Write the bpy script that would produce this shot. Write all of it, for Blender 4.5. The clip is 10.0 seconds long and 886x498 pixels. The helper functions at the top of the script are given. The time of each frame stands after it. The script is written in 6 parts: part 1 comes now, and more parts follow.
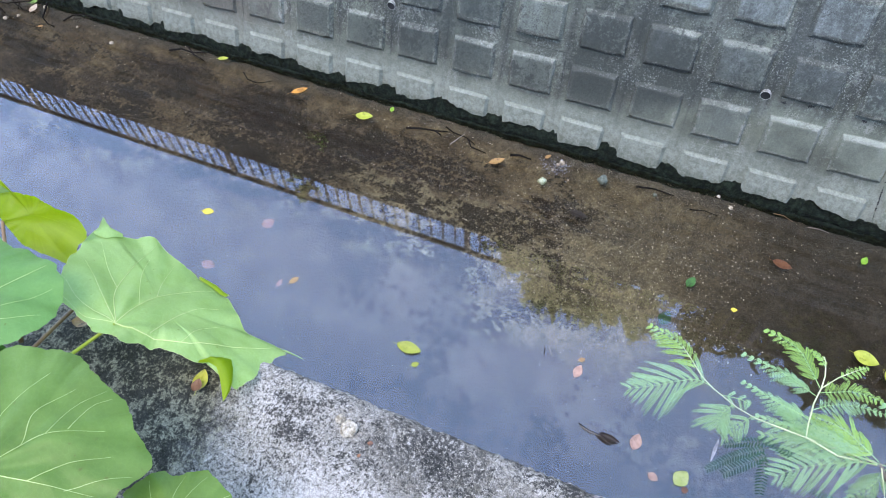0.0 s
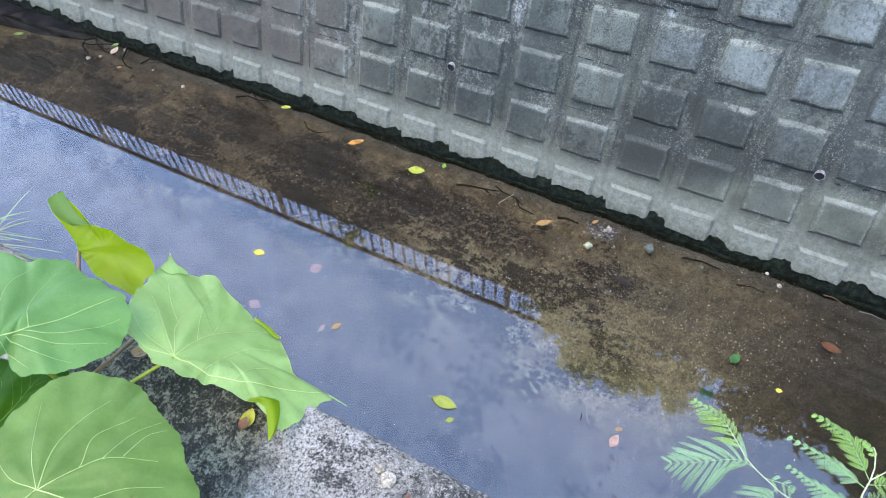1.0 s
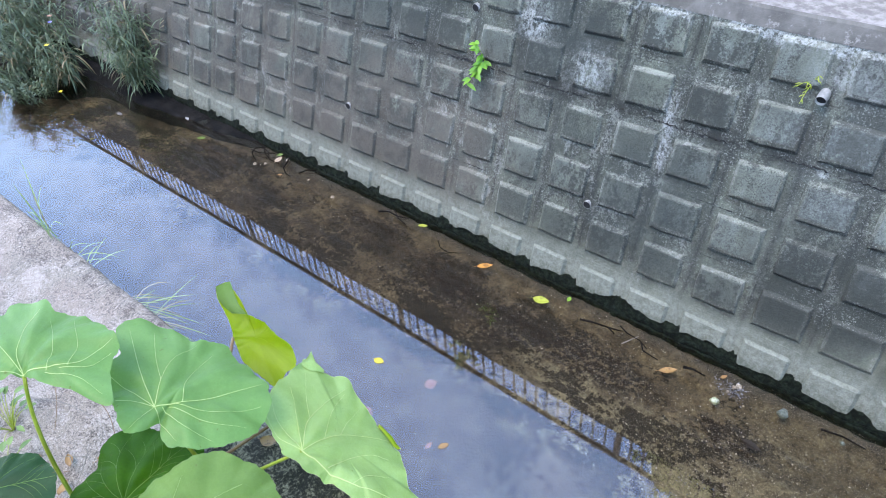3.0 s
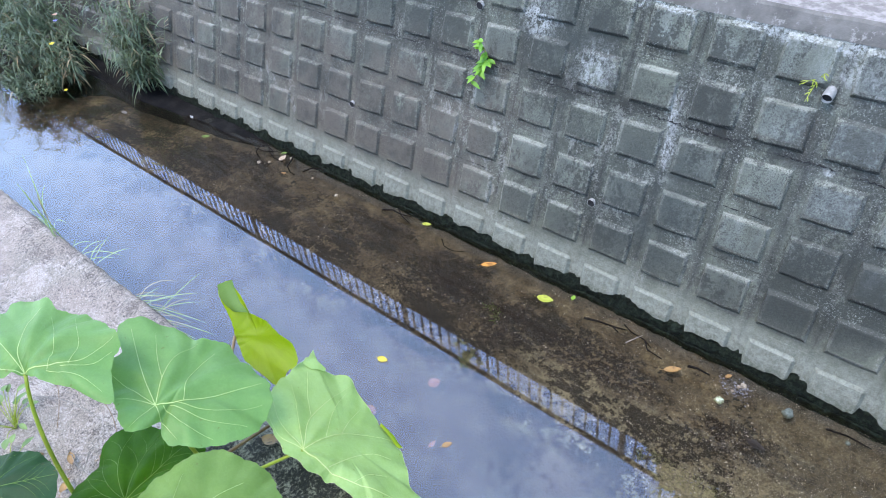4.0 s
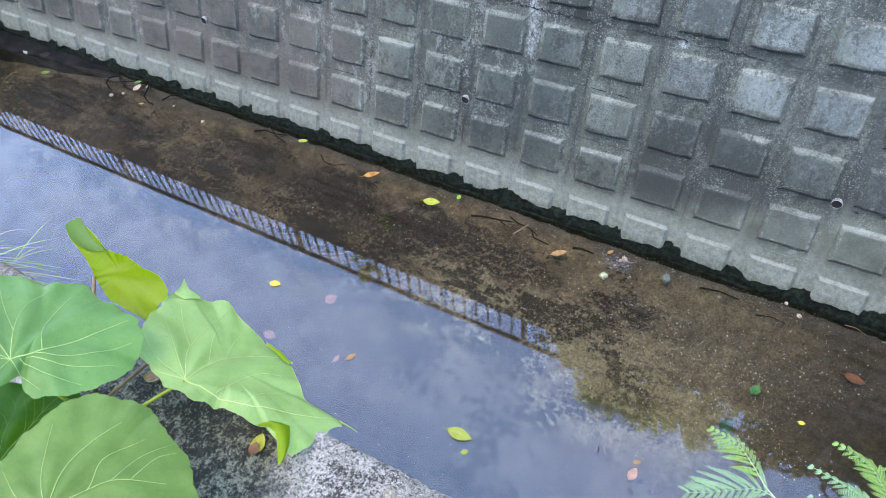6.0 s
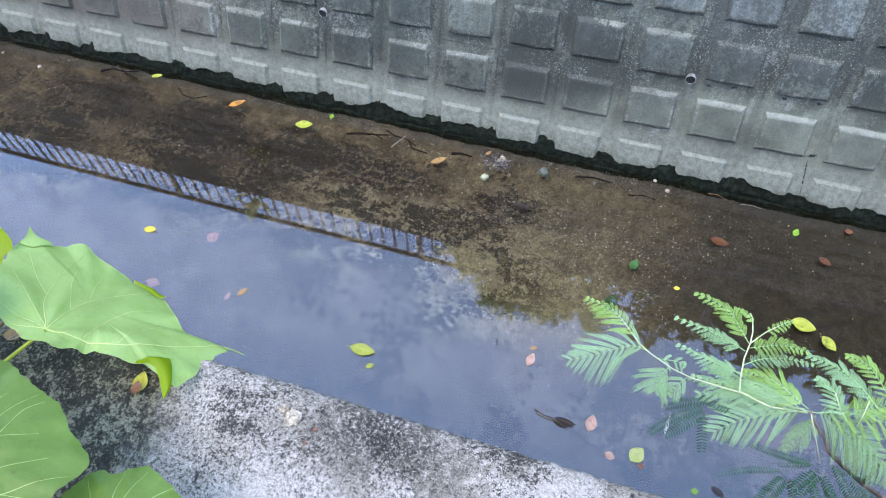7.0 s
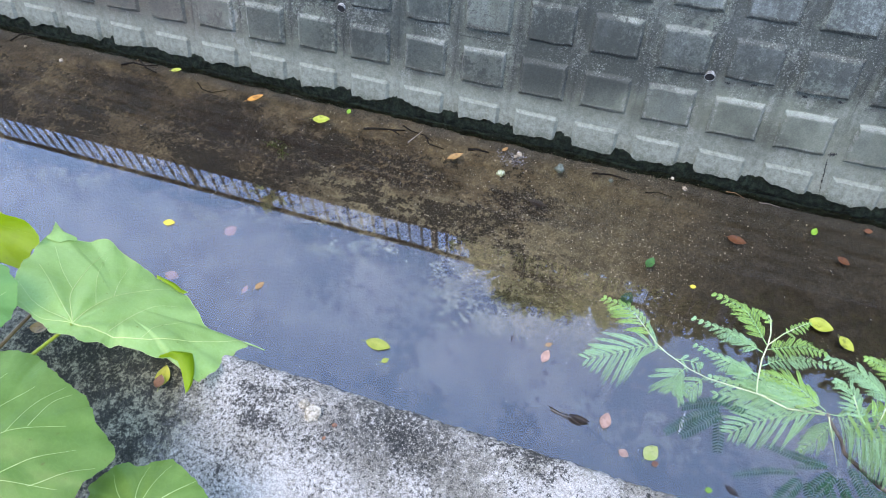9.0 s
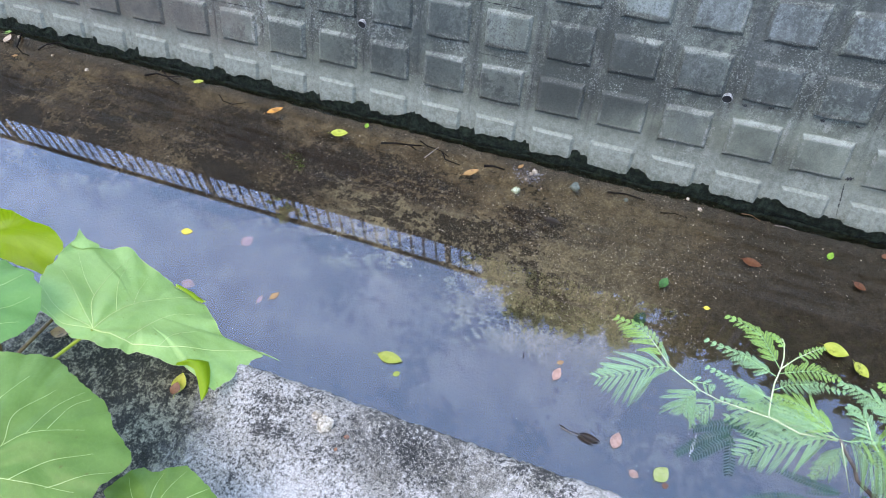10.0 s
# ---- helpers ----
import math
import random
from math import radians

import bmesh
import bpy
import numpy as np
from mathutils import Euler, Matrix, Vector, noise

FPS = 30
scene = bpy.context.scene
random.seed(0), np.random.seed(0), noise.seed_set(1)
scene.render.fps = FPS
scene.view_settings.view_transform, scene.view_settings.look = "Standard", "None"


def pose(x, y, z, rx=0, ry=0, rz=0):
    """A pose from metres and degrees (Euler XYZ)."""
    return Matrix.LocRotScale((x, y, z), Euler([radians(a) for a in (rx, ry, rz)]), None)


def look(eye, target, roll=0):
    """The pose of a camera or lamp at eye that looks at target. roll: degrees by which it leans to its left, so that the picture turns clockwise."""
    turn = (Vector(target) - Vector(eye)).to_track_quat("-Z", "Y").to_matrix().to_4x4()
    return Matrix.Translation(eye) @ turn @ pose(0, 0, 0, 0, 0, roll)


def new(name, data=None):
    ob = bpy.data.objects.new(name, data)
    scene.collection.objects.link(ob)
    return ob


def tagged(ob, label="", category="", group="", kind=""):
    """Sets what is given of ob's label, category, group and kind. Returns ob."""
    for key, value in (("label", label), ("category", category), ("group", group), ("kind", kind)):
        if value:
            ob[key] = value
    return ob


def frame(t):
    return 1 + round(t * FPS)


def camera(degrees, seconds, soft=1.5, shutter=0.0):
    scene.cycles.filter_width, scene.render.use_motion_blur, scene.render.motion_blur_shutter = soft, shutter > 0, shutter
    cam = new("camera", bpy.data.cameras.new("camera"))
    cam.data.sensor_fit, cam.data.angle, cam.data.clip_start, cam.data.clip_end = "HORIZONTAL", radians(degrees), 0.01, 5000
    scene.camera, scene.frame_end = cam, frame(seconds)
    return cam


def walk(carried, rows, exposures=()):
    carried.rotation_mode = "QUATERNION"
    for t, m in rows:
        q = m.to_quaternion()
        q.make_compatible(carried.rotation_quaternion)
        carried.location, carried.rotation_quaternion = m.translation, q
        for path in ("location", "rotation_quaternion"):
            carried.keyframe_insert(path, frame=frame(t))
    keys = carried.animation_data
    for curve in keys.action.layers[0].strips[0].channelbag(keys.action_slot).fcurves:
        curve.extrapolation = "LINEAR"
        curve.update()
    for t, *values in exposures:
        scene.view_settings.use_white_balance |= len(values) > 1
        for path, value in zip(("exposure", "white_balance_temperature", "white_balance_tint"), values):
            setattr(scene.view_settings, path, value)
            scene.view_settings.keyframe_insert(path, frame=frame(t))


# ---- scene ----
cam = camera(64.8, 10.0, 1.0)
PATH = [
    (0, (1.302, -2.177, 2.536), (0.816, -1.213, 0.852), -4.4),
    (0.5, (1.296, -2.187, 2.547), (0.752, -1.199, 0.895), -4.4),
    (1, (1.286, -2.199, 2.57), (0.65, -1.167, 0.979), -4.3),
    (1.5, (1.282, -2.206, 2.58), (0.534, -1.134, 1.066), -4.2),
    (2, (1.269, -2.23, 2.594), (0.369, -1.127, 1.19), -4.8),
    (2.5, (1.262, -2.246, 2.605), (0.251, -1.155, 1.269), -5.6),
    (4, (1.264, -2.238, 2.599), (0.22, -1.172, 1.267), -6.4),
    (4.5, (1.262, -2.235, 2.599), (0.233, -1.169, 1.255), -6.1),
    (5, (1.261, -2.235, 2.596), (0.253, -1.166, 1.24), -6.0),
    (5.5, (1.262, -2.236, 2.593), (0.304, -1.161, 1.205), -6.4),
    (5.7, (1.254, -2.231, 2.601), (0.369, -1.152, 1.168), -6.8),
    (5.8, (1.261, -2.228, 2.595), (0.436, -1.146, 1.129), -6.4),
    (6, (1.305, -2.209, 2.557), (0.591, -1.13, 1.032), -5.9),
    (6.2, (1.326, -2.206, 2.546), (0.703, -1.127, 0.981), -5.5),
    (7.3, (1.371, -2.218, 2.518), (1.013, -1.207, 0.829), -2.9),
    (7.5, (1.371, -2.218, 2.523), (1.015, -1.216, 0.829), -3.0),
    (8, (1.366, -2.216, 2.532), (0.992, -1.219, 0.838), -3.7),
    (8.5, (1.361, -2.216, 2.539), (0.961, -1.216, 0.854), -4.4),
    (9, (1.356, -2.216, 2.536), (0.94, -1.21, 0.858), -4.3),
    (9.5, (1.356, -2.217, 2.542), (0.92, -1.202, 0.874), -4.3),
    (10, (1.355, -2.223, 2.55), (0.893, -1.197, 0.897), -4.4),
]
EXPOSURES = [(0.0, 3.57, 7350, 15), (10.0, 3.57, 7350, 15)]
walk(cam, [(t, look(eye, target, roll)) for t, eye, target, roll in PATH], EXPOSURES)

# ---- light: a bright veiled sky, with the sun hidden behind the far bank ----
SUN_ELEVATION, SUN_TURN = radians(70), radians(-150)
world = bpy.data.worlds.new("world")
scene.world = world
world.use_nodes = True
sky = world.node_tree.nodes.new("ShaderNodeTexSky")
sky.sky_type, sky.sun_disc = "NISHITA", False
sky.sun_elevation, sky.sun_rotation = SUN_ELEVATION, SUN_TURN
sky.air_density, sky.dust_density, sky.ozone_density = 1.1, 0.4, 4.0
background = world.node_tree.nodes["Background"]
background.inputs[1].default_value = 0.15
world.node_tree.links.new(sky.outputs[0], background.inputs[0])
sun_data = bpy.data.lights.new("sun", "SUN")
sun_data.energy, sun_data.angle, sun_data.color = 0.37, radians(35), (1.0, 0.86, 0.66)
sun = new("sun", sun_data)
sun_way = Vector((math.sin(SUN_TURN) * math.cos(SUN_ELEVATION), math.cos(SUN_TURN) * math.cos(SUN_ELEVATION), math.sin(SUN_ELEVATION)))
sun.matrix_world = look(sun_way * 30, (0, 0, 0))


# ---- material helpers ----
class Shader:
    """A node material with short calls for the nodes used here."""

    def __init__(self, name, rough=0.8, spec=0.3):
        self.mat = bpy.data.materials.new(name)
        self.mat.use_nodes = True
        self.tree = self.mat.node_tree
        self.bsdf = self.tree.nodes["Principled BSDF"]
        self.out = self.tree.nodes["Material Output"]
        self.bsdf.inputs["Roughness"].default_value = rough
        self.bsdf.inputs["Specular IOR Level"].default_value = spec
        self.place = self.tree.nodes.new("ShaderNodeNewGeometry").outputs["Position"]

    def put(self, socket, value):
        if hasattr(value, "is_linked"):
            self.tree.links.new(value, socket)
        else:
            socket.default_value = (*value, 1) if isinstance(value, tuple) and len(value) == 3 and socket.type == "RGBA" else value

    def node(self, kind, out=0, **values):
        n = self.tree.nodes.new("ShaderNode" + kind)
        for key, value in values.items():
            self.put(n.inputs[key], value)
        return n.outputs[out]

    def stretch(self, x, y, z, shift=0.0):
        n = self.tree.nodes.new("ShaderNodeMapping")
        n.inputs["Scale"].default_value = (x, y, z)
        n.inputs["Location"].default_value = (shift, shift * 0.7, shift * 0.3)
        self.tree.links.new(self.place, n.inputs["Vector"])
        return n.outputs[0]

    def noise(self, scale, detail=4.0, rough=0.6, at=None, twist=0.0):
        return self.node("TexNoise", Vector=at or self.place, Scale=scale, Detail=detail, Roughness=rough, Distortion=twist)

    def ramp(self, value, low, high, a=0.0, b=1.0):
        n = self.tree.nodes.new("ShaderNodeMapRange")
        n.interpolation_type = "SMOOTHSTEP"
        for i, v in enumerate((value, low, high, a, b)):
            self.put(n.inputs[i], v)
        return n.outputs[0]

    def sum(self, op, a, b):
        n = self.tree.nodes.new("ShaderNodeMath")
        n.operation = op
        self.put(n.inputs[0], a)
        self.put(n.inputs[1], b)
        return n.outputs[0]

    def mix(self, fac, a, b, how="MIX"):
        n = self.tree.nodes.new("ShaderNodeMix")
        n.data_type, n.blend_type = "RGBA", how
        self.put(n.inputs[0], fac)
        self.put(n.inputs[6], a)
        self.put(n.inputs[7], b)
        return n.outputs[2]

    def axis(self, which):
        n = self.tree.nodes.new("ShaderNodeSeparateXYZ")
        self.tree.links.new(self.place, n.inputs[0])
        return n.outputs[which]

    def near(self, spot, inner, outer, ragged=0.1, scale=18.0, squash=(1, 1, 1)):
        """A patch round a spot: 1 within, 0 outside, with a ragged outline."""
        scaled = self.tree.nodes.new("ShaderNodeVectorMath")
        scaled.operation = "SUBTRACT"
        self.tree.links.new(self.place, scaled.inputs[0])
        scaled.inputs[1].default_value = spot
        wide = self.tree.nodes.new("ShaderNodeVectorMath")
        wide.operation = "MULTIPLY"
        self.tree.links.new(scaled.outputs[0], wide.inputs[0])
        wide.inputs[1].default_value = squash
        size = self.tree.nodes.new("ShaderNodeVectorMath")
        size.operation = "LENGTH"
        self.tree.links.new(wide.outputs[0], size.inputs[0])
        rag = self.sum("MULTIPLY", self.sum("SUBTRACT", self.noise(scale, 9, 0.78), 0.5), 2 * ragged)
        return self.ramp(self.sum("ADD", size.outputs["Value"], rag), inner, outer, 1.0, 0.0)

    def times(self, *values):
        out = values[0]
        for v in values[1:]:
            out = self.sum("MULTIPLY", out, v)
        return out

    def most(self, *values):
        out = values[0]
        for v in values[1:]:
            out = self.sum("MAXIMUM", out, v)
        return out

    def speckle(self, base, scale, low, high):
        """The colour made lighter and darker by fine grain."""
        g = self.ramp(self.noise(scale, 7, 0.8), 0.34, 0.66, low, high)
        return self.mix(1.0, base, self.node("CombineColor", Red=g, Green=g, Blue=g), "MULTIPLY")

    def chance(self):
        return self.tree.nodes.new("ShaderNodeObjectInfo").outputs["Random"]

    def island(self):
        return self.tree.nodes.new("ShaderNodeNewGeometry").outputs["Random Per Island"]

    def color(self, value):
        self.put(self.bsdf.inputs["Base Color"], value)
        return self

    def rough(self, value):
        self.put(self.bsdf.inputs["Roughness"], value)
        return self

    def bump(self, height, strength=0.5, distance=0.004):
        n = self.tree.nodes.new("ShaderNodeBump")
        n.inputs["Strength"].default_value, n.inputs["Distance"].default_value = strength, distance
        self.put(n.inputs["Height"], height)
        self.put(self.bsdf.inputs["Normal"], n.outputs[0])
        return self

    def translucent(self, share, value):
        """Lets part of the light through a thin sheet."""
        t = self.tree.nodes.new("ShaderNodeBsdfTranslucent")
        self.put(t.inputs[0], value)
        m = self.tree.nodes.new("ShaderNodeMixShader")
        m.inputs[0].default_value = share
        self.tree.links.new(self.bsdf.outputs[0], m.inputs[1])
        self.tree.links.new(t.outputs[0], m.inputs[2])
        self.tree.links.new(m.outputs[0], self.out.inputs[0])
        return self


def wall_concrete():
    """Old formed concrete: rain streaks of black mould, pale worn boss edges, light painted on boss tops, patches of
    lime crust, a washed pale foot.
    """
    s = Shader("weathered block concrete", 0.85, 0.25)
    base = s.mix(s.ramp(s.noise(4, 7, 0.65), 0.34, 0.66), WALL_DARK, WALL_LIGHT)
    local = s.tree.nodes.new("ShaderNodeSeparateXYZ")
    s.tree.links.new(s.node("TexCoord", 3), local.inputs[0])
    lx, ly, lz = local.outputs[0], local.outputs[1], local.outputs[2]
    height = s.sum("SUBTRACT", s.axis(2), s.ramp(s.axis(0), 0.9, 1.9, 0.0, 0.22))
    above = s.ramp(s.sum("ADD", height, s.sum("MULTIPLY", s.noise(7, 5), 0.14)), 0.22, 0.40, 0.10, 1.0)
    # the raised square of each block, its rims and the joints round it
    edge_x = s.ramp(s.sum("ABSOLUTE", s.sum("SUBTRACT", lx, 0.10), 0.0), 0.080, 0.090)
    edge_z = s.ramp(s.sum("ABSOLUTE", s.sum("ADD", lz, 0.085), 0.0), 0.060, 0.070)
    rims = s.sum("MAXIMUM", edge_x, edge_z)
    boss = s.ramp(ly, -0.006, -0.002, 1.0, 0.0)
    inner = s.times(boss, s.sum("SUBTRACT", 1.0, rims))
    drip = s.noise(9, 8, 0.72, s.stretch(1, 1, 0.14, 2.2))
    # faces differ: some dark with mould film, some paled with painted sky sheen
    film = s.times(inner, above, s.ramp(height, 0.62, 0.88, 1.0, 0.55), s.ramp(s.sum("ADD", s.chance(), s.sum("MULTIPLY", s.noise(5, 7, 0.7, s.stretch(1, 1, 0.4, 1.3)), 0.9)), 0.45, 1.05, 0.12, 0.74))
    base = s.mix(s.times(film, s.ramp(s.noise(60, 8, 0.8), 0.34, 0.56, 0.6, 1.0)), base, (0.032, 0.039, 0.0315))
    bare = s.times(inner, s.ramp(height, 0.50, 0.72, 0.3, 1.0), s.ramp(s.chance(), 0.48, 0.20, 0.0, 0.85), s.ramp(drip, 0.38, 0.62, 1.0, 0.15))
    bare = s.most(bare, s.times(inner, s.most(s.near((0.66, 0.27, 0.72), 0.12, 0.55, 0.16, 9), s.near((2.2, 0.34, 0.95), 0.3, 0.8, 0.2, 9)), s.ramp(drip, 0.36, 0.60, 0.8, 0.1)))
    base = s.mix(bare, base, (0.118, 0.133, 0.115))
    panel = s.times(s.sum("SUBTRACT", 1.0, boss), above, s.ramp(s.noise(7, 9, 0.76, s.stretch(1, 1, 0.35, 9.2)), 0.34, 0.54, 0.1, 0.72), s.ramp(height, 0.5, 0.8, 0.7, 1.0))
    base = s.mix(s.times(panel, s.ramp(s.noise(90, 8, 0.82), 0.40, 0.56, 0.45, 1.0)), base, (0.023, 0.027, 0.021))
    scuffed = s.times(s.sum("SUBTRACT", 1.0, boss), s.ramp(s.noise(13, 9, 0.78, s.stretch(1, 1, 0.6, 3.9)), 0.50, 0.60, 0.0, 0.55))
    base = s.mix(scuffed, base, (0.112, 0.120, 0.096))
    grit = s.times(boss, above, s.ramp(s.chance(), 0.45, 0.75), s.ramp(s.noise(110, 9, 0.85), 0.485, 0.545), s.ramp(s.noise(9, 7, 0.7), 0.38, 0.6, 0.2, 0.9))
    base = s.mix(grit, base, (0.013, 0.015, 0.012))
    # light on each boss's upward bevel, painted as a paler strip
    lit_top = s.times(boss, s.ramp(lz, -0.03, -0.005, 0.0, 1.0), s.ramp(s.noise(30, 8, 0.8), 0.36, 0.56, 0.2, 0.9))
    base = s.mix(lit_top, base, (0.160, 0.172, 0.138))
    worn = s.times(rims, boss, s.ramp(s.noise(34, 9, 0.8), 0.44, 0.58, 0.0, 0.7))
    base = s.mix(worn, base, (0.145, 0.148, 0.122))
    # grime in the joints, shade painted under the raised squares with some mould, and black threads along the joint
    # lines
    joint = s.ramp(s.sum("ABSOLUTE", s.sum("SUBTRACT", lx, 0.1015), 0.0), 0.116, 0.132)
    grime = s.times(joint, s.ramp(height, 0.2, 0.4, 0.25, 1.0), s.ramp(s.noise(9, 8, 0.72, s.stretch(1, 1, 0.3, 6.6)), 0.36, 0.58, 0.1, 0.85))
    base = s.mix(grime, base, (0.026, 0.028, 0.022))
    thread = s.times(s.ramp(s.sum("ABSOLUTE", s.sum("SUBTRACT", lx, 0.1015), 0.0), 0.1335, 0.1375), s.ramp(s.noise(14, 6, 0.7, s.stretch(1, 1, 0.4, 8.1)), 0.40, 0.5, 0.2, 0.95))
    thread = s.most(thread, s.times(s.ramp(lz, 0.0345, 0.0385), s.ramp(s.noise(12, 6, 0.7, s.stretch(0.5, 1, 1, 5.1)), 0.44, 0.54, 0.0, 0.9)))
    base = s.mix(s.times(thread, above), base, (0.012, 0.013, 0.010))
    # band along each boss's lower edge: shade and crusted mould put into the colour
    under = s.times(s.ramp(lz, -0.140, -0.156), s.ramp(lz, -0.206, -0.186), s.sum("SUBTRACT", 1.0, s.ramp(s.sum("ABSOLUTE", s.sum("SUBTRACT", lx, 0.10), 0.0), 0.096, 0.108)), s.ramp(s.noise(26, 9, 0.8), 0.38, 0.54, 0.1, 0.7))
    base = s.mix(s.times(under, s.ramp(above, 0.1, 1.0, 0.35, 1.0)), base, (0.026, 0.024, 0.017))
    # broad mould in rain streaks
    streak = s.noise(10, 9, 0.72, s.stretch(1, 1, 0.16))
    blotch = s.noise(1.9, 6, 0.62)
    spots = s.noise(60, 8, 0.8)
    sum_ = s.sum("ADD", s.sum("MULTIPLY", blotch, 0.55), s.sum("ADD", s.sum("MULTIPLY", streak, 0.40), s.sum("MULTIPLY", spots, 0.42)))
    mould = s.sum("MULTIPLY", s.ramp(sum_, 0.655, 0.715), above)
    veil = s.sum("MULTIPLY", s.ramp(s.noise(3.2, 7, 0.68, s.stretch(1, 1, 0.45, 4.4)), 0.40, 0.60, 0.0, 0.5), above)
    base = s.mix(veil, base, (0.038, 0.042, 0.034))
    base = s.mix(s.sum("MULTIPLY", mould, 0.85), base, (0.018, 0.020, 0.016))
    damp = s.most(s.near((0.25, 0.20, 0.56), 0.12, 0.42, 0.14), s.near((-0.35, 0.42, 1.15), 0.05, 0.30, 0.12), s.near((-1.6, 0.42, 1.1), 0.15, 0.6, 0.2))
    base = s.mix(s.times(damp, 0.55), base, (0.024, 0.029, 0.025))
    seam = s.times(s.ramp(s.sum("ABSOLUTE", s.sum("SUBTRACT", s.axis(2), 0.904), 0.0), 0.012, 0.060, 1.0, 0.0), s.ramp(s.noise(8, 9, 0.78, s.stretch(0.6, 1, 1, 3.7)), 0.44, 0.54))
    base = s.mix(s.times(seam, 0.9), base, (0.013, 0.014, 0.011))
    wet = s.near((0.76, 0.38, 1.0), 0.03, 0.11, 0.03, 14, (2.6, 1, 0.62))
    base = s.mix(s.times(wet, 0.9), base, (0.022, 0.022, 0.017))
    # upper right paled blue-grey: sky sheen put into the wall colour
    sky_sheen = s.times(s.near((1.65, 0.36, 1.0), 0.45, 0.95, 0.25, 7, (0.72, 0.5, 1.7)), s.ramp(s.noise(9, 8, 0.74, s.stretch(1, 1, 0.2, 5.7)), 0.36, 0.60, 0.85, 0.25), s.ramp(s.noise(60, 8, 0.8), 0.40, 0.56, 1.0, 0.5))
    base = s.mix(s.times(sky_sheen, s.ramp(inner, 0.0, 1.0, 0.22, 0.85)), base, (0.136, 0.151, 0.140))
    tan = s.times(s.ramp(s.axis(0), -0.9, -0.3, 1.0, 0.0), s.ramp(s.axis(2), 1.1, 0.7), s.ramp(s.noise(5, 7, 0.7, s.stretch(1, 1, 1, 1.7)), 0.40, 0.58, 0.2, 0.75))
    base = s.mix(tan, base, (0.068, 0.060, 0.046))
    # lime crust: scattered flakes, a white drip and thick patches round some upper blocks
    flakes = s.sum("ADD", s.sum("MULTIPLY", s.noise(20, 6, 0.7, s.stretch(1, 1, 0.6, 2.2)), 0.6), s.sum("MULTIPLY", s.noise(95, 8, 0.82), 0.5))
    dots = s.times(s.sum("SUBTRACT", 1.0, inner), s.ramp(s.noise(140, 6, 0.75, s.stretch(1, 1, 1, 7.3)), 0.55, 0.60), s.ramp(s.noise(6, 7, 0.7, s.stretch(1, 1, 0.5, 2.9)), 0.40, 0.60, 0.05, 0.7))
    base = s.mix(s.times(dots, above), base, (0.17, 0.18, 0.155))
    crust = s.times(s.ramp(flakes, 0.575, 0.605), s.ramp(s.noise(2.4, 5, 0.6, s.stretch(1, 1, 0.5, 4.1)), 0.47, 0.62, 0.0, 0.42), s.ramp(rims, 0.0, 1.0, 0.12, 1.0))
    base = s.mix(crust, base, (0.20, 0.205, 0.178))
    on_rims = s.ramp(rims, 0.0, 1.0, 0.25, 1.0)
    lime = s.times(s.near((0.235, 0.30, 0.81), 0.0, 0.11, 0.12, 22, (2.6, 1, 0.55)), on_rims)
    lime = s.most(lime, s.times(s.near((-0.20, 0.38, 1.02), 0.0, 0.15, 0.14, 24), 0.75))
    lime = s.most(lime, s.times(s.near((-0.54, 0.44, 1.18), 0.02, 0.15, 0.12, 26), on_rims), s.times(s.near((0.60, 0.49, 1.31), 0.0, 0.11, 0.06, 24, (0.5, 1, 2.0)), on_rims), s.times(s.near((0.93, 0.47, 1.27), 0.0, 0.16, 0.10, 20, (0.7, 1, 1)), on_rims), s.near((0.88, 0.33, 0.885), 0.0, 0.035, 0.02, 30, (0.7, 1, 1.3)))
    cap = s.times(s.ramp(s.sum("ADD", s.axis(2), s.sum("MULTIPLY", s.sum("SUBTRACT", s.noise(9, 7, 0.7), 0.5), 0.16)), 1.288, 1.312), s.ramp(s.axis(0), -1.0, 0.1, 0.25, 1.0), on_rims, s.ramp(s.noise(4.5, 6, 0.7, s.stretch(1, 1, 1, 6.2)), 0.42, 0.54, 0.15, 1.0))
    lime = s.most(lime, cap, s.times(s.near((0.215, 0.345, 0.95), 0.0, 0.10, 0.10, 26, (2.4, 1, 0.6)), on_rims))
    lime = s.times(lime, s.ramp(s.noise(60, 9, 0.8, s.stretch(1, 1, 0.7, 1.1)), 0.44, 0.54, 0.0, 0.95))
    base = s.mix(s.times(lime, 0.9), base, (0.235, 0.248, 0.232))
    pepper = s.times(s.ramp(s.noise(150, 7, 0.8), 0.50, 0.56), s.ramp(s.noise(5, 6, 0.7), 0.42, 0.60, 0.0, 0.75), above)
    base = s.mix(pepper, base, (0.018, 0.020, 0.015))
    pale = s.ramp(s.sum("ADD", s.axis(2), s.sum("MULTIPLY", s.noise(6, 5, 0.65), 0.14)), 0.17, 0.34, 0.85, 0.0)
    foot = s.mix(s.ramp(s.noise(40, 8, 0.75), 0.36, 0.62), (0.088, 0.097, 0.075), (0.143, 0.153, 0.123))
    base = s.mix(s.times(pale, s.ramp(under, 0, 1, 1.0, 0.55)), base, foot)
    algae = s.times(s.ramp(s.sum("ADD", s.axis(2), s.sum("MULTIPLY", s.noise(11, 7, 0.7), 0.12)), 0.10, 0.16, 1.0, 0.0), s.ramp(s.noise(60, 7, 0.75), 0.40, 0.6, 0.2, 0.8))
    base = s.mix(algae, base, (0.040, 0.046, 0.030))
    s.color(s.speckle(base, 190, 0.80, 1.18))
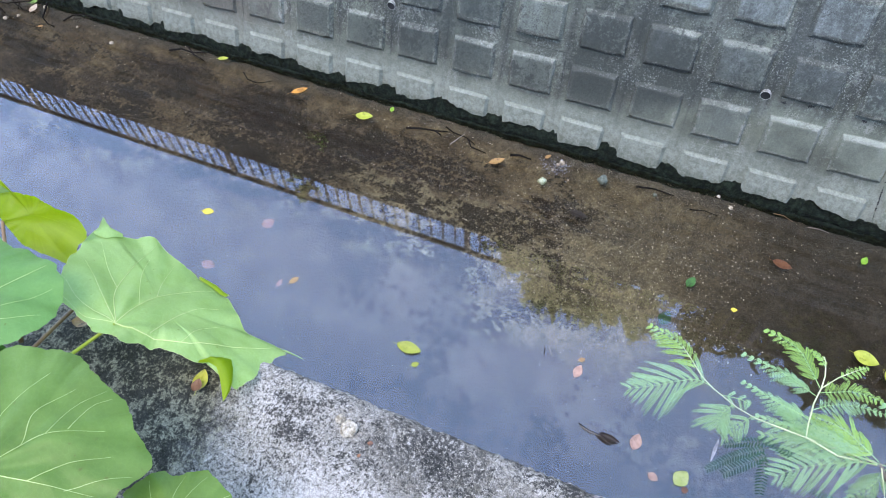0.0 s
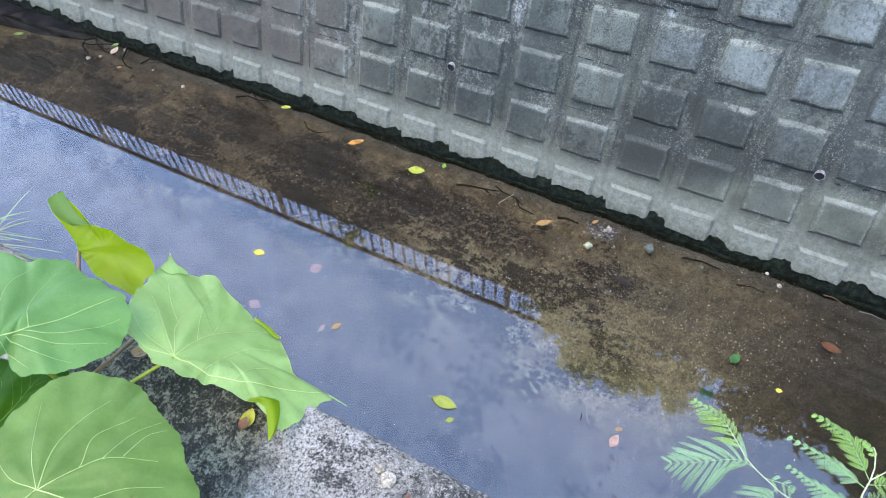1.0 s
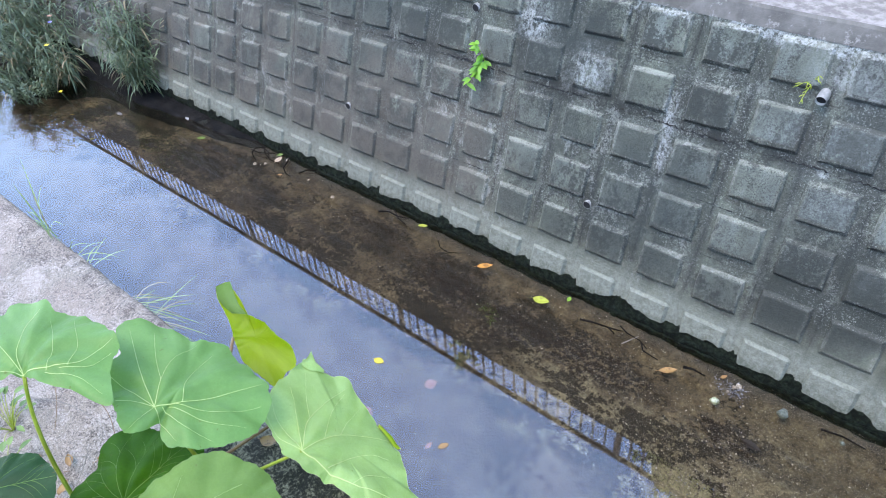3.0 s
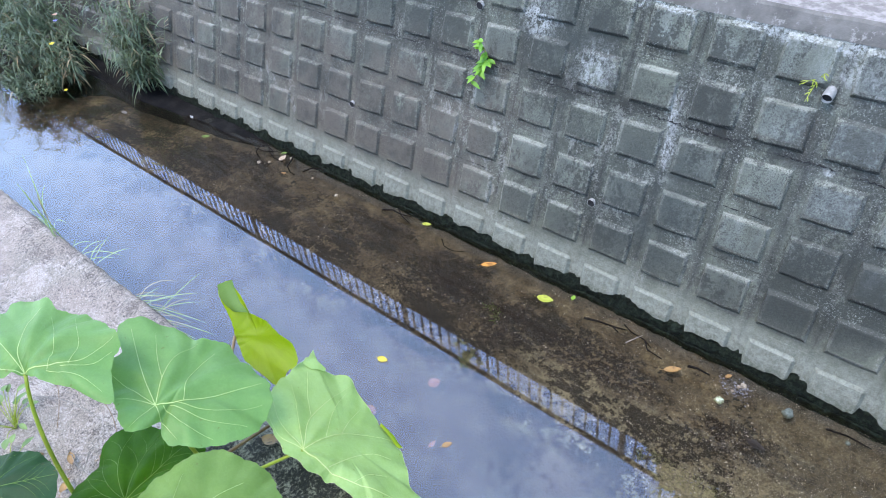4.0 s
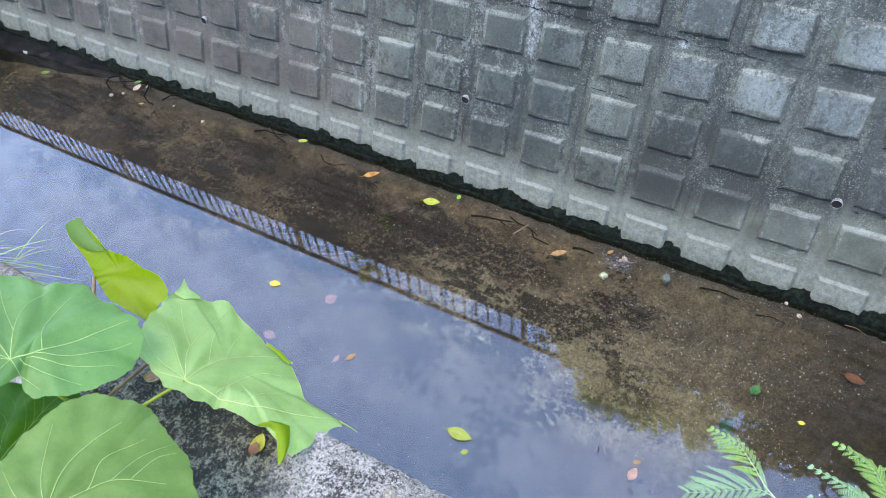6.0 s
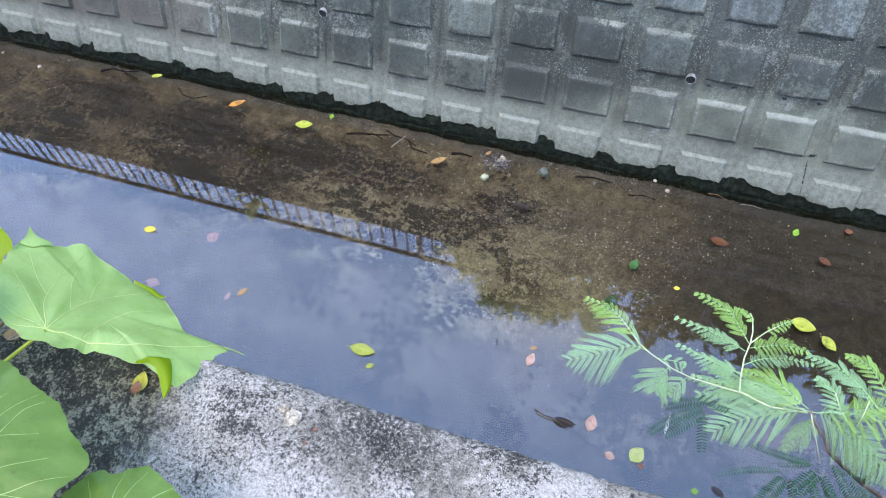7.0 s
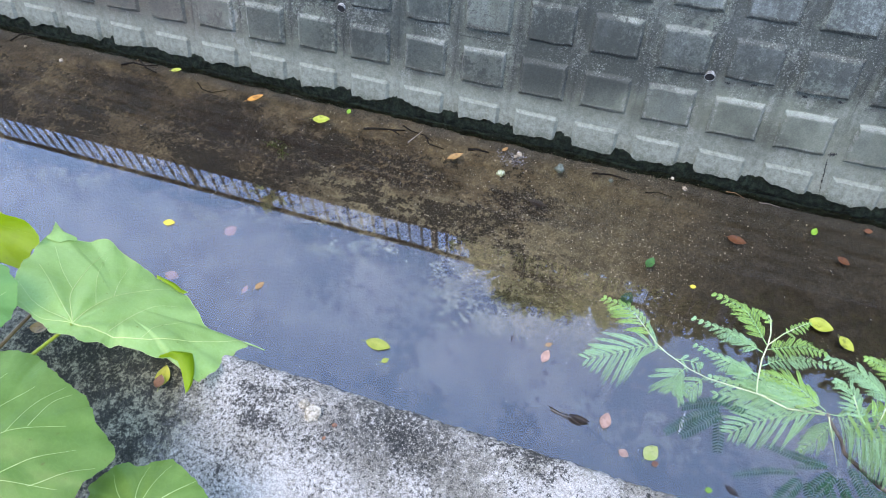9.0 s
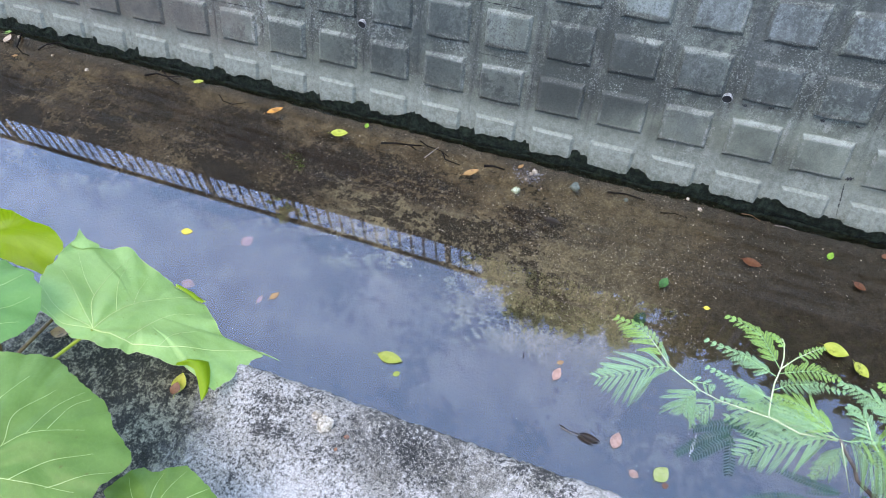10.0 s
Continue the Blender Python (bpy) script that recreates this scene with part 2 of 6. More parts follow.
    return s.bump(s.sum("ADD", s.noise(90, 7, 0.75), s.sum("MULTIPLY", s.noise(16, 5), 1.3)), 0.7, 0.006).mat


def ledge_concrete():
    """Old cast concrete: pale lime crust over dark pores, peppered with black lichen."""
    s = Shader("crusted ledge concrete", 0.92, 0.2)
    base = s.mix(s.ramp(s.noise(9, 8, 0.7), 0.36, 0.6), (0.135, 0.120, 0.091), (0.225, 0.201, 0.159))
    white = s.sum("ADD", s.sum("MULTIPLY", s.noise(6.5, 10, 0.74), 0.6), s.sum("MULTIPLY", s.noise(70, 9, 0.82), 0.45))
    base = s.mix(s.ramp(white, 0.505, 0.560, 0.0, 0.9), base, (0.350, 0.316, 0.268))
    warm = s.ramp(s.sum("ADD", s.axis(0), s.sum("MULTIPLY", s.noise(3, 4), 0.5)), 0.05, 0.6, 0.7, 0.0)
    base = s.mix(s.sum("MULTIPLY", warm, s.ramp(s.noise(5, 8, 0.7, s.stretch(1, 1, 1, 2.7)), 0.40, 0.60, 0.35, 1.0)), base, (0.245, 0.195, 0.157))
    chalk = s.times(s.near((0.84, -2.05, 1.33), 0.12, 0.40, 0.14, 14), s.ramp(s.noise(90, 9, 0.82), 0.42, 0.54, 0.1, 0.45))
    base = s.mix(chalk, base, (0.40, 0.37, 0.325))
    patch = s.ramp(s.noise(5, 8, 0.72), 0.38, 0.62)
    calm = s.ramp(warm, 0.0, 0.6, 0.9, 0.6)
    pepper = s.times(s.ramp(s.noise(150, 8, 0.85), 0.505, 0.550), s.ramp(patch, 0, 1, 0.35, 0.95), calm)
    base = s.mix(pepper, base, (0.017, 0.016, 0.014))
    rimward = s.ramp(s.axis(1), -1.98, -1.86, 0.0, 0.034)
    blot = s.sum("ADD", s.sum("MULTIPLY", s.noise(8, 10, 0.78, s.stretch(1, 1, 1, 6.1)), 0.62), s.sum("MULTIPLY", s.noise(150, 8, 0.85), 0.55))
    blot = s.times(s.ramp(s.sum("ADD", blot, rimward), 0.632, 0.660, 0.0, 0.92), s.ramp(warm, 0.0, 0.6, 1.0, 0.55))
    base = s.mix(blot, base, (0.020, 0.019, 0.016))
    lichen = s.times(s.near((1.11, -1.875, 1.33), 0.02, 0.13, 0.10, 26, (0.6, 1.3, 0)), s.ramp(s.noise(120, 8, 0.8), 0.40, 0.52, 0.0, 0.95))
    base = s.mix(lichen, base, (0.014, 0.014, 0.012))
    crust = s.ramp(s.noise(230, 6, 0.8, s.stretch(1, 1, 1, 5.5)), 0.56, 0.61, 0.0, 0.5)
    base = s.mix(crust, base, (0.515, 0.46, 0.375))
    # mossy damp patch with a ragged outline, the leaf's shade painted in with it
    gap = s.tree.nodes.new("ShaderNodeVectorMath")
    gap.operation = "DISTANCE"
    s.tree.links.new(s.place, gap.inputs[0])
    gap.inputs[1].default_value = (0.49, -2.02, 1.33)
    moss_shade = s.ramp(s.sum("ADD", gap.outputs["Value"], s.sum("MULTIPLY", s.noise(16, 9, 0.8), 0.34)), 0.36, 0.46, 1.0, 0.0)
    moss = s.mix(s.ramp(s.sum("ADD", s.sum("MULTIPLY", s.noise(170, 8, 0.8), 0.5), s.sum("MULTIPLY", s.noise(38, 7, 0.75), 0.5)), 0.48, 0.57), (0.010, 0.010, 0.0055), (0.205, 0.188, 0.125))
    base = s.mix(s.sum("MULTIPLY", moss_shade, 0.93), base, moss)
    pits = s.ramp(s.noise(420, 5, 0.8), 0.38, 0.62, 0.55, 1.28)
    base = s.mix(1.0, base, s.node("CombineColor", Red=pits, Green=pits, Blue=pits), "MULTIPLY")
    s.color(base)
    return s.bump(s.sum("ADD", s.noise(190, 9, 0.82), s.sum("MULTIPLY", s.noise(40, 6), 0.9)), 1.0, 0.008).mat


def coping_concrete():
    s = Shader("dusty coping concrete", 0.85, 0.25)
    base = s.mix(s.ramp(s.noise(5, 7, 0.65), 0.35, 0.65), (0.058, 0.054, 0.047), (0.110, 0.104, 0.090))
    base = s.mix(s.ramp(s.noise(3, 6, 0.7, s.stretch(1, 1, 1, 3.3)), 0.5, 0.62, 0, 0.7), base, (0.055, 0.050, 0.040))
    base = s.mix(s.ramp(s.noise(28, 8, 0.8), 0.56, 0.64, 0, 0.7), base, (0.20, 0.192, 0.17))
    s.color(base)
    return s.bump(s.noise(90, 6, 0.7), 0.6, 0.005).mat


def bed_mud():
    """Grey-brown silt under a dark algae carpet that breaks into crisp clumps, sandier down the pool, with dim silt and weed in the deeper half."""
    s = Shader("silty canal bed", 0.8, 0.15)
    x = s.sum("ADD", s.axis(0), s.sum("MULTIPLY", s.sum("SUBTRACT", s.noise(1.9, 6, 0.65, s.stretch(1, 1, 1, 2.3)), 0.5), 0.9))
    y = s.sum("ADD", s.axis(1), s.sum("MULTIPLY", s.sum("SUBTRACT", s.noise(2.6, 6, 0.65), 0.5), 0.55))
    base = s.mix(s.ramp(s.noise(5, 8, 0.7), 0.34, 0.64), BED_DARK, BED_LIGHT)
    sandy = s.times(s.most(s.ramp(x, 0.6, 1.2), s.times(s.ramp(y, -0.38, -0.50), s.ramp(x, -0.15, 0.15), 0.8)), s.ramp(s.axis(0), 1.35, 1.9, 1.0, 0.10))
    base = s.mix(s.times(sandy, 0.85), base, s.mix(s.ramp(s.noise(12, 8, 0.7), 0.36, 0.62), (0.042, 0.035, 0.019), (0.072, 0.062, 0.036)))
    shoal = s.times(s.ramp(y, -0.36, -0.46), s.ramp(x, -0.25, 0.05), s.ramp(x, 1.3, 1.6, 1.0, 0.0))
    base = s.mix(s.times(shoal, s.ramp(s.noise(26, 8, 0.75), 0.38, 0.58, 0.45, 1.0)), base, (0.104, 0.092, 0.056))
    carpet = s.times(s.ramp(x, 0.15, -0.25), s.ramp(y, -0.10, -0.20))
    thin = s.ramp(s.sum("ADD", s.sum("MULTIPLY", s.noise(4, 7, 0.7, s.stretch(1, 1.2, 1, 3.1)), 0.6), s.sum("MULTIPLY", s.noise(70, 8, 0.8), 0.5)), 0.515, 0.565, 0.18, 0.95)
    base = s.mix(s.times(carpet, thin), base, (0.0200, 0.0150, 0.0092))
    rust = s.times(s.ramp(s.noise(3.1, 7, 0.7, s.stretch(1, 1.6, 1, 3.1)), 0.52, 0.60, 0, 0.5), s.ramp(x, 1.0, 1.5, 1.0, 0.15), s.ramp(y, -0.05, -0.15))
    base = s.mix(rust, base, (0.030, 0.021, 0.010))
    drift = s.noise(40, 9, 0.76, s.stretch(0.9, 1, 1, 4.4))
    clump = s.sum("ADD", s.sum("MULTIPLY", s.noise(4.6, 6, 0.62, s.stretch(0.7, 1.2, 1, 7.7)), 0.75), s.sum("MULTIPLY", drift, 0.62))
    clump = s.times(s.ramp(clump, 0.690, 0.710, 0.0, 0.94), s.ramp(x, 1.0, 1.5, 1.0, 0.12), s.ramp(y, -0.06, -0.16))
    base = s.mix(clump, base, (0.0075, 0.0055, 0.003))
    for spot, inner, outer, squash in (((0.28, -0.31, -0.06), 0.16, 0.32, (0.6, 2.0, 0)), ((0.92, -0.33, -0.06), 0.03, 0.14, (0.8, 1.2, 0)), ((-0.20, -0.34, -0.06), 0.10, 0.2, (0.9, 1, 0)), ((-0.62, -0.32, -0.06), 0.06, 0.24, (0.6, 1.4, 0))):
        patch = s.times(s.near(spot, inner, outer, 0.16, 16, squash), s.ramp(drift, 0.455, 0.490, 0.1, 0.97))
        base = s.mix(patch, base, (0.0085, 0.0052, 0.0030))
    foul = s.ramp(s.sum("ADD", s.axis(1), s.sum("ADD", s.sum("MULTIPLY", s.noise(7, 6, 0.7), 0.16), s.ramp(s.axis(0), -1.2, -2.4, 0.0, 0.05))), -0.03, 0.07, 0.0, 0.8)
    base = s.mix(foul, base, (0.018, 0.016, 0.013))
    # darker rightwards: the shrubs' dark reflection put into the bed colour
    base = s.mix(s.times(s.ramp(s.axis(0), 1.25, 2.1, 0.0, 0.93), s.ramp(y, -0.75, -0.25, 1.0, 0.92)), base, (0.014, 0.012, 0.0085))
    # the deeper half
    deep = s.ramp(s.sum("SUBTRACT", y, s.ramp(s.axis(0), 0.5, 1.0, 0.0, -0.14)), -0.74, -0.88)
    silt = s.mix(s.ramp(s.noise(4.5, 9, 0.72, s.stretch(1, 1.2, 1, 1.9)), 0.37, 0.66), (0.044, 0.038, 0.030), (0.074, 0.063, 0.049))
    weed = s.times(s.ramp(s.axis(0), -0.3, 0.5, 0.12, 1.0), s.ramp(s.sum("ADD", s.sum("MULTIPLY", s.noise(3, 6, 0.65, s.stretch(1, 1, 1, 5.2)), 0.6), s.sum("MULTIPLY", s.noise(30, 8, 0.75), 0.5)), 0.553, 0.585, 0.0, 0.72))
    silt = s.mix(weed, silt, (0.007, 0.007, 0.006))
    silt = s.mix(s.ramp(s.noise(210, 4, 0.7), 0.57, 0.64, 0.0, 0.22), silt, (0.13, 0.115, 0.09))
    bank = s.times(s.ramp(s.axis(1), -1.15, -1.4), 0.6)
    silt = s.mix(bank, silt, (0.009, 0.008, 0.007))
    base = s.speckle(s.speckle(base, 85, 0.5, 1.5), 17, 0.62, 1.36)
    sand = s.ramp(s.noise(250, 3, 0.6), 0.59, 0.65, 0, 0.85)
    base = s.mix(s.times(sand, s.ramp(sandy, 0.0, 1.0, 0.2, 0.9)), base, (0.20, 0.18, 0.135))
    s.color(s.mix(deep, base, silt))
    return s.bump(s.sum("ADD", s.noise(60, 7, 0.75), s.noise(9, 4)), 0.8, 0.008).mat


def wet_mud():
    s = Shader("wet black mud", 0.85, 0.05)
    base = s.mix(s.ramp(s.noise(9, 6), 0.35, 0.7), (0.0035, 0.0035, 0.0034), (0.011, 0.0105, 0.0095))
    s.color(base)
    return s.bump(s.noise(40, 6, 0.7), 0.7, 0.008).mat


def moss_mat():
    s = Shader("dark wet moss", 0.85, 0.08)
    base = s.mix(s.ramp(s.noise(45, 8, 0.75), 0.42, 0.66), (0.003, 0.0045, 0.003), (0.013, 0.020, 0.012))
    s.color(base)
    return s.bump(s.noise(150, 6, 0.8), 1.0, 0.012).mat


def water_mat():
    """Clear still water: a mirror by Fresnel over what lies beneath."""
    s = Shader("still canal water")
    clear = s.tree.nodes.new("ShaderNodeBsdfTransparent")
    clear.inputs[0].default_value = (0.90, 0.93, 0.92, 1)
    gloss = s.tree.nodes.new("ShaderNodeBsdfGlossy")
    gloss.inputs["Roughness"].default_value = 0.0
    fresnel = s.tree.nodes.new("ShaderNodeFresnel")
    fresnel.inputs["IOR"].default_value = 1.76
    m = s.tree.nodes.new("ShaderNodeMixShader")
    s.tree.links.new(fresnel.outputs[0], m.inputs[0])
    s.tree.links.new(clear.outputs[0], m.inputs[1])
    s.tree.links.new(gloss.outputs[0], m.inputs[2])
    s.tree.links.new(m.outputs[0], s.out.inputs[0])
    s.tree.nodes.remove(s.bsdf)
    return s.mat


def leaf_mat(name, a, b, through_color, share=0.35, rough=0.45, scale=25.0, spec=0.2):
    """A leaf's skin: mottled at two scales, a fine net of lesser veins, and a few pin-prick blemishes."""
    s = Shader(name, rough, spec)
    base = s.mix(s.ramp(s.noise(scale, 4), 0.3, 0.7), a, b)
    base = s.mix(s.ramp(s.noise(scale * 0.3, 4, 0.6, s.stretch(1, 1, 1, 3.3)), 0.38, 0.66, 0.0, 0.45), base, tuple(0.62 * v for v in a))
    net = s.tree.nodes.new("ShaderNodeTexVoronoi")
    net.feature = "DISTANCE_TO_EDGE"
    net.inputs["Scale"].default_value = scale * 5
    s.tree.links.new(s.place, net.inputs["Vector"])
    base = s.mix(s.ramp(net.outputs["Distance"], 0.0, 0.06, 0.22, 0.0), base, tuple(1.35 * v for v in b))
    base = s.mix(s.ramp(s.noise(scale * 9, 3), 0.3, 0.8, 0.0, 0.25), base, tuple(0.6 * v for v in a))
    base = s.mix(s.ramp(s.noise(scale * 4, 3, 0.5, s.stretch(1, 1, 1, 6.1)), 0.70, 0.74, 0.0, 0.7), base, (0.06, 0.04, 0.012))
    s.color(base)
    s.bump(s.sum("ADD", s.noise(scale * 6, 3), s.sum("MULTIPLY", s.ramp(net.outputs["Distance"], 0.0, 0.1), 0.5)), 0.14, 0.002)
    return s.translucent(share, through_color).mat


def clump_mat(name, a, b, through_color, share=0.3, rough=0.5, spec=0.35):
    """Foliage of many small leaves, each a little different."""
    s = Shader(name, rough, spec)
    s.color(s.mix(s.ramp(s.island(), 0, 1), a, b))
    return s.translucent(share, through_color).mat


def plain(name, a, b, scale=30.0, rough=0.7, metal=0.0, bump=0.4):
    s = Shader(name, rough, 0.3)
    s.bsdf.inputs["Metallic"].default_value = metal
    s.color(s.mix(s.ramp(s.noise(scale, 5, 0.65), 0.35, 0.65), a, b))
    return s.bump(s.noise(scale * 3, 4), bump, 0.003).mat


WALL_DARK, WALL_LIGHT = (0.046, 0.051, 0.0365), (0.099, 0.108, 0.078)
BED_DARK, BED_LIGHT = (0.042, 0.0325, 0.0170), (0.083, 0.066, 0.037)
# coping's upward face: skylight put into a paler colour
TOP_LIT_MAT = plain("terrace concrete paled for skylight", (0.105, 0.100, 0.093), (0.205, 0.198, 0.186), 26, 0.9, 0.0, 0.5)
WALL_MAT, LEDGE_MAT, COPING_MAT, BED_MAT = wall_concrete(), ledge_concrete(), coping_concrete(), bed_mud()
MUD_MAT, MOSS_MAT, WATER_MAT = wet_mud(), moss_mat(), water_mat()
PARAPET_MAT = plain("stained parapet concrete", (0.030, 0.027, 0.020), (0.060, 0.054, 0.042), 4, 0.9)
EARTH_MAT = plain("bank earth", (0.03, 0.025, 0.0175), (0.065, 0.055, 0.04), 3)
BACKDROP_MAT = plain("plain dark backdrop", (0.0075, 0.014, 0.006), (0.02, 0.0325, 0.0125), 2.5)
STEEL_MAT = plain("dark painted steel", (0.022, 0.022, 0.020), (0.05, 0.045, 0.038), 40, 0.5)
WEEP_MAT = plain("stained weep pipe", (0.06, 0.06, 0.053), (0.20, 0.20, 0.185), 90, 0.7)
PIPE_MAT = plain("grey plastic pipe", (0.11, 0.11, 0.10), (0.17, 0.17, 0.158), 40, 0.6)
BLACK_MAT = plain("black for shaded hollows and cracks", (0.004, 0.004, 0.004), (0.01, 0.01, 0.01), 40, 0.9)
BIG_LEAF = leaf_mat("broad green leaf", (0.178, 0.278, 0.078), (0.225, 0.330, 0.112), (0.28, 0.42, 0.045))
BIG_LEAF_COOL = leaf_mat("broad blue-green leaf", (0.072, 0.160, 0.040), (0.100, 0.198, 0.053), (0.140, 0.29, 0.020))
BIG_LEAF_MID = leaf_mat("broad mid-green leaf", (0.062, 0.118, 0.019), (0.090, 0.156, 0.031), (0.135, 0.24, 0.013))
# leaf under the others: the shade on it is put into this colour
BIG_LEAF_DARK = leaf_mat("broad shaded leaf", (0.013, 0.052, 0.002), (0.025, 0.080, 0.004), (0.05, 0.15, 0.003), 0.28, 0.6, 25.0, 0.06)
VEIN_PALE = leaf_mat("cream leaf vein", (0.34, 0.40, 0.12), (0.40, 0.45, 0.16), (0.38, 0.43, 0.1), 0.15)
VEIN_DARK = leaf_mat("green leaf vein", (0.07, 0.14, 0.02), (0.10, 0.17, 0.03), (0.1, 0.2, 0.02), 0.2)
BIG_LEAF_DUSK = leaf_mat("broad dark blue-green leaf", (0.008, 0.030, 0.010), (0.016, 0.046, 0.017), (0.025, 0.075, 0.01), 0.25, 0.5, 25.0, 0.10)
YOUNG_LEAF = leaf_mat("young yellow-green leaf", (0.136, 0.2125, 0.00425), (0.17, 0.2465, 0.0068), (0.306, 0.391, 0.0051), 0.5)
VEIN_FAINT = leaf_mat("faint green leaf vein", (0.15, 0.22, 0.008), (0.18, 0.25, 0.012), (0.26, 0.34, 0.01), 0.4)
VEIN_MAT = leaf_mat("pale leaf vein", (0.30, 0.40, 0.12), (0.36, 0.45, 0.16), (0.3, 0.4, 0.1), 0.2)
PETIOLE_MAT = leaf_mat("green leaf stalk", (0.16, 0.21, 0.02), (0.22, 0.26, 0.03), (0.2, 0.25, 0.02), 0.15)
STALK_BROWN = plain("brown leaf stalk", (0.095, 0.05, 0.0175), (0.13, 0.08, 0.03), 30, 0.5)
BARK_MAT = plain("grey-brown bark", (0.04, 0.03, 0.0225), (0.1, 0.085, 0.065), 40, 0.85)
FEATHER_MAT = clump_mat("small feathery leaflets", (0.118, 0.215, 0.108), (0.188, 0.305, 0.168), (0.20, 0.34, 0.095), 0.36)
# darker copy of the leaflet material, shade put into its colour
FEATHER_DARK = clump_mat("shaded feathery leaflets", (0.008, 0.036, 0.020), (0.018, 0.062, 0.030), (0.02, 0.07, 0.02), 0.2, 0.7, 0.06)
FEATHER_NEW = clump_mat("fresh feathery leaflets", (0.130, 0.245, 0.045), (0.200, 0.325, 0.075), (0.24, 0.37, 0.045), 0.4)
# rib to match, darkened for the same shade
RIB_DARK = plain("shaded leaf rib", (0.02, 0.05, 0.018), (0.035, 0.07, 0.025), 40, 0.7)
RIB_GREEN = plain("green leaf rib", (0.13, 0.24, 0.08), (0.19, 0.31, 0.11), 40, 0.6)
TWIG_PALE = plain("pale green twig", (0.22, 0.25, 0.12), (0.32, 0.34, 0.19), 40, 0.6)
GRASS_MAT = clump_mat("bank grass leaves", (0.030, 0.056, 0.028), (0.085, 0.118, 0.060), (0.08, 0.12, 0.04), 0.25)
STRAW_MAT = clump_mat("dry straw", (0.15, 0.12, 0.06), (0.21, 0.165, 0.09), (0.15, 0.125, 0.05), 0.2)
BUSH_MAT = clump_mat("shrub leaves", (0.13, 0.16, 0.06), (0.30, 0.315, 0.125), (0.42, 0.46, 0.14), 0.45)
DUSK_MAT = clump_mat("dark shrub leaves", (0.045, 0.055, 0.022), (0.10, 0.11, 0.045), (0.14, 0.16, 0.05), 0.35)
SPRIG_MAT = clump_mat("bright sprig leaves", (0.05, 0.17, 0.012), (0.11, 0.26, 0.02), (0.175, 0.325, 0.02), 0.35)


# ---- building helpers ----
def mesh_of(name, verts, faces, material, smooth=False):
    me = bpy.data.meshes.new(name)
    me.from_pydata([tuple(v) for v in verts], [], faces)
    me.materials.append(material)
    if smooth:
        me.polygons.foreach_set("use_smooth", [True] * len(me.polygons))
    me.update()
    return me


def part(name, me, parent=None, label=""):
    ob = new(name, me)
    ob.parent = parent
    return tagged(ob, label)


def holder(name, place, label, category, group="", kind=""):
    ob = new(name)
    ob.empty_display_size = 0.05
    ob.location = place
    return tagged(ob, label, category, group, kind)


class Sheet:
    """Collects vertices and faces for one mesh."""

    def __init__(self, origin=(0, 0, 0)):
        self.v, self.f, self.o = [], [], Vector(origin)

    def add(self, verts, faces):
        k = len(self.v)
        self.v += [Vector(p) - self.o for p in verts]
        self.f += [tuple(i + k for i in face) for face in faces]

    def box(self, x0, x1, y0, y1, z0, z1):
        self.add([(x, y, z) for x in (x0, x1) for y in (y0, y1) for z in (z0, z1)],
                 [(0, 1, 3, 2), (4, 6, 7, 5), (0, 4, 5, 1), (2, 3, 7, 6), (0, 2, 6, 4), (1, 5, 7, 3)])

    def tube(self, points, radius, taper=1.0, sides=6):
        pts = [Vector(p) for p in points]
        rings, n = [], len(pts)
        for i, p in enumerate(pts):
            d = (pts[min(i + 1, n - 1)] - pts[max(i - 1, 0)]).normalized()
            a = d.orthogonal().normalized() if not rings else (a - d * a.dot(d)).normalized()
            b = d.cross(a)
            r = radius * (1 + (taper - 1) * i / max(n - 1, 1))
            rings.append([p + (a * math.cos(t) + b * math.sin(t)) * r for t in (2 * math.pi * j / sides for j in range(sides))])
        verts = [q for ring in rings for q in ring]
        faces = [(i * sides + j, i * sides + (j + 1) % sides, (i + 1) * sides + (j + 1) % sides, (i + 1) * sides + j) for i in range(n - 1) for j in range(sides)]
        faces += [tuple(range(sides))[::-1], tuple((n - 1) * sides + j for j in range(sides))]
        self.add(verts, faces)

    def blade(self, base, way, side, length, width, bend=0.0, segs=3, fold=0.15):
        """A lance-shaped leaf that bends down along its length, folded along its midrib."""
        way, side = Vector(way).normalized(), Vector(side).normalized()
        up = side.cross(way).normalized()
        verts = []
        for i in range(segs + 1):
            t = i / segs
            p = Vector(base) + way * length * t + Vector((0, 0, -1)) * bend * length * t * t
            w = width * 0.5 * math.sin(math.pi * min(1, 0.12 + 0.88 * t)) ** 0.8 if i < segs else 0.0
            verts += [p + side * w + up * w * fold, p, p - side * w + up * w * fold]
        faces = []
        for i in range(segs):
            k = 3 * i
            faces += [(k, k + 1, k + 4, k + 3), (k + 1, k + 2, k + 5, k + 4)]
        self.add(verts, faces)

    def mesh(self, name, material, smooth=False):
        return mesh_of(name, self.v, self.f, material, smooth)


def arc(a, b, sag=0.0, n=8, swing=(0, 0, 0)):
    a, b, swing = Vector(a), Vector(b), Vector(swing)
    return [a.lerp(b, i / n) + (Vector((0, 0, -sag)) + swing) * 4 * (i / n) * (1 - i / n) for i in range(n + 1)]


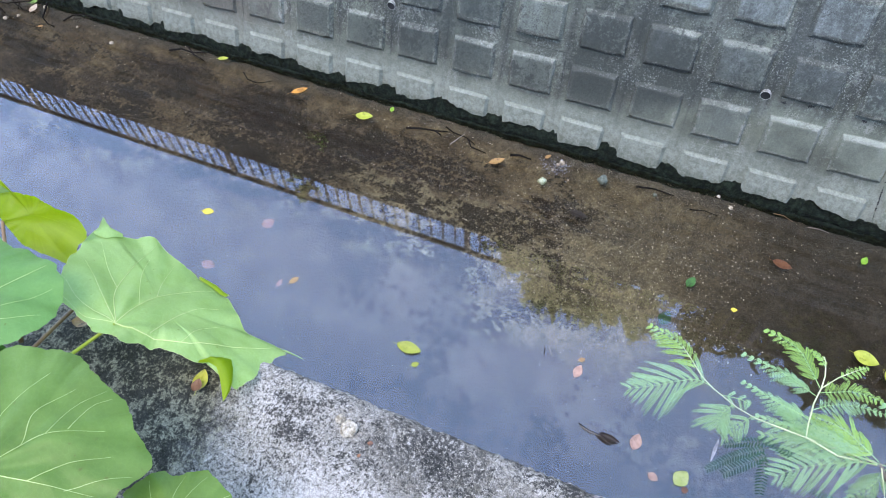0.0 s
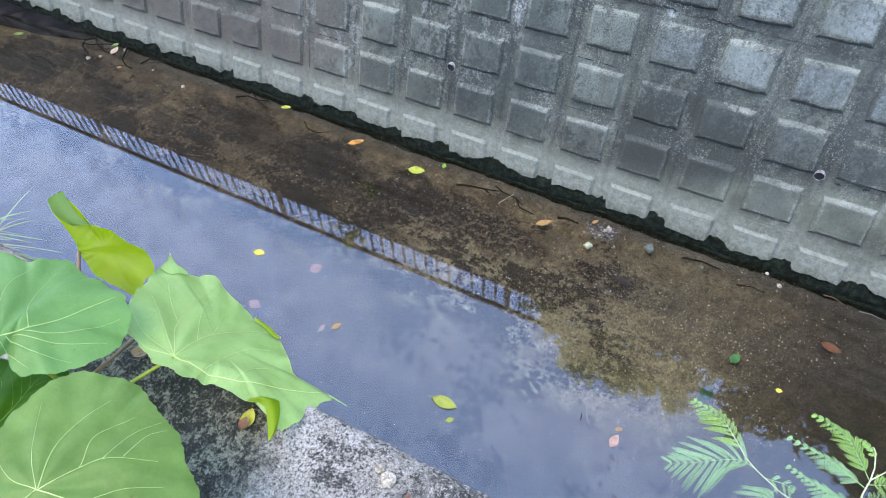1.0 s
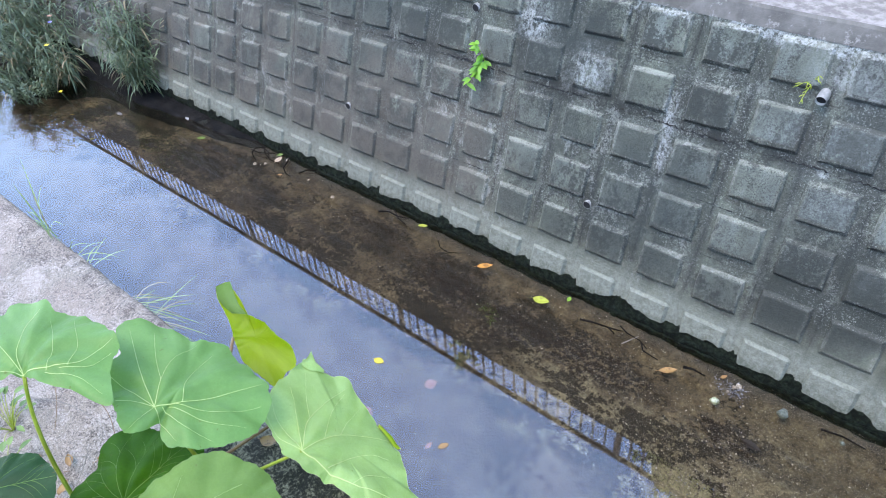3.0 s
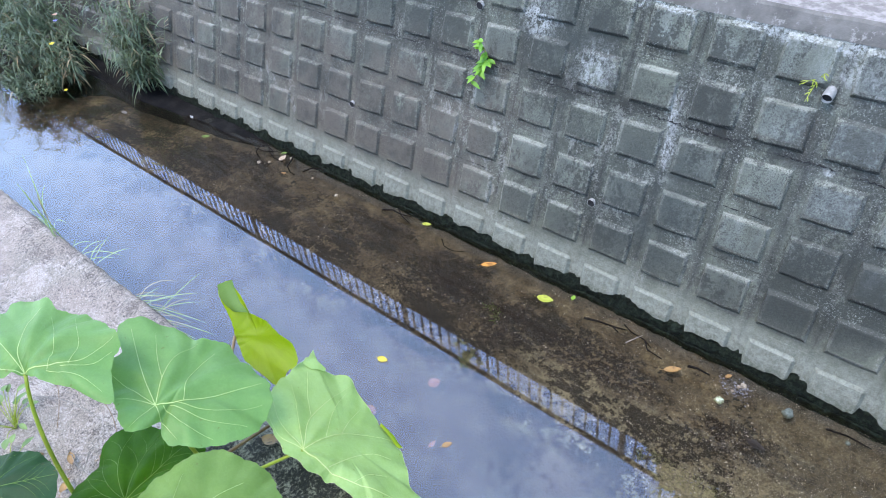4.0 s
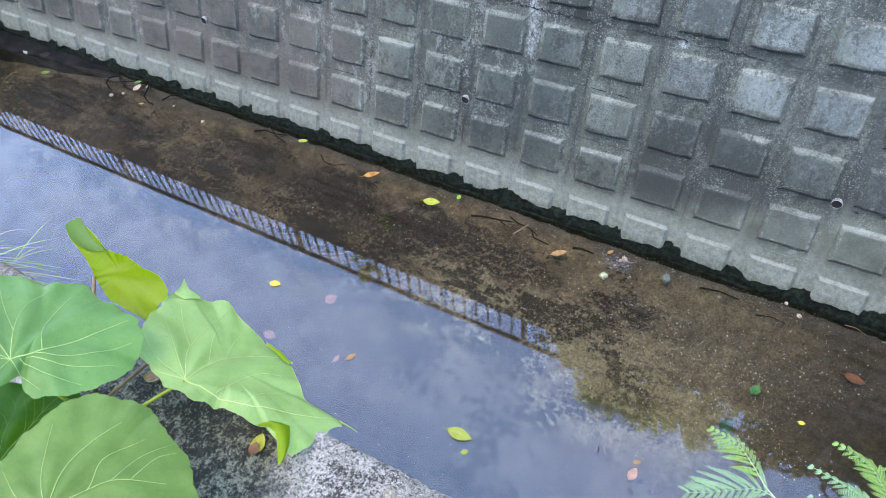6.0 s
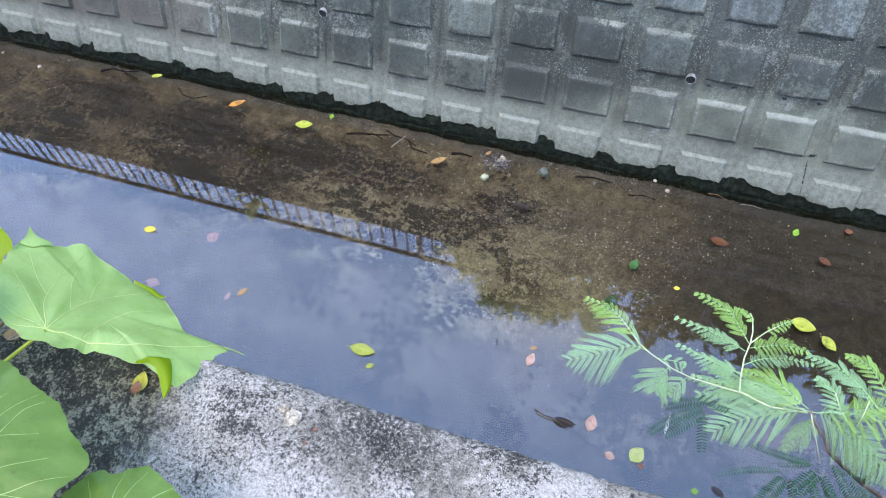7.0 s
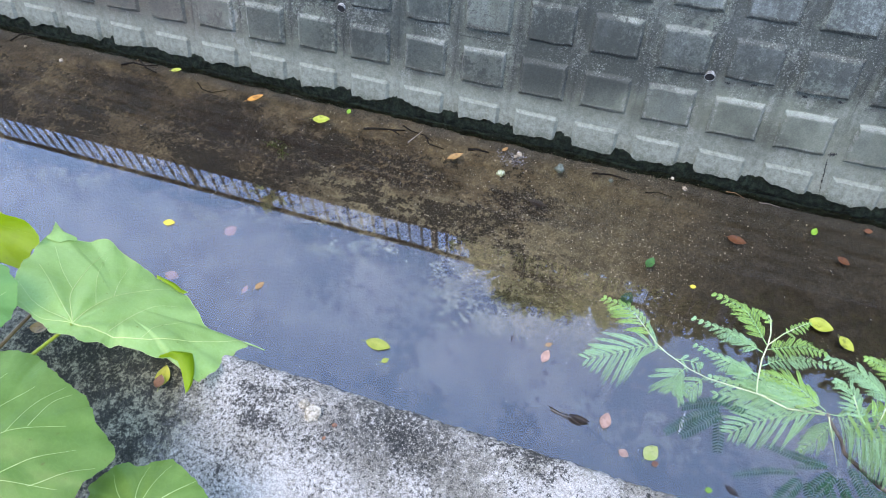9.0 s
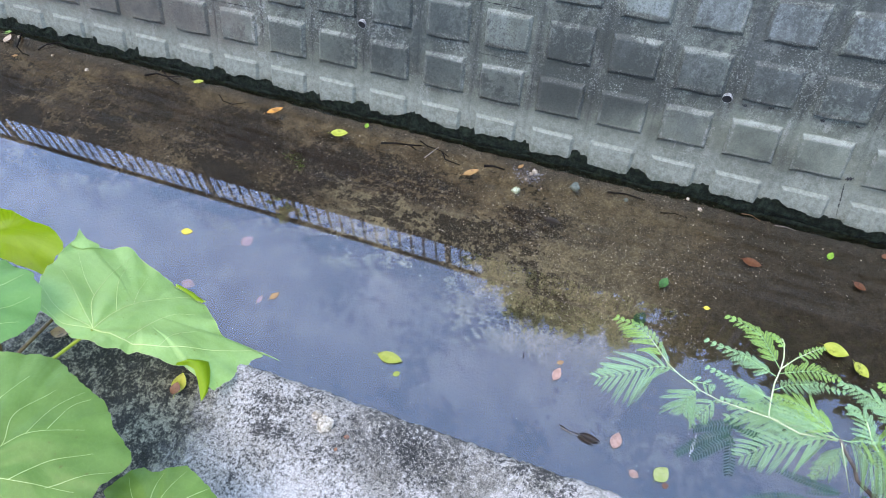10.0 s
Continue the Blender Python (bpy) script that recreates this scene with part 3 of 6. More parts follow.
def smooth_path(knots, steps=6):
    """Points along a smooth curve through the knots."""
    k = [Vector(p) for p in knots]
    k = [2 * k[0] - k[1]] + k + [2 * k[-1] - k[-2]]
    pts = []
    for i in range(1, len(k) - 2):
        a, b, c, d = k[i - 1:i + 3]
        pts += [0.5 * (2 * b + (c - a) * t + (2 * a - 5 * b + 4 * c - d) * t * t + (3 * b - 3 * c + d - a) * t ** 3) for t in (q / steps for q in range(steps))]
    return pts + [k[-2]]


def along(pts, t):
    """The point and the way at a share t of a path."""
    f = min(t, 0.9999) * (len(pts) - 1)
    i = int(f)
    return pts[i].lerp(pts[i + 1], f - i), (pts[i + 1] - pts[i]).normalized()


# ---- the setting ----
LEAN = radians(21)
PITCH_X, PITCH_V = 0.279, 0.25
LEDGE_Z, LEDGE_Y = 1.326, -1.834
TOP_Z = 1.41


def on_wall(u, v, out=0.0):
    """A point of the wall: u columns along, v rows up the slope, out metres proud of its face."""
    d = (v + 0.65) * PITCH_V
    return Vector((u * PITCH_X, d * math.sin(LEAN) - out * math.cos(LEAN), d * math.cos(LEAN) + out * math.sin(LEAN)))


def build_ground():
    profile = [(-400, 1.2), (-3.4, 1.2), (-2.9, 1.25), (-2.6, 1.0), (-2.5, -0.25), (0.5, -0.25), (0.9, 1.2), (1.4, 1.36), (400, 1.36)]
    xs = [-400, -60, -20, -8, 0, 8, 20, 60, 400]
    verts = [(x, y, z) for x in xs for y, z in profile]
    n = len(profile)
    faces = [(i * n + j, (i + 1) * n + j, (i + 1) * n + j + 1, i * n + j + 1) for i in range(len(xs) - 1) for j in range(n - 1)]
    tagged(new("ground", mesh_of("ground", verts, faces, EARTH_MAT)), "bare brown earth of the canal banks", "ground", kind="structure")


def build_bed():
    xs = np.concatenate([np.linspace(-60, -7, 30), np.linspace(-6.9, 4, 220), np.linspace(4.2, 40, 20)])
    ys = np.linspace(-1.95, 0.12, 60)
    verts, faces, n = [], [], len(ys)
    for x in xs:
        for y in ys:
            p = Vector((x, y, 0))
            z = -0.05 - 0.05 * max(0.0, min(1.0, (-0.6 - y) / 0.8)) + 0.02 * noise.noise(p * 1.3) + 0.006 * noise.noise(p * 4)
            rise = max(0.0, min(1.0, (y + 0.09 - 0.07 * noise.noise(Vector((x * 1.1, 3.3, 0)))) / 0.16))
            z += rise * 0.046
            verts.append((x, y, z))
    faces = [(i * n + j, (i + 1) * n + j, (i + 1) * n + j + 1, i * n + j + 1) for i in range(len(xs) - 1) for j in range(n - 1)]
    tagged(new("canal_bed", mesh_of("canal_bed", verts, faces, BED_MAT, True)), "brown silty canal bed with dark algae patches", "canal bed", kind="structure")


def build_water():
    verts = [(-60, -1.95, 0), (40, -1.95, 0), (40, 0.14, 0), (-60, 0.14, 0)]
    ob = tagged(new("water", mesh_of("water", verts, [(0, 1, 2, 3)], WATER_MAT)), "shallow still clear water mirroring the pale sky", "water", kind="structure")
    ob.visible_shadow = False


def build_ledge():
    """The near bank: a thick concrete slab with a worn, crumbling edge."""
    xs = np.concatenate([np.linspace(-60, -3, 20), np.linspace(-2.8, 3.0, 900), np.linspace(3.2, 40, 16)])
    ys = np.concatenate([np.linspace(0, 0.12, 10), np.linspace(0.135, 1.3, 70)])
    verts, faces, n = [], [], len(ys) + 3
    for x in xs:
        q = Vector((x, 0, 0))
        edge = LEDGE_Y + 0.003 * noise.noise(q * 6) + 0.003 * noise.noise(q * 31) + 0.004 * noise.noise(q * 70) + 0.003 * noise.noise(q * 150)
        verts.append((x, edge + 0.015, -0.3))
        verts.append((x, edge + 0.004 + 0.006 * noise.noise(q * 25 + Vector((0, 0, 4))), LEDGE_Z - 0.05))
        verts.append((x, edge + 0.003 * noise.noise(q * 40 + Vector((0, 5, 0))), LEDGE_Z - 0.014))
        for j, d in enumerate(ys):
            p = Vector((x, edge - d - (0.004 if j == 0 else 0), 0))
            z = LEDGE_Z + 0.004 * noise.noise(p * 5) + 0.0022 * noise.noise(p * 22) + 0.0012 * noise.noise(p * 60)
            z -= 0.008 * max(0, 1 - d / 0.02) + 0.006 * max(0, noise.noise(p * 14)) * max(0, 1 - d / 0.1)
            verts.append((p.x, p.y, z))
    faces = [(i * n + j, i * n + j + 1, (i + 1) * n + j + 1, (i + 1) * n + j) for i in range(len(xs) - 1) for j in range(n - 1)]
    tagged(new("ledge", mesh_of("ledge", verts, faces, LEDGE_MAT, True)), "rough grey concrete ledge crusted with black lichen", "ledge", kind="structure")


def block_mesh(seed):
    """One wall block: a flat panel with chamfered rim and a raised square boss. Local x along, y out of the wall, z up the slope, from the panel's top left corner."""
    r = random.Random(seed)
    j = lambda a: r.uniform(-a, a)
    w, h = PITCH_X + 0.002, PITCH_V + 0.002
    x0, x1, z0, z1 = -0.004 + j(0.004), 0.204 + j(0.005), -0.178 + j(0.006), 0.0 + j(0.004)
    bx, bt, bb, d = 0.010 + j(0.003), 0.017 + j(0.003), 0.013 + j(0.003), 0.018 + j(0.003)
    left, right, top, bottom = -0.038, w - 0.038, 0.040, 0.040 - h
    verts, faces = [], []

    def ring(pts):
        k = len(verts)
        verts.extend(pts)
        return [k + i for i in range(len(pts))]

    def rect(a, b, c, e, y, wob=0.0, cut=0.0):
        """A ring of twelve points, three to a side, with cut corners."""
        sides = (((a, c), (b, c)), ((b, c), (b, e)), ((b, e), (a, e)), ((a, e), (a, c)))
        pts = []
        for (xa, za), (xb, zb) in sides:
            f = cut / max(abs(xb - xa) + abs(zb - za), 1e-4)
            pts += [(xa + (xb - xa) * t + j(wob), y + j(wob * 0.4), za + (zb - za) * t + j(wob)) for t in (f, 0.35 + j(0.1) * (wob > 0), 0.7 + j(0.1) * (wob > 0))]
        return pts

    back = ring(rect(left, right, bottom, top, -0.03))
    rim = ring(rect(left, right, bottom, top, -0.0004))
    face = ring(rect(left + 0.004, right - 0.004, bottom + 0.004, top - 0.004, 0.0))
    foot_b = ring(rect(x0, x1, z0, z1, 0.001, 0.0025, 0.004))
    crown = ring(rect(x0 + bx, x1 - bx, z0 + bb, z1 - bt, d, 0.0028, 0.006))
    soft = ring(rect(x0 + bx + 0.006, x1 - bx - 0.006, z0 + bb + 0.006, z1 - bt - 0.006, d + 0.002, 0.001, 0.006))
    for a, b in ((back, rim), (rim, face), (face, foot_b), (foot_b, crown), (crown, soft)):
        for i in range(12):
            k = (i + 1) % 12
            faces.append((a[i], a[k], b[k], b[i]))
    faces.append(tuple(soft))
    # y runs into the wall in the world, so the boss stands towards -y
    return [(x, -y, z) for x, y, z in verts], [f for f in faces]


def build_wall():
    wall = Sheet()
    # the body behind the blocks, leaning back, with a hollowed foot
    line = [on_wall(0, -1.1, -0.045), on_wall(0, -0.2, -0.04), on_wall(0, -0.1, -0.0035), on_wall(0, 5.2, -0.0035), on_wall(0, 5.2, -0.4), Vector((0, 0.5, -0.3))]
    xs = [-60, -20, 20, 40]
    k = len(line)
    wall.add([(x, p.y, p.z) for x in xs for p in line], [(i * k + j, i * k + j + 1, (i + 1) * k + j + 1, (i + 1) * k + j) for i in range(3) for j in range(k - 1)])
    north = tagged(new("wall_north", wall.mesh("wall_north", WALL_MAT)), "leaning grey concrete retaining wall of square bossed blocks, stained black", "wall", kind="structure")
    return north


def build_coping():
    s = Sheet()
    foot, lip = on_wall(0, 5.05, 0.004), on_wall(0, 5.37, 0.011)
    line = [(foot.y + 0.02, foot.z - 0.004), (foot.y, foot.z), (lip.y - 0.001, lip.z - 0.012), (lip.y + 0.008, lip.z), (0.78, TOP_Z + 0.006), (0.78, TOP_Z - 0.12)]
    xs = list(np.linspace(-60, -7, 12)) + list(np.linspace(-6.5, 5, 160)) + list(np.linspace(6, 40, 8))
    verts = []
    for x in xs:
        for i, (y, z) in enumerate(line):
            w = 0.003 * noise.noise(Vector((x * 7, i * 3.1, 0))) if i in (1, 2, 3) else 0
            verts.append((x, y + w, z + w))
    n = len(line)
    s.add(verts, [(i * n + j, i * n + j + 1, (i + 1) * n + j + 1, (i + 1) * n + j) for i in range(len(xs) - 1) for j in range(n - 1)])
    me = s.mesh("coping", COPING_MAT)
    # the top strip takes the paler material, lightened as if lit from above
    me.materials.append(TOP_LIT_MAT)
    for p in me.polygons:
        p.material_index = 1 if p.index % (n - 1) == 3 else 0
    tagged(new("coping", me), "dusty concrete coping along the wall top, upper face paled for skylight", "coping", kind="structure")
    s = Sheet()
    s.box(-60, 40, 0.76, 0.92, 1.30, 2.19)
    me = s.mesh("parapet", PARAPET_MAT)
    ob = tagged(new("parapet", me), "plain grey concrete parapet under the railing", "parapet", kind="structure")
    bevel = ob.modifiers.new("bevel", "BEVEL")
    bevel.width, bevel.segments = 0.012, 2


def build_backdrop():
    """An unseen slope added behind the near bank, closing the place and blocking light."""
    xs, line = np.linspace(-40, 40, 60), [(-3.2, 1.2), (-4.2, 1.9), (-5.2, 2.6), (-6.5, 3.2), (-9, 3.9)]
    verts = []
    for x in xs:
        for i, (y, z) in enumerate(line):
            verts.append((x, y + 0.5 * noise.noise(Vector((x * 0.6, i, 0))), z + (0.5 * noise.noise(Vector((x * 0.8, i, 9))) if i else 0)))
    n = len(line)
    faces = [(i * n + j, (i + 1) * n + j, (i + 1) * n + j + 1, i * n + j + 1) for i in range(len(xs) - 1) for j in range(n - 1)]
    tagged(new("backdrop", mesh_of("backdrop", verts, faces, BACKDROP_MAT, True)), "unseen dark slope added behind the near bank to block light", "slope", kind="structure")


build_ground()
build_bed()
build_water()
build_ledge()
WALL = build_wall()
build_coping()
build_backdrop()


# ---- railing on the parapet ----
def build_railing():
    rail = holder("metal_railing", (-4, 0.84, 2.19), "dark painted metal railing with upright bars on the parapet", "railing")
    o = rail.location
    s = Sheet(o)
    s.box(-12.2, 4.9, 0.824, 0.856, 2.622, 2.652)
    part("top_rail", s.mesh("top_rail", STEEL_MAT), rail)
    post = Sheet()
    post.box(-0.023, 0.023, -0.014, 0.014, 0, 0.455)
    post.box(-0.045, 0.045, -0.045, 0.045, 0, 0.02)
    post_me = post.mesh("post", STEEL_MAT)
    bar = Sheet()
    bar.tube([(0, 0, 0), (0, 0, 0.435)], 0.0098, 1, 6)
    bar_me = bar.mesh("bar", STEEL_MAT)
    for i in range(-5, 3):
        x = 0.02 + i * 2.39
        p = part("post", post_me, rail)
        p.location = Vector((x, 0.84, 2.19)) - o
        for k in range(1, 21):
            b = part("bar", bar_me, rail)
            b.location = Vector((x + k * 2.39 / 21, 0.84, 2.19)) - o


build_railing()


# ---- shrubs on the far bank, behind and over the railing ----
def leaf_spray(c, st, base, tip, r, size, gap):
    """A twig with leaves set alternately along it."""
    pts = arc(base, tip, -0.03, 6)
    st.tube(pts, 0.004, 0.4, 4)
    n = max(4, int((Vector(tip) - Vector(base)).length / gap))
    for k in range(n):
        p, way = along(pts, (k + 0.6) / n)
        a = r.uniform(0, 2 * math.pi)
        d = way * 0.5 + Vector((math.cos(a), math.sin(a), r.uniform(-0.6, 0.5))) * 0.9
        ln = size * r.uniform(0.7, 1.25)
        c.blade(p, d, d.cross(Vector((r.uniform(-.5, .5), r.uniform(-.5, .5), 1))), ln, ln * r.uniform(0.48, 0.62), 0.2, 3)


def shrub(place, crowns, sprays, seed, label, size=0.045, gap=0.022, material=None):
    """A shrub of several rounded crowns (x, y, z, width, height), each a cloud of leafy sprays with gaps between."""
    r = random.Random(seed)
    ob = holder("shrub", place, label, "shrub", "shrubs on the far bank")
    st, c = Sheet(place), Sheet(place)
    base = Vector(place)
    for x, y, z, width, height in crowns:
        mid = Vector((x, y, z))
        trunk = arc(base + Vector((r.uniform(-.08, .08), r.uniform(-.05, .05), 0)), mid, -0.1, 8, (r.uniform(-.1, .1), 0, 0))
        st.tube(trunk, 0.018, 0.35, 5)
        for i in range(round(sprays * width * height)):
            a, b = r.uniform(0, 2 * math.pi), r.uniform(-1, 1)
            k = r.random() ** 0.42
            q = Vector((math.cos(a) * math.sqrt(1 - b * b) * width * 0.5, math.sin(a) * math.sqrt(1 - b * b) * 0.28, b * height * 0.5)) * k
            tip = mid + q
            if noise.noise(tip * 2.7 + Vector((seed, 0, 0))) < -0.30:
                continue
            root = mid + q * 0.55 - Vector((0, 0, 0.10 * height)) + Vector((r.uniform(-.05, .05), r.uniform(-.05, .05), 0))
            leaf_spray(c, st, root, tip + Vector((0, 0, r.uniform(-0.02, 0.06))), r, size, gap)
    part("branch", st.mesh("branch", BARK_MAT), ob)
    part("foliage", c.mesh("foliage", material or BUSH_MAT), ob)
    return ob


shrub((0.75, 1.12, 1.38), [(0.40, 1.0, 2.55, 0.58, 0.70), (0.78, 1.02, 2.93, 0.80, 1.2), (0.45, 1.08, 2.3, 0.7, 0.7), (0.75, 1.08, 2.2, 0.8, 0.9)], 330, 3, "olive-green small-leaved shrub leaning over the railing")
shrub((1.30, 1.15, 1.38), [(1.18, 1.05, 2.95, 0.75, 1.15), (1.25, 1.1, 2.2, 0.8, 1.0)], 330, 4, "olive-green small-leaved shrub behind the parapet")
shrub((1.75, 1.15, 1.38), [(1.58, 1.08, 3.0, 0.42, 1.0), (1.75, 1.1, 2.25, 0.8, 1.0)], 280, 5, "slender olive-green shrub behind the parapet")
shrub((2.55, 1.2, 1.38), [(2.10, 1.05, 2.95, 0.45, 0.95), (2.55, 1.12, 2.75, 0.85, 1.5), (2.45, 1.1, 2.1, 1.0, 0.9), (2.75, 0.74, 1.98, 0.9, 0.62)], 120, 6, "taller shrub with larger dark leaves behind the parapet", 0.075, 0.034, DUSK_MAT)
shrub((3.5, 1.25, 1.38), [(3.2, 1.12, 2.85, 1.0, 1.7), (3.75, 1.15, 2.9, 1.0, 1.7), (3.5, 1.15, 2.1, 1.3, 0.9), (3.55, 0.72, 1.9, 1.2, 0.75)], 110, 12, "tall dark-leaved shrub at the end of the railing", 0.075, 0.034, DUSK_MAT)
shrub((4.7, 1.25, 1.38), [(4.5, 1.15, 2.6, 1.3, 1.9), (5.2, 1.15, 2.4, 1.1, 1.6), (4.6, 0.72, 1.85, 1.3, 0.8)], 60, 13, "broad dark-leaved shrub beyond the railing", 0.08, 0.036, DUSK_MAT)
shrub((-1.55, 0.95, 2.15), [(-1.6, 0.92, 2.42, 0.42, 0.5)], 70, 7, "small leafy shoot grown through the railing bars", 0.06)
shrub((-6.8, 0.95, 2.15), [(-6.8, 0.92, 2.4, 0.3, 0.35)], 90, 8, "small leafy shoot grown through the railing bars", 0.05)


# ---- broad-leaved plant on the ledge ----
BROAD = holder("broad_leaf_plant", (0.13, -2.36, 1.33), "young plant with broad round pale-veined green leaves rooted beside the ledge", "plant")


class LeafShape:
    """The curved surface of one broad leaf: a rounded outline given by its radius (mm) all round, drooping at the rim."""

    def __init__(self, centre, normal, tip_way, radii, droop, ripple, seed, stalk=(0, 0)):
        self.stalk = stalk
        self.c, self.n = Vector(centre), Vector(normal).normalized()
        self.a = (Vector(tip_way) - self.n * Vector(tip_way).dot(self.n)).normalized()
        self.b = self.n.cross(self.a)
        self.radii, self.droop, self.ripple, self.seed = [v / 1000 for v in radii], droop, ripple, seed
        self.size = sum(self.radii) / len(self.radii)

    def rim(self, th):
        n = len(self.radii)
        f = (th + math.pi) / (2 * math.pi) * n
        i, t = int(math.floor(f)), f - math.floor(f)
        p0, p1, p2, p3 = (self.radii[(i + k) % n] for k in (-1, 0, 1, 2))
        r = p1 + 0.5 * t * (p2 - p0 + t * (2 * p0 - 5 * p1 + 4 * p2 - p3 + t * (3 * (p1 - p2) + p3 - p0)))
        return r * (1 + 0.007 * math.sin(17 * th + self.seed) + 0.006 * math.sin(29 * th + 2 * self.seed) + 0.005 * math.sin(61 * th + self.seed))

    def at(self, u, v, lift=0.0):
        th = math.atan2(v, u)
        rho = min(1.2, math.hypot(u, v) / max(self.rim(th), 1e-4))
        h = -self.droop * rho * rho
        h += self.ripple * rho ** 3 * (math.sin(5 * th + self.seed) + 0.6 * math.sin(9 * th + 1.7 * self.seed) + 0.35 * math.sin(16 * th + 0.6 * self.seed))
        # the blade swells between the veins and curls a little just at its rim
        su, sv = u - self.stalk[0], v - self.stalk[1]
        fan, far = math.atan2(sv, su), min(1, math.hypot(su, sv) / 0.06)
        inner = max(0.0, 1 - rho * rho)
        h += inner * (0.030 * far * math.cos(9 * fan + self.seed) + 0.05 * noise.noise(Vector((u * 14, v * 14, self.seed))))
        h += 0.012 * math.sin(19 * th + self.seed) * rho ** 8 + 0.002 * noise.noise(Vector((u * 60, v * 60, self.seed)))
        return self.c + self.a * u + self.b * v + self.n * (h * self.size + lift)


def broad_leaf(name, centre, normal, tip_way, stalk_at, radii, droop=0.25, ripple=0.06, material=None, seed=1, stalk_from=None, stalk_mat=None, label="", swing=(0.01, 0, 0), veins=(), tail=()):
    shape = LeafShape(centre, normal, tip_way, radii, droop, ripple, seed, stalk_at)
    o = BROAD.location
    rings, steps = 40, 240
    s = Sheet(o)
    verts = [shape.at(0, 0)]
    for i in range(1, rings + 1):
        for k in range(steps):
            th = -math.pi + 2 * math.pi * k / steps
            r = shape.rim(th) * i / rings
            verts.append(shape.at(r * math.cos(th), r * math.sin(th)))
    faces = [(0, 1 + k, 1 + (k + 1) % steps) for k in range(steps)]
    for i in range(rings - 1):
        for k in range(steps):
            a, b = 1 + i * steps + k, 1 + i * steps + (k + 1) % steps
            faces.append((a, a + steps, b + steps, b))
    s.add(verts, faces)
    leaf = part("leaf", s.mesh("leaf", material or BIG_LEAF, True), BROAD, label)

    # veins: ribs that fan out from the stalk, with side ribs
    vs = Sheet(o)
    su, sv = stalk_at

    def rib(u0, v0, u1, v1, width, curl=0.0, n=14):
        du, dv = u1 - u0, v1 - v0
        ln = math.hypot(du, dv) or 1e-4
        nu, nv = -dv / ln, du / ln
        pts = []
        for i in range(n + 1):
            t = i / n
            k = curl * ln * 4 * t * (1 - t) * 0.5
            pts.append((u0 + du * t + nu * k, v0 + dv * t + nv * k))
        verts = []
        for i, (u, v) in enumerate(pts):
            w = width * (1 - 0.8 * i / n)
            verts += [shape.at(u + nu * w, v + nv * w, 0.0008), shape.at(u, v, 0.001 + w * 0.5), shape.at(u - nu * w, v - nv * w, 0.0008)]
        k = 3
        vs.add(verts, [f for i in range(n) for f in ((i * k, i * k + 1, i * k + 4, i * k + 3), (i * k + 1, i * k + 2, i * k + 5, i * k + 4))])
        return pts

    def bent_rib(width, knots):
        """A vein drawn smoothly through points of the blade given in millimetres."""
        k = [Vector((u / 1000, v / 1000)) for u, v in knots]
        k = [2 * k[0] - k[1]] + k + [2 * k[-1] - k[-2]]
        pts = []
        for i in range(1, len(k) - 2):
            for t in (q / 8 for q in range(8)):
                a, b, c, d = k[i - 1:i + 3]
                pts.append(0.5 * (2 * b + (c - a) * t + (2 * a - 5 * b + 4 * c - d) * t * t + (3 * b - 3 * c + d - a) * t ** 3))
        pts.append(k[-2])
        n, verts = len(pts) - 1, []
        for i, p in enumerate(pts):
            d = (pts[min(i + 1, n)] - pts[max(i - 1, 0)]).normalized()
            w = width * (1 - 0.78 * i / n)
            verts += [shape.at(p.x - d.y * w, p.y + d.x * w, 0.0012), shape.at(p.x, p.y, 0.0016 + w * 0.5), shape.at(p.x + d.y * w, p.y - d.x * w, 0.0012)]
        vs.add(verts, [f for i in range(n) for f in ((3 * i, 3 * i + 1, 3 * i + 4, 3 * i + 3), (3 * i + 1, 3 * i + 2, 3 * i + 5, 3 * i + 4))])

    # pale tube round the rim, drawn for light through the thin edge
    if material is BIG_LEAF:
        edge = [shape.at(shape.rim(a) * math.cos(a), shape.rim(a) * math.sin(a)) for a in (-math.pi + 2 * math.pi * k / 160 for k in range(160))]
        vs.tube(edge + edge[:1], 0.00032, 1.0, 4)
    for width, *knots in veins:
        bent_rib(width / 10000, knots)
    r = random.Random(seed)
    mids = []
    for k in range(0 if veins else 9):
        th = (0.0, 0.62, -0.62, 1.2, -1.2, 1.85, -1.85, 2.5, -2.5)[k] + r.uniform(-0.08, 0.08)
        rr = shape.rim(th) * (0.97 if k == 0 else 0.90)
        eu, ev = rr * math.cos(th), rr * math.sin(th)
        ln = math.hypot(eu - su, ev - sv)
        if ln < 0.035:
            continue
        pts = rib(su, sv, eu, ev, 0.0010 if k == 0 else 0.0006, 0 if k == 0 else (0.22 if th > 0 else -0.22) * min(1, abs(th)))
        mids.append((k, pts, ln))
    for k, pts, ln in mids:
        for j, i in enumerate((5, 7, 9) if k == 0 else (6, 9)):
            if ln < 0.09:
                break
            u, v = pts[i]
            du, dv = pts[i + 1][0] - u, pts[i + 1][1] - v
            base = math.atan2(dv, du)
            for sgn in ((1, -1) if k == 0 else (1 if math.sin(base) > 0 else -1,)):
                a = base + sgn * 0.75
                reach = ln * (0.55 - 0.1 * j) if k == 0 else ln * (0.4 - 0.08 * j)
                eu, ev = u + math.cos(a) * reach, v + math.sin(a) * reach
                lim = shape.rim(math.atan2(ev, eu)) * 0.94
                while math.hypot(eu, ev) > lim and reach > 0.01:
                    reach *= 0.85
                    eu, ev = u + math.cos(a) * reach, v + math.sin(a) * reach
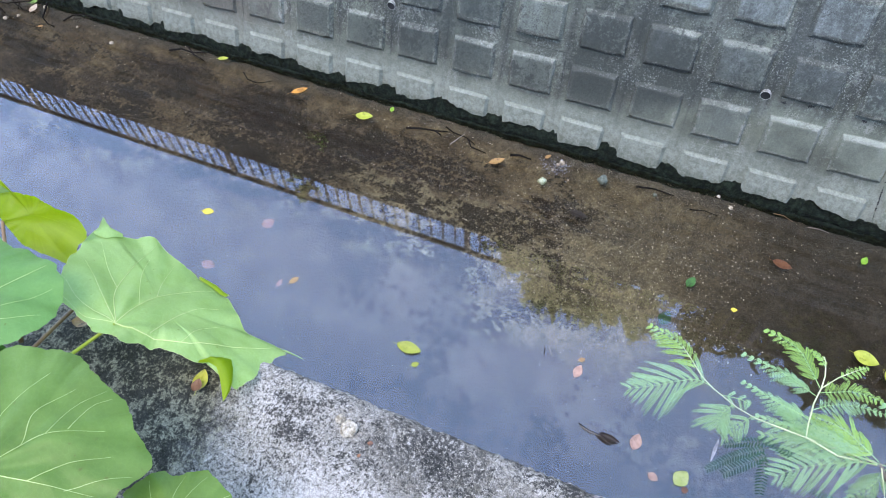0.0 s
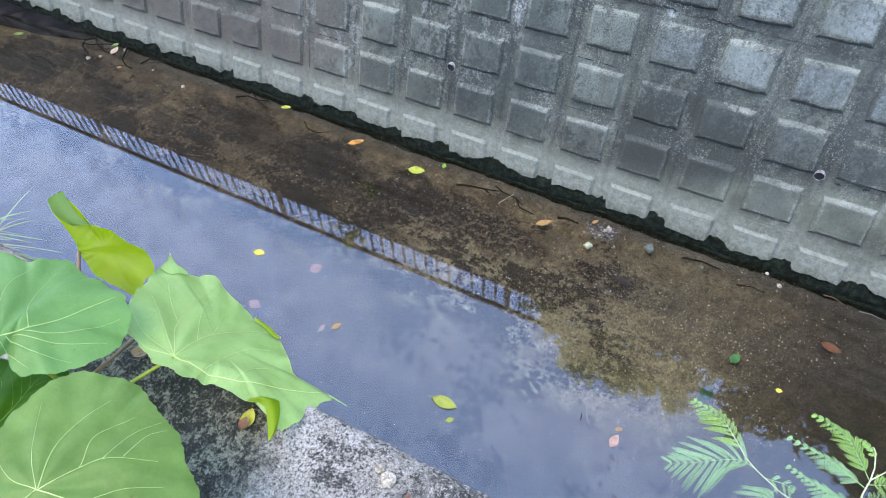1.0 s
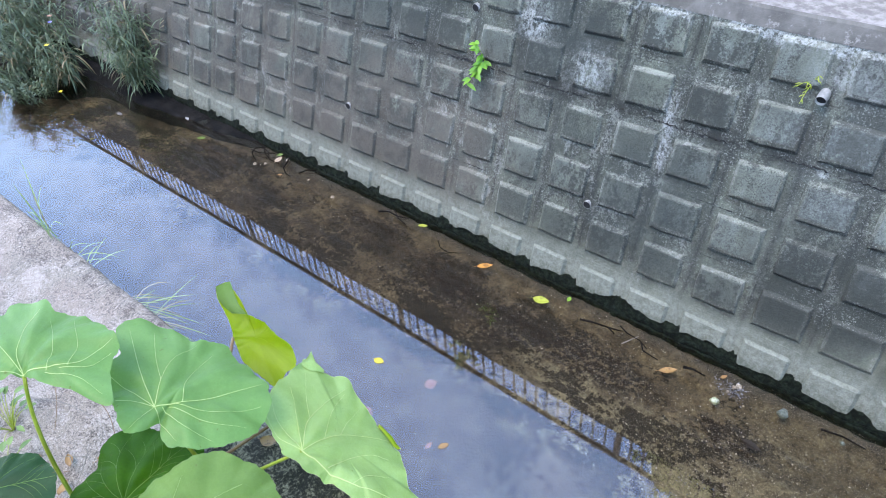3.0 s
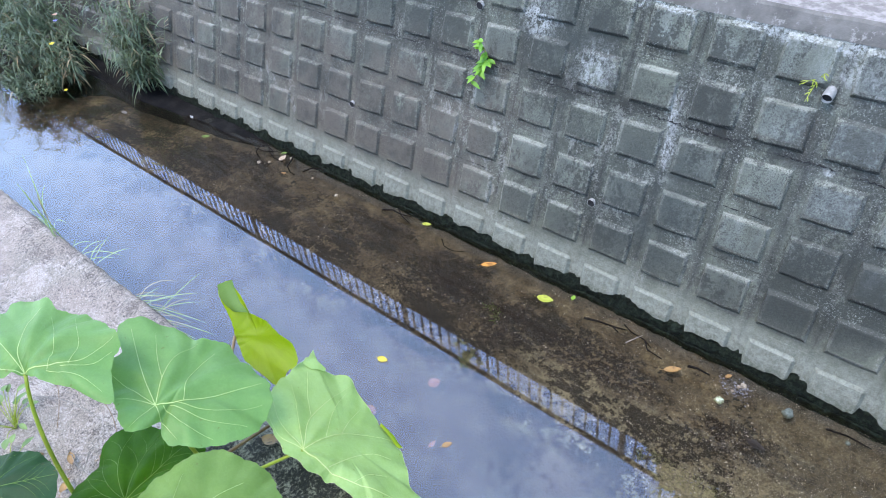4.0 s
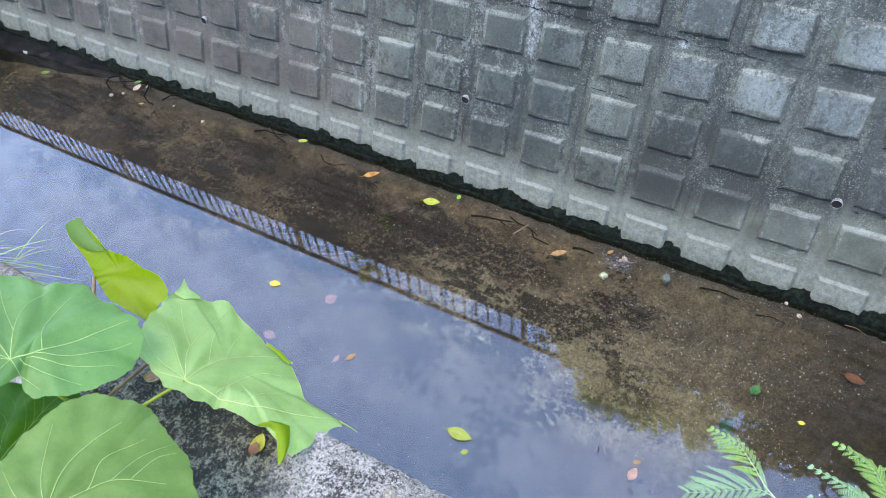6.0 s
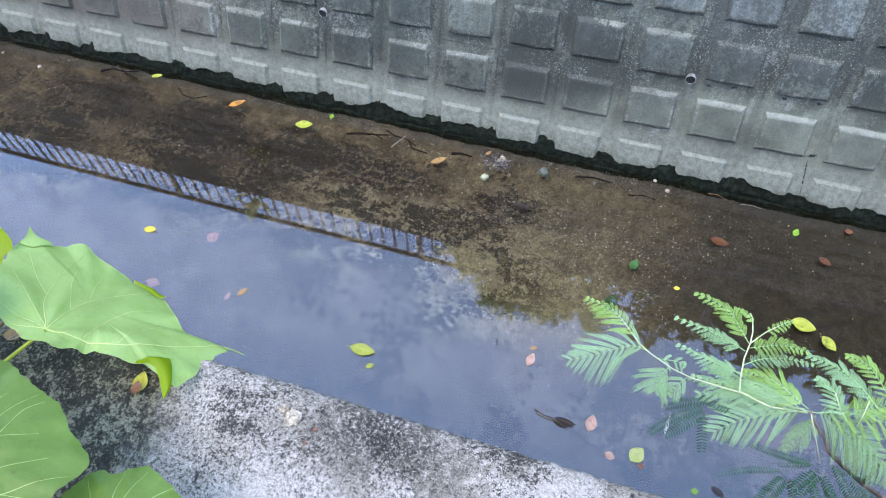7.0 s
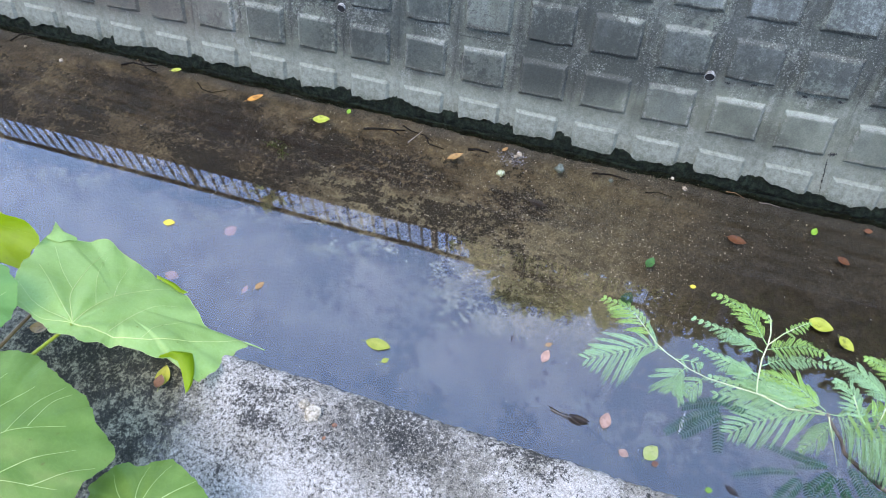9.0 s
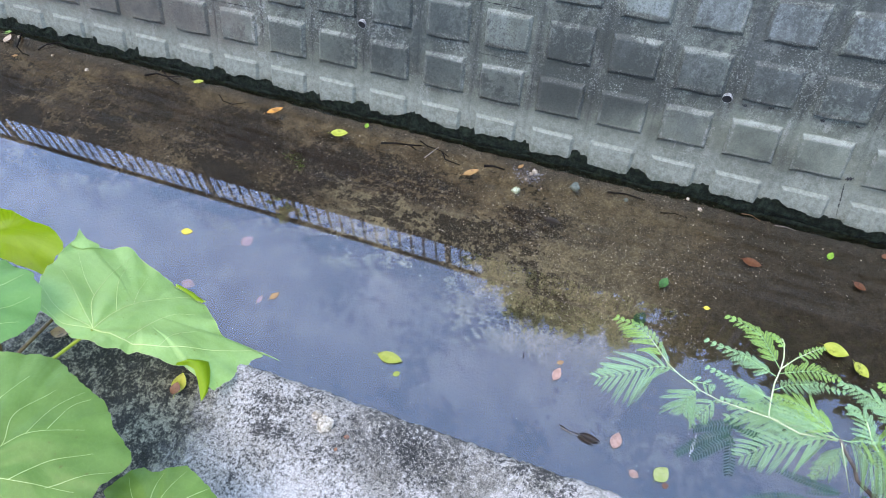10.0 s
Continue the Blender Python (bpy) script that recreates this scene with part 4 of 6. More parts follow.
                    lim = shape.rim(math.atan2(ev, eu)) * 0.94
                rib(u, v, eu, ev, 0.0004, -0.18 * sgn, 8)
    part("vein", vs.mesh("vein", VEIN_DARK if material in (BIG_LEAF_DARK, BIG_LEAF_DUSK) else VEIN_FAINT if material is YOUNG_LEAF else VEIN_PALE if material is BIG_LEAF else VEIN_MAT, True), leaf, "pale yellow-green raised veins")
    if tail:
        st = Sheet(o)
        st.tube([shape.at(u / 1000, v / 1000) for u, v in tail], 0.0022, 0.25, 6)
        part("leaf_tip", st.mesh("leaf_tip", material or BIG_LEAF, True), leaf)
    if stalk_from:
        st = Sheet(o)
        st.tube(arc(stalk_from, shape.at(su, sv, -0.001), -0.02, 12, swing), 0.0045, 0.7, 8)
        part("leaf_stalk", st.mesh("leaf_stalk", stalk_mat or PETIOLE_MAT, True), BROAD)
    return leaf


def turned_rim(shape, material, label, rows):
    """A strip of leaf turned over at the rim, between two edges given in millimetres."""
    fold = Sheet(BROAD.location)
    for (u0, v0), (u1, v1) in rows:
        fold.v += [shape.at((u0 + (u1 - u0) * k / 5) / 1000, (v0 + (v1 - v0) * k / 5) / 1000, 0.003 + 0.006 * math.sin(math.pi * k / 5)) - fold.o for k in range(6)]
    fold.f = [(i * 6 + k, i * 6 + k + 1, i * 6 + k + 7, i * 6 + k + 6) for i in range(len(rows) - 1) for k in range(5)]
    part("leaf_fold", fold.mesh("leaf_fold", material, True), BROAD, label)


def build_broad_plant():
    s = Sheet(BROAD.location)
    s.tube([(0.13, -2.36, 1.31), (0.14, -2.355, 1.38), (0.16, -2.345, 1.44)], 0.011, 0.7, 8)
    part("stem", s.mesh("stem", STALK_BROWN, True), BROAD)
    node = (0.37, -2.15, 1.37)
    s = Sheet(BROAD.location)
    s.tube([(0.34, -2.19, 1.31), (0.35, -2.175, 1.34), node], 0.010, 0.8, 8)
    part("stem", s.mesh("stem", STALK_BROWN, True), BROAD)
    droop_leaf = ((0.556, -1.842, 1.429), (0.367, 0.507, 0.78), (0.687, 0.418, -0.594))
    rim = (168, 165, 158, 153, 148, 145, 143, 141, 139, 138, 137, 136, 134, 134, 127, 117, 111, 111, 112, 113, 114, 112, 107, 104, 100, 97, 94, 93, 91, 90, 89, 88, 88, 87, 87, 87, 89, 91, 93, 95, 98, 101, 105, 109, 115, 120,
           122, 126, 130, 135, 142, 204, 206, 207, 207, 208, 208, 209, 209, 210, 212, 214, 217, 221, 225, 232, 244, 226, 176, 160, 152, 147, 142, 141, 141, 142, 142, 143, 144, 142, 141, 139, 138, 136, 135, 134, 133, 132, 130, 129, 128, 127,
           127, 127, 128, 129, 130, 131, 132, 131, 131, 132, 132, 136, 141, 146, 152, 160, 170, 189, 196, 199, 198, 196, 195, 195, 194, 194, 199, 228, 229, 221, 218, 215, 209, 204, 200, 196, 193, 190, 188, 186, 185, 184, 182, 181, 180, 179, 178, 177, 176, 175, 173, 170)
    broad_leaf("droop", *droop_leaf, (-0.08, -0.054), rim, 0.10, 0.03, BIG_LEAF, 1, (0.33, -2.19, 1.36), tail=((232, -54), (247, -57), (260, -60), (272, -66)), label="large pale green leaf drooping to the ledge", veins=(
        (11, (-80, -54), (30, -79), (158, -68), (231, -51)),
        (8, (-80, -54), (-83, 19), (-56, 84), (-13, 163)),
        (5, (-80, 33), (-99, 83), (-111, 148)),
        (8, (-80, -54), (-44, -8), (-1, 23), (128, 83)),
        (5, (-43, -8), (-41, 64), (-19, 135)),
        (5, (-13, 17), (-2, 59), (21, 113)),
        (6, (-22, -65), (19, -23), (62, 5), (104, 17)),
        (5, (30, -79), (60, -48), (113, -24)),
        (6, (-80, -54), (-109, 16), (-136, 88)),
        (6, (-80, -54), (-133, -10), (-166, 41)),
        (5, (-80, -54), (-127, -41), (-162, 2))))
    # the rims of two leaves, turned over to show the other side
    turned_rim(LeafShape(*droop_leaf, rim, 0.10, 0.03, 1, stalk=(-0.08, -0.054)), YOUNG_LEAF, "bright underside of a turned leaf rim",
               [((61, -114), (61, -115)), ((82, -105), (80, -113)), ((102, -103), (92, -123)), ((119, -105), (98, -142)), ((122, -123), (100, -161)), ((120, -148), (102, -176)), ((114, -172), (103, -183)), ((105, -188), (103, -189))])
    turned_rim(LeafShape(*droop_leaf, rim, 0.10, 0.03, 1, stalk=(-0.08, -0.054)), BIG_LEAF, "pale rim of a leaf turned up to a point",
               [((-126, 177), (-125, 171)), ((-118, 191), (-112, 162)), ((-112, 223), (-104, 160)), ((-103, 195), (-91, 166)), ((-86, 188), (-79, 171)), ((-77, 181), (-74, 173))])
    turned_rim(LeafShape(*droop_leaf, rim, 0.10, 0.03, 1, stalk=(-0.08, -0.054)), YOUNG_LEAF, "bright underside of a turned leaf rim",
               [((73, 106), (72, 98)), ((90, 98), (84, 88)), ((108, 88), (98, 76)), ((124, 77), (112, 63)), ((132, 70), (122, 58))])
    broad_leaf("mid", (0.343, -1.999, 1.619), (0.253, 0.23, 0.94), (0.48, 0.814, -0.328), (-0.05, -0.04),
               (123, 121, 117, 116, 118, 121, 123, 124, 126, 122, 103, 76, 84, 99, 107, 113, 117, 122, 126, 131, 132, 134, 137, 140, 144, 148, 153, 155, 158, 157, 158, 158, 159, 157, 153, 150, 141, 136, 134, 132, 124, 118, 119, 120, 123, 128, 132, 124, 118, 114, 111, 109, 115, 129, 141, 151, 161, 173, 190, 196, 199, 193, 171, 152, 136, 137, 146, 158, 153, 141, 128, 125), 0.12, 0.05, BIG_LEAF_COOL, 2, (0.385, -2.04, 1.345), label="blue-green round leaf with a notch at the stalk", veins=(
        (9, (-50, -40), (29, -34), (100, -19), (137, -12)),
        (7, (-50, -40), (-36, 20), (-13, 61), (29, 90)),
        (5, (-37, 14), (-44, 74), (-44, 135)),
        (7, (-50, -40), (-67, 20), (-78, 80), (-87, 146)),
        (6, (-50, -40), (-95, 12), (-134, 58)),
        (5, (-50, -40), (-86, -20), (-113, -12)),
        (6, (-4, -37), (8, 14), (58, 68)),
        (6, (-18, -37), (18, -57), (75, -65), (130, -58)),
        (5, (-27, -42), (35, -80), (100, -98)),
        (5, (-37, -44), (2, -90), (40, -118)),
        (5, (-50, -40), (-38, -71), (-18, -105)),
        (5, (-50, -40), (-78, -59), (-92, -74))))
    broad_leaf("left", (0.158, -2.143, 1.737), (0.099, 0.05, 0.994), (0.237, 0.969, -0.072), (-0.026, -0.041),
               (106, 100, 94, 88, 82, 77, 71, 68, 56, 54, 52, 51, 52, 55, 59, 65, 71, 81, 89, 99, 112, 134, 200, 196, 174, 160, 148, 143, 143, 145, 145, 140, 135, 127, 121, 115, 111, 107, 104, 101, 97, 94, 93, 90, 89, 87, 87, 94, 107, 116, 119, 123, 128, 133, 132, 132, 120, 124, 130, 136, 142, 149, 156, 163, 160, 156, 153, 147, 142, 136, 126, 116), 0.12, 0.05, BIG_LEAF_COOL, 3, (0.245, -2.245, 1.335), swing=(-0.03, -0.01, -0.01), label="blue-green broad leaf held high", veins=(
        (8, (-26, -41), (49, -79), (92, -68), (120, -60)),
        (7, (-26, -41), (-21, 3), (2, 41), (35, 79)),
        (5, (8, -67), (34, -20), (44, 48)),
        (5, (40, -80), (67, -40), (77, 22)),
        (5, (28, -77), (70, -95), (108, -82)),
        (5, (6, -69), (48, -113), (70, -165)),
        (6, (-26, -41), (-60, -20), (-110, 30)),
        (6, (-26, -41), (-40, 20), (-60, 95))))
    young = ((0.262, -1.802, 1.506), (0.371, -0.515, 0.772), (-0.707, 0.383, 0.595))
    rim = (99, 112, 110, 107, 104, 101, 104, 108, 105, 97, 91, 84, 78, 66, 56, 50, 46, 44, 41, 40, 38, 38, 37, 37, 37, 37, 38, 38, 38, 39, 40, 40, 42, 44, 47, 50, 55, 101, 135, 138, 139, 125, 95, 75, 65, 59, 53, 51, 50, 49, 48, 47, 45, 44, 43, 43, 43, 43, 44, 45, 47, 49, 52, 55, 57, 59, 62, 65, 69, 73, 80, 87)
    broad_leaf("up", *young, (0.018, 0.045), rim, -0.15, 0.03, YOUNG_LEAF, 4, (0.30, -1.99, 1.36), STALK_BROWN, label="young yellow-green leaf half folded, seen from below", veins=(
        (4, (18, 45), (-18, 16), (-90, -18)), (4, (18, 45), (-4, -8), (-64, -58)), (4, (18, 45), (45, 22), (36, -12))))
    turned_rim(LeafShape(*young, rim, -0.15, 0.03, 4, stalk=(0.018, 0.045)), BIG_LEAF_MID, "green rolled tip of the young leaf",
               [((134, 48), (133, 13)), ((107, 51), (106, 14)), ((88, 45), (80, 12)), ((68, 33), (54, 1))])
    broad_leaf("low", (0.602, -2.14, 1.591), (0.148, 0.098, 0.984), (0.69, 0.703, -0.174), (-0.062, -0.029),
               (144, 143, 143, 142, 141, 141, 140, 138, 137, 135, 123, 112, 100, 106, 112, 118, 122, 127, 131, 139, 146, 154, 155, 155, 156, 157, 159, 165, 170, 179, 177, 167, 156, 143, 139, 138, 136, 134, 130, 127, 124, 122, 120, 122, 124, 129, 133, 139, 142, 144, 145, 146, 148, 152, 160, 161, 159, 156, 154, 153, 151, 151, 154, 157, 154, 152, 151, 147, 146, 146, 145, 145), 0.14, 0.045, BIG_LEAF_MID, 5, (0.50, -2.17, 1.345), label="large fresh green leaf with pale veins", veins=(
        (9, (-62, -29), (-35, -46), (4, -70), (72, -112)),
        (6, (-3, -66), (49, -58), (106, -67)),
        (7, (-61, -30), (-7, -14), (33, -9), (101, -26)),
        (6, (-5, -13), (16, 31), (72, 53)),
        (6, (-60, -28), (-32, 40), (40, 90)),
        (5, (27, -9), (65, 25), (110, 39)),
        (5, (56, -11), (86, 18), (116, 25)),
        (5, (39, -94), (87, -96), (125, -104)),
        (6, (-62, -29), (-70, 30), (-60, 110)),
        (6, (-62, -29), (-100, 0), (-125, 50)),
        (5, (-62, -29), (-100, -50), (-115, -70))))
    broad_leaf("under", (0.828, -2.146, 1.499), (0.099, 0.099, 0.99), (0.629, 0.765, -0.139), (-0.013, -0.004),
               (84, 84, 83, 83, 80, 76, 73, 72, 70, 69, 67, 64, 62, 55, 47, 40, 52, 65, 77, 79, 82, 84, 89, 95, 100, 99, 97, 96, 96, 95, 95, 91, 88, 84, 82, 80, 77, 76, 74, 73, 73, 73, 73, 75, 77, 79, 77, 74, 72, 70, 68, 67, 67, 70, 79, 82, 84, 85, 87, 90, 94, 97, 98, 90, 90, 91, 91, 91, 91, 91, 89, 86), 0.15, 0.05, BIG_LEAF_MID, 6, (0.66, -2.18, 1.345), label="smaller wavy green leaf low over the ledge")
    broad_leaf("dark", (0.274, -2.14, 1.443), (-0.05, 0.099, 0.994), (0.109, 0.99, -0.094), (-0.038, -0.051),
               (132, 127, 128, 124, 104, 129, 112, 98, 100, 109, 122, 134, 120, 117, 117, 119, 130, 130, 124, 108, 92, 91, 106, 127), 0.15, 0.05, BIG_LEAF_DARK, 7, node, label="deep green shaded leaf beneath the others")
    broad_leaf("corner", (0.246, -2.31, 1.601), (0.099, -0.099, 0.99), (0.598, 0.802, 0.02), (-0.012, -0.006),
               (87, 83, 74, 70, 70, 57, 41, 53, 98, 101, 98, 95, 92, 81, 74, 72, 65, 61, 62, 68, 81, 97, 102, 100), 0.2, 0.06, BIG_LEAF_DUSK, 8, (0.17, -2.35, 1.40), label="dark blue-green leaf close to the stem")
    broad_leaf("small", (0.372, -1.749, 1.364), (0.098, -0.195, 0.976), (-0.834, 0.519, 0.187), (-0.014, 0.011),
               (57, 70, 74, 72, 65, 51, 44, 33, 29, 27, 27, 28, 42, 92, 72, 58, 50, 47, 47, 42, 40, 41, 46, 52), 0.05, 0.05, BIG_LEAF, 9, (0.30, -2.12, 1.345), STALK_BROWN, label="small half-hidden leaf on a brown stalk")


build_broad_plant()


# ---- feathery shrub hanging out from the near bank ----
FEATHER = holder("feathery_shrub", (2.2, -1.86, 1.05), "slender shrub with feathery twice-divided green leaves over the water", "shrub")


def pinna(s, base, way, normal, length, leaflets, size, rib, droop=0.12, plump=0.13):
    """One feather: a thin rib with pairs of narrow leaflets."""
    way, normal = Vector(way).normalized(), Vector(normal).normalized()
    side = normal.cross(way).normalized()
    pts = [Vector(base) + way * length * t + Vector((0, 0, -droop * length * t * t)) for t in (i / leaflets for i in range(leaflets + 1))]
    rib.tube(pts[::max(1, leaflets // 5)], 0.0005, 0.5, 4)
    for i in range(1, leaflets + 1):
        t = i / leaflets
        ln = size * 0.60 * (0.75 + 0.25 * math.sin(math.pi * t)) * (1 - 0.35 * max(0, t - 0.8) / 0.2)
        for sg in (1, -1):
            d = (side * sg * 0.95 + way * 0.35 - normal * 0.12).normalized()
            w = way * ln * plump
            p = pts[i]
            s.add([p, p + d * ln * 0.35 - w + normal * 0.0006, p + d * ln * 0.8 - w * 0.9, p + d * ln, p + d * ln * 0.8 + w * 0.9, p + d * ln * 0.35 + w - normal * 0.0006], [(0, 1, 2, 3, 4, 5)])


def frond(knots, pairs, left, right, spread, material, seed):
    """A twice-divided leaf: a curved rib with pairs of feathers, those to its left and right of their own lengths."""
    r = random.Random(seed)
    o = FEATHER.location
    s, rib = Sheet(o), Sheet(o)
    pts = smooth_path(knots)
    rib.tube(pts, 0.0009, 0.5, 5)
    pairs = round(pairs * 1.35)
    for i in range(pairs):
        t = 0.14 + 0.84 * i / max(1, pairs - 1)
        p, way = along(pts, t)
        normal = Vector((r.uniform(-.2, .2), -0.3 + r.uniform(-.2, .2), 1))
        normal = (normal - way * normal.dot(way)).normalized()
        side = normal.cross(way)
        for sg, length in ((1, left), (-1, right)):
            f = length * (0.62 + 0.38 * math.sin(math.pi * min(1, 0.15 + 0.85 * t))) * r.uniform(0.85, 1.1) * (1 - 0.6 * max(0.0, (t - 0.55) / 0.45))
            d = side * sg * spread + way * (0.55 + 0.35 * t) + Vector((r.uniform(-.10, .10), r.uniform(-.10, .10), r.uniform(-.22, .06)))
            n = normal + Vector((r.uniform(-.25, .25), r.uniform(-.25, .25), 0))
            pinna(s, p, d, n, f, max(7, round(f / 0.0024)), 0.0074 if f > 0.03 else 0.0064, rib, r.uniform(0.15, 0.6), 0.24)
    leaf = part("frond", s.mesh("frond", material), FEATHER)
    part("rib", rib.mesh("rib", RIB_GREEN), leaf)


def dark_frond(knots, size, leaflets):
    """A once-divided leaf with plump leaflets, its shade put into the colour."""
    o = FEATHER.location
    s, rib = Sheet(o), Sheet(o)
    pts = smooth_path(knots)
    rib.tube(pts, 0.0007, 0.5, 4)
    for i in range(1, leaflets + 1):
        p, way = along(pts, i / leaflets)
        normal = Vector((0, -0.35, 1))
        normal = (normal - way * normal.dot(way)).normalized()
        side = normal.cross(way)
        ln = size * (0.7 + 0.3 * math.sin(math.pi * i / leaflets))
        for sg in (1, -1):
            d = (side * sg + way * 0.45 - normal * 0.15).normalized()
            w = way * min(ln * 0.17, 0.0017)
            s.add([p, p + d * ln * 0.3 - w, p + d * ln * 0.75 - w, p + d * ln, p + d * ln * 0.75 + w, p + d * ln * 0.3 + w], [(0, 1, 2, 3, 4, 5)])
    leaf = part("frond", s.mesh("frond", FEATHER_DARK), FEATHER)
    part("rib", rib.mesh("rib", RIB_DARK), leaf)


def build_feathery():
    o = FEATHER.location
    st = Sheet(o)
    st.tube([(2.28, -1.84, 0.86), (2.128, -1.580, 0.930), (2.050, -1.575, 0.980), (1.998, -1.568, 1.020), (1.947, -1.559, 1.060), (1.933, -1.544, 1.080), (1.904, -1.532, 1.110), (1.881, -1.522, 1.140)], 0.006, 0.5, 7)
    st.tube([(2.050, -1.575, 0.980), (2.070, -1.531, 1.070), (2.060, -1.475, 1.150)], 0.004, 0.5, 6)
    part("stem", st.mesh("stem", BARK_MAT, True), FEATHER)
    tw = Sheet(o)
    tw.tube([(1.879, -1.518, 1.130), (1.773, -1.518, 1.130), (1.701, -1.521, 1.140), (1.643, -1.524, 1.150), (1.604, -1.515, 1.150), (1.552, -1.498, 1.160), (1.526, -1.481, 1.160), (1.500, -1.454, 1.160), (1.474, -1.428, 1.160)], 0.0017, 0.5, 6)
    tw.tube([(1.883, -1.517, 1.120), (1.807, -1.531, 1.130), (1.737, -1.531, 1.160), (1.734, -1.505, 1.170), (1.732, -1.469, 1.190), (1.738, -1.438, 1.200), (1.740, -1.413, 1.205), (1.736, -1.383, 1.210), (1.729, -1.376, 1.215)], 0.0020, 0.5, 6)
    tw.tube([(1.882, -1.521, 1.140), (1.909, -1.559, 1.100), (1.934, -1.591, 1.060)], 0.0013, 0.5, 6)
    tw.tube([(1.975, -1.521, 1.130), (1.975, -1.505, 1.160), (1.976, -1.485, 1.180)], 0.0019, 0.5, 6)
    tw.tube([(1.950, -1.518, 1.130), (1.933, -1.501, 1.150), (1.917, -1.481, 1.170)], 0.0016, 0.5, 6)
    tw.tube([(1.738, -1.438, 1.200), (1.766, -1.403, 1.200), (1.792, -1.379, 1.200), (1.813, -1.361, 1.200)], 0.0013, 0.5, 6)
    part("twig", tw.mesh("twig", TWIG_PALE, True), FEATHER, "pale green twigs")
    frond([(1.526, -1.481, 1.160), (1.489, -1.440, 1.157), (1.454, -1.412, 1.153), (1.401, -1.400, 1.150)], 9, 0.050, 0.028, 0.65, FEATHER_NEW, 2)
    frond([(1.550, -1.495, 1.160), (1.516, -1.489, 1.155), (1.478, -1.507, 1.150), (1.440, -1.530, 1.145), (1.396, -1.552, 1.140)], 9, 0.077, 0.083, 0.62, FEATHER_MAT, 3)
    frond([(1.596, -1.513, 1.150), (1.581, -1.535, 1.135), (1.580, -1.558, 1.120)], 6, 0.060, 0.060, 0.85, FEATHER_MAT, 4)
    frond([(1.573, -1.500, 1.150), (1.609, -1.493, 1.145), (1.626, -1.494, 1.140)], 3, 0.028, 0.028, 0.6, FEATHER_MAT, 5)
    frond([(1.635, -1.524, 1.150), (1.619, -1.544, 1.135), (1.611, -1.557, 1.120)], 4, 0.035, 0.035, 0.7, FEATHER_MAT, 6)
    frond([(1.736, -1.439, 1.200), (1.712, -1.399, 1.197), (1.685, -1.364, 1.193), (1.623, -1.343, 1.190)], 10, 0.033, 0.035, 0.5, FEATHER_NEW, 7)
    frond([(1.730, -1.458, 1.200), (1.700, -1.441, 1.193), (1.666, -1.426, 1.187), (1.590, -1.409, 1.180)], 10, 0.030, 0.025, 0.45, FEATHER_MAT, 8)
    frond([(1.764, -1.406, 1.200), (1.792, -1.379, 1.200), (1.816, -1.361, 1.200)], 5, 0.015, 0.020, 0.6, FEATHER_NEW, 9)
    frond([(1.736, -1.445, 1.190), (1.771, -1.426, 1.183), (1.812, -1.408, 1.177), (1.860, -1.406, 1.170)], 9, 0.035, 0.028, 0.6, FEATHER_NEW, 10)
    frond([(1.735, -1.479, 1.180), (1.771, -1.450, 1.170), (1.819, -1.429, 1.160), (1.879, -1.420, 1.150)], 10, 0.025, 0.028, 0.5, FEATHER_MAT, 11)
    frond([(1.733, -1.496, 1.170), (1.708, -1.486, 1.163), (1.668, -1.476, 1.157), (1.608, -1.455, 1.150)], 10, 0.028, 0.028, 0.5, FEATHER_MAT, 12)
    frond([(1.718, -1.526, 1.160), (1.707, -1.498, 1.155), (1.685, -1.484, 1.150)], 5, 0.030, 0.030, 0.6, FEATHER_MAT, 13)
    frond([(1.737, -1.396, 1.210), (1.726, -1.378, 1.210), (1.707, -1.369, 1.210)], 4, 0.010, 0.011, 0.6, FEATHER_NEW, 14)
    frond([(1.879, -1.522, 1.140), (1.841, -1.532, 1.130), (1.790, -1.553, 1.120), (1.749, -1.575, 1.110), (1.712, -1.605, 1.100)], 9, 0.072, 0.083, 0.8, FEATHER_MAT, 15)
    frond([(1.848, -1.523, 1.140), (1.782, -1.515, 1.137), (1.725, -1.511, 1.133), (1.650, -1.508, 1.130)], 11, 0.055, 0.037, 0.5, FEATHER_MAT, 16)
    frond([(1.855, -1.524, 1.150), (1.812, -1.506, 1.143), (1.757, -1.499, 1.137), (1.693, -1.510, 1.130)], 10, 0.048, 0.037, 0.5, FEATHER_MAT, 17)
    frond([(1.874, -1.515, 1.130), (1.820, -1.517, 1.123), (1.754, -1.523, 1.117), (1.671, -1.535, 1.110)], 10, 0.052, 0.052, 0.55, FEATHER_MAT, 18)
    frond([(1.844, -1.515, 1.150), (1.789, -1.496, 1.143), (1.734, -1.490, 1.137), (1.690, -1.480, 1.130)], 9, 0.040, 0.035, 0.55, FEATHER_MAT, 19)
    frond([(1.922, -1.524, 1.120), (1.977, -1.536, 1.095), (2.032, -1.567, 1.070)], 9, 0.062, 0.062, 0.7, FEATHER_MAT, 20)
    frond([(1.874, -1.523, 1.150), (1.840, -1.501, 1.150), (1.803, -1.481, 1.150), (1.749, -1.476, 1.150)], 10, 0.045, 0.043, 0.55, FEATHER_NEW, 21)
    frond([(1.883, -1.522, 1.140), (1.922, -1.514, 1.125), (1.970, -1.522, 1.110), (2.026, -1.552, 1.095), (2.080, -1.603, 1.080)], 12, 0.070, 0.090, 0.75, FEATHER_MAT, 22)
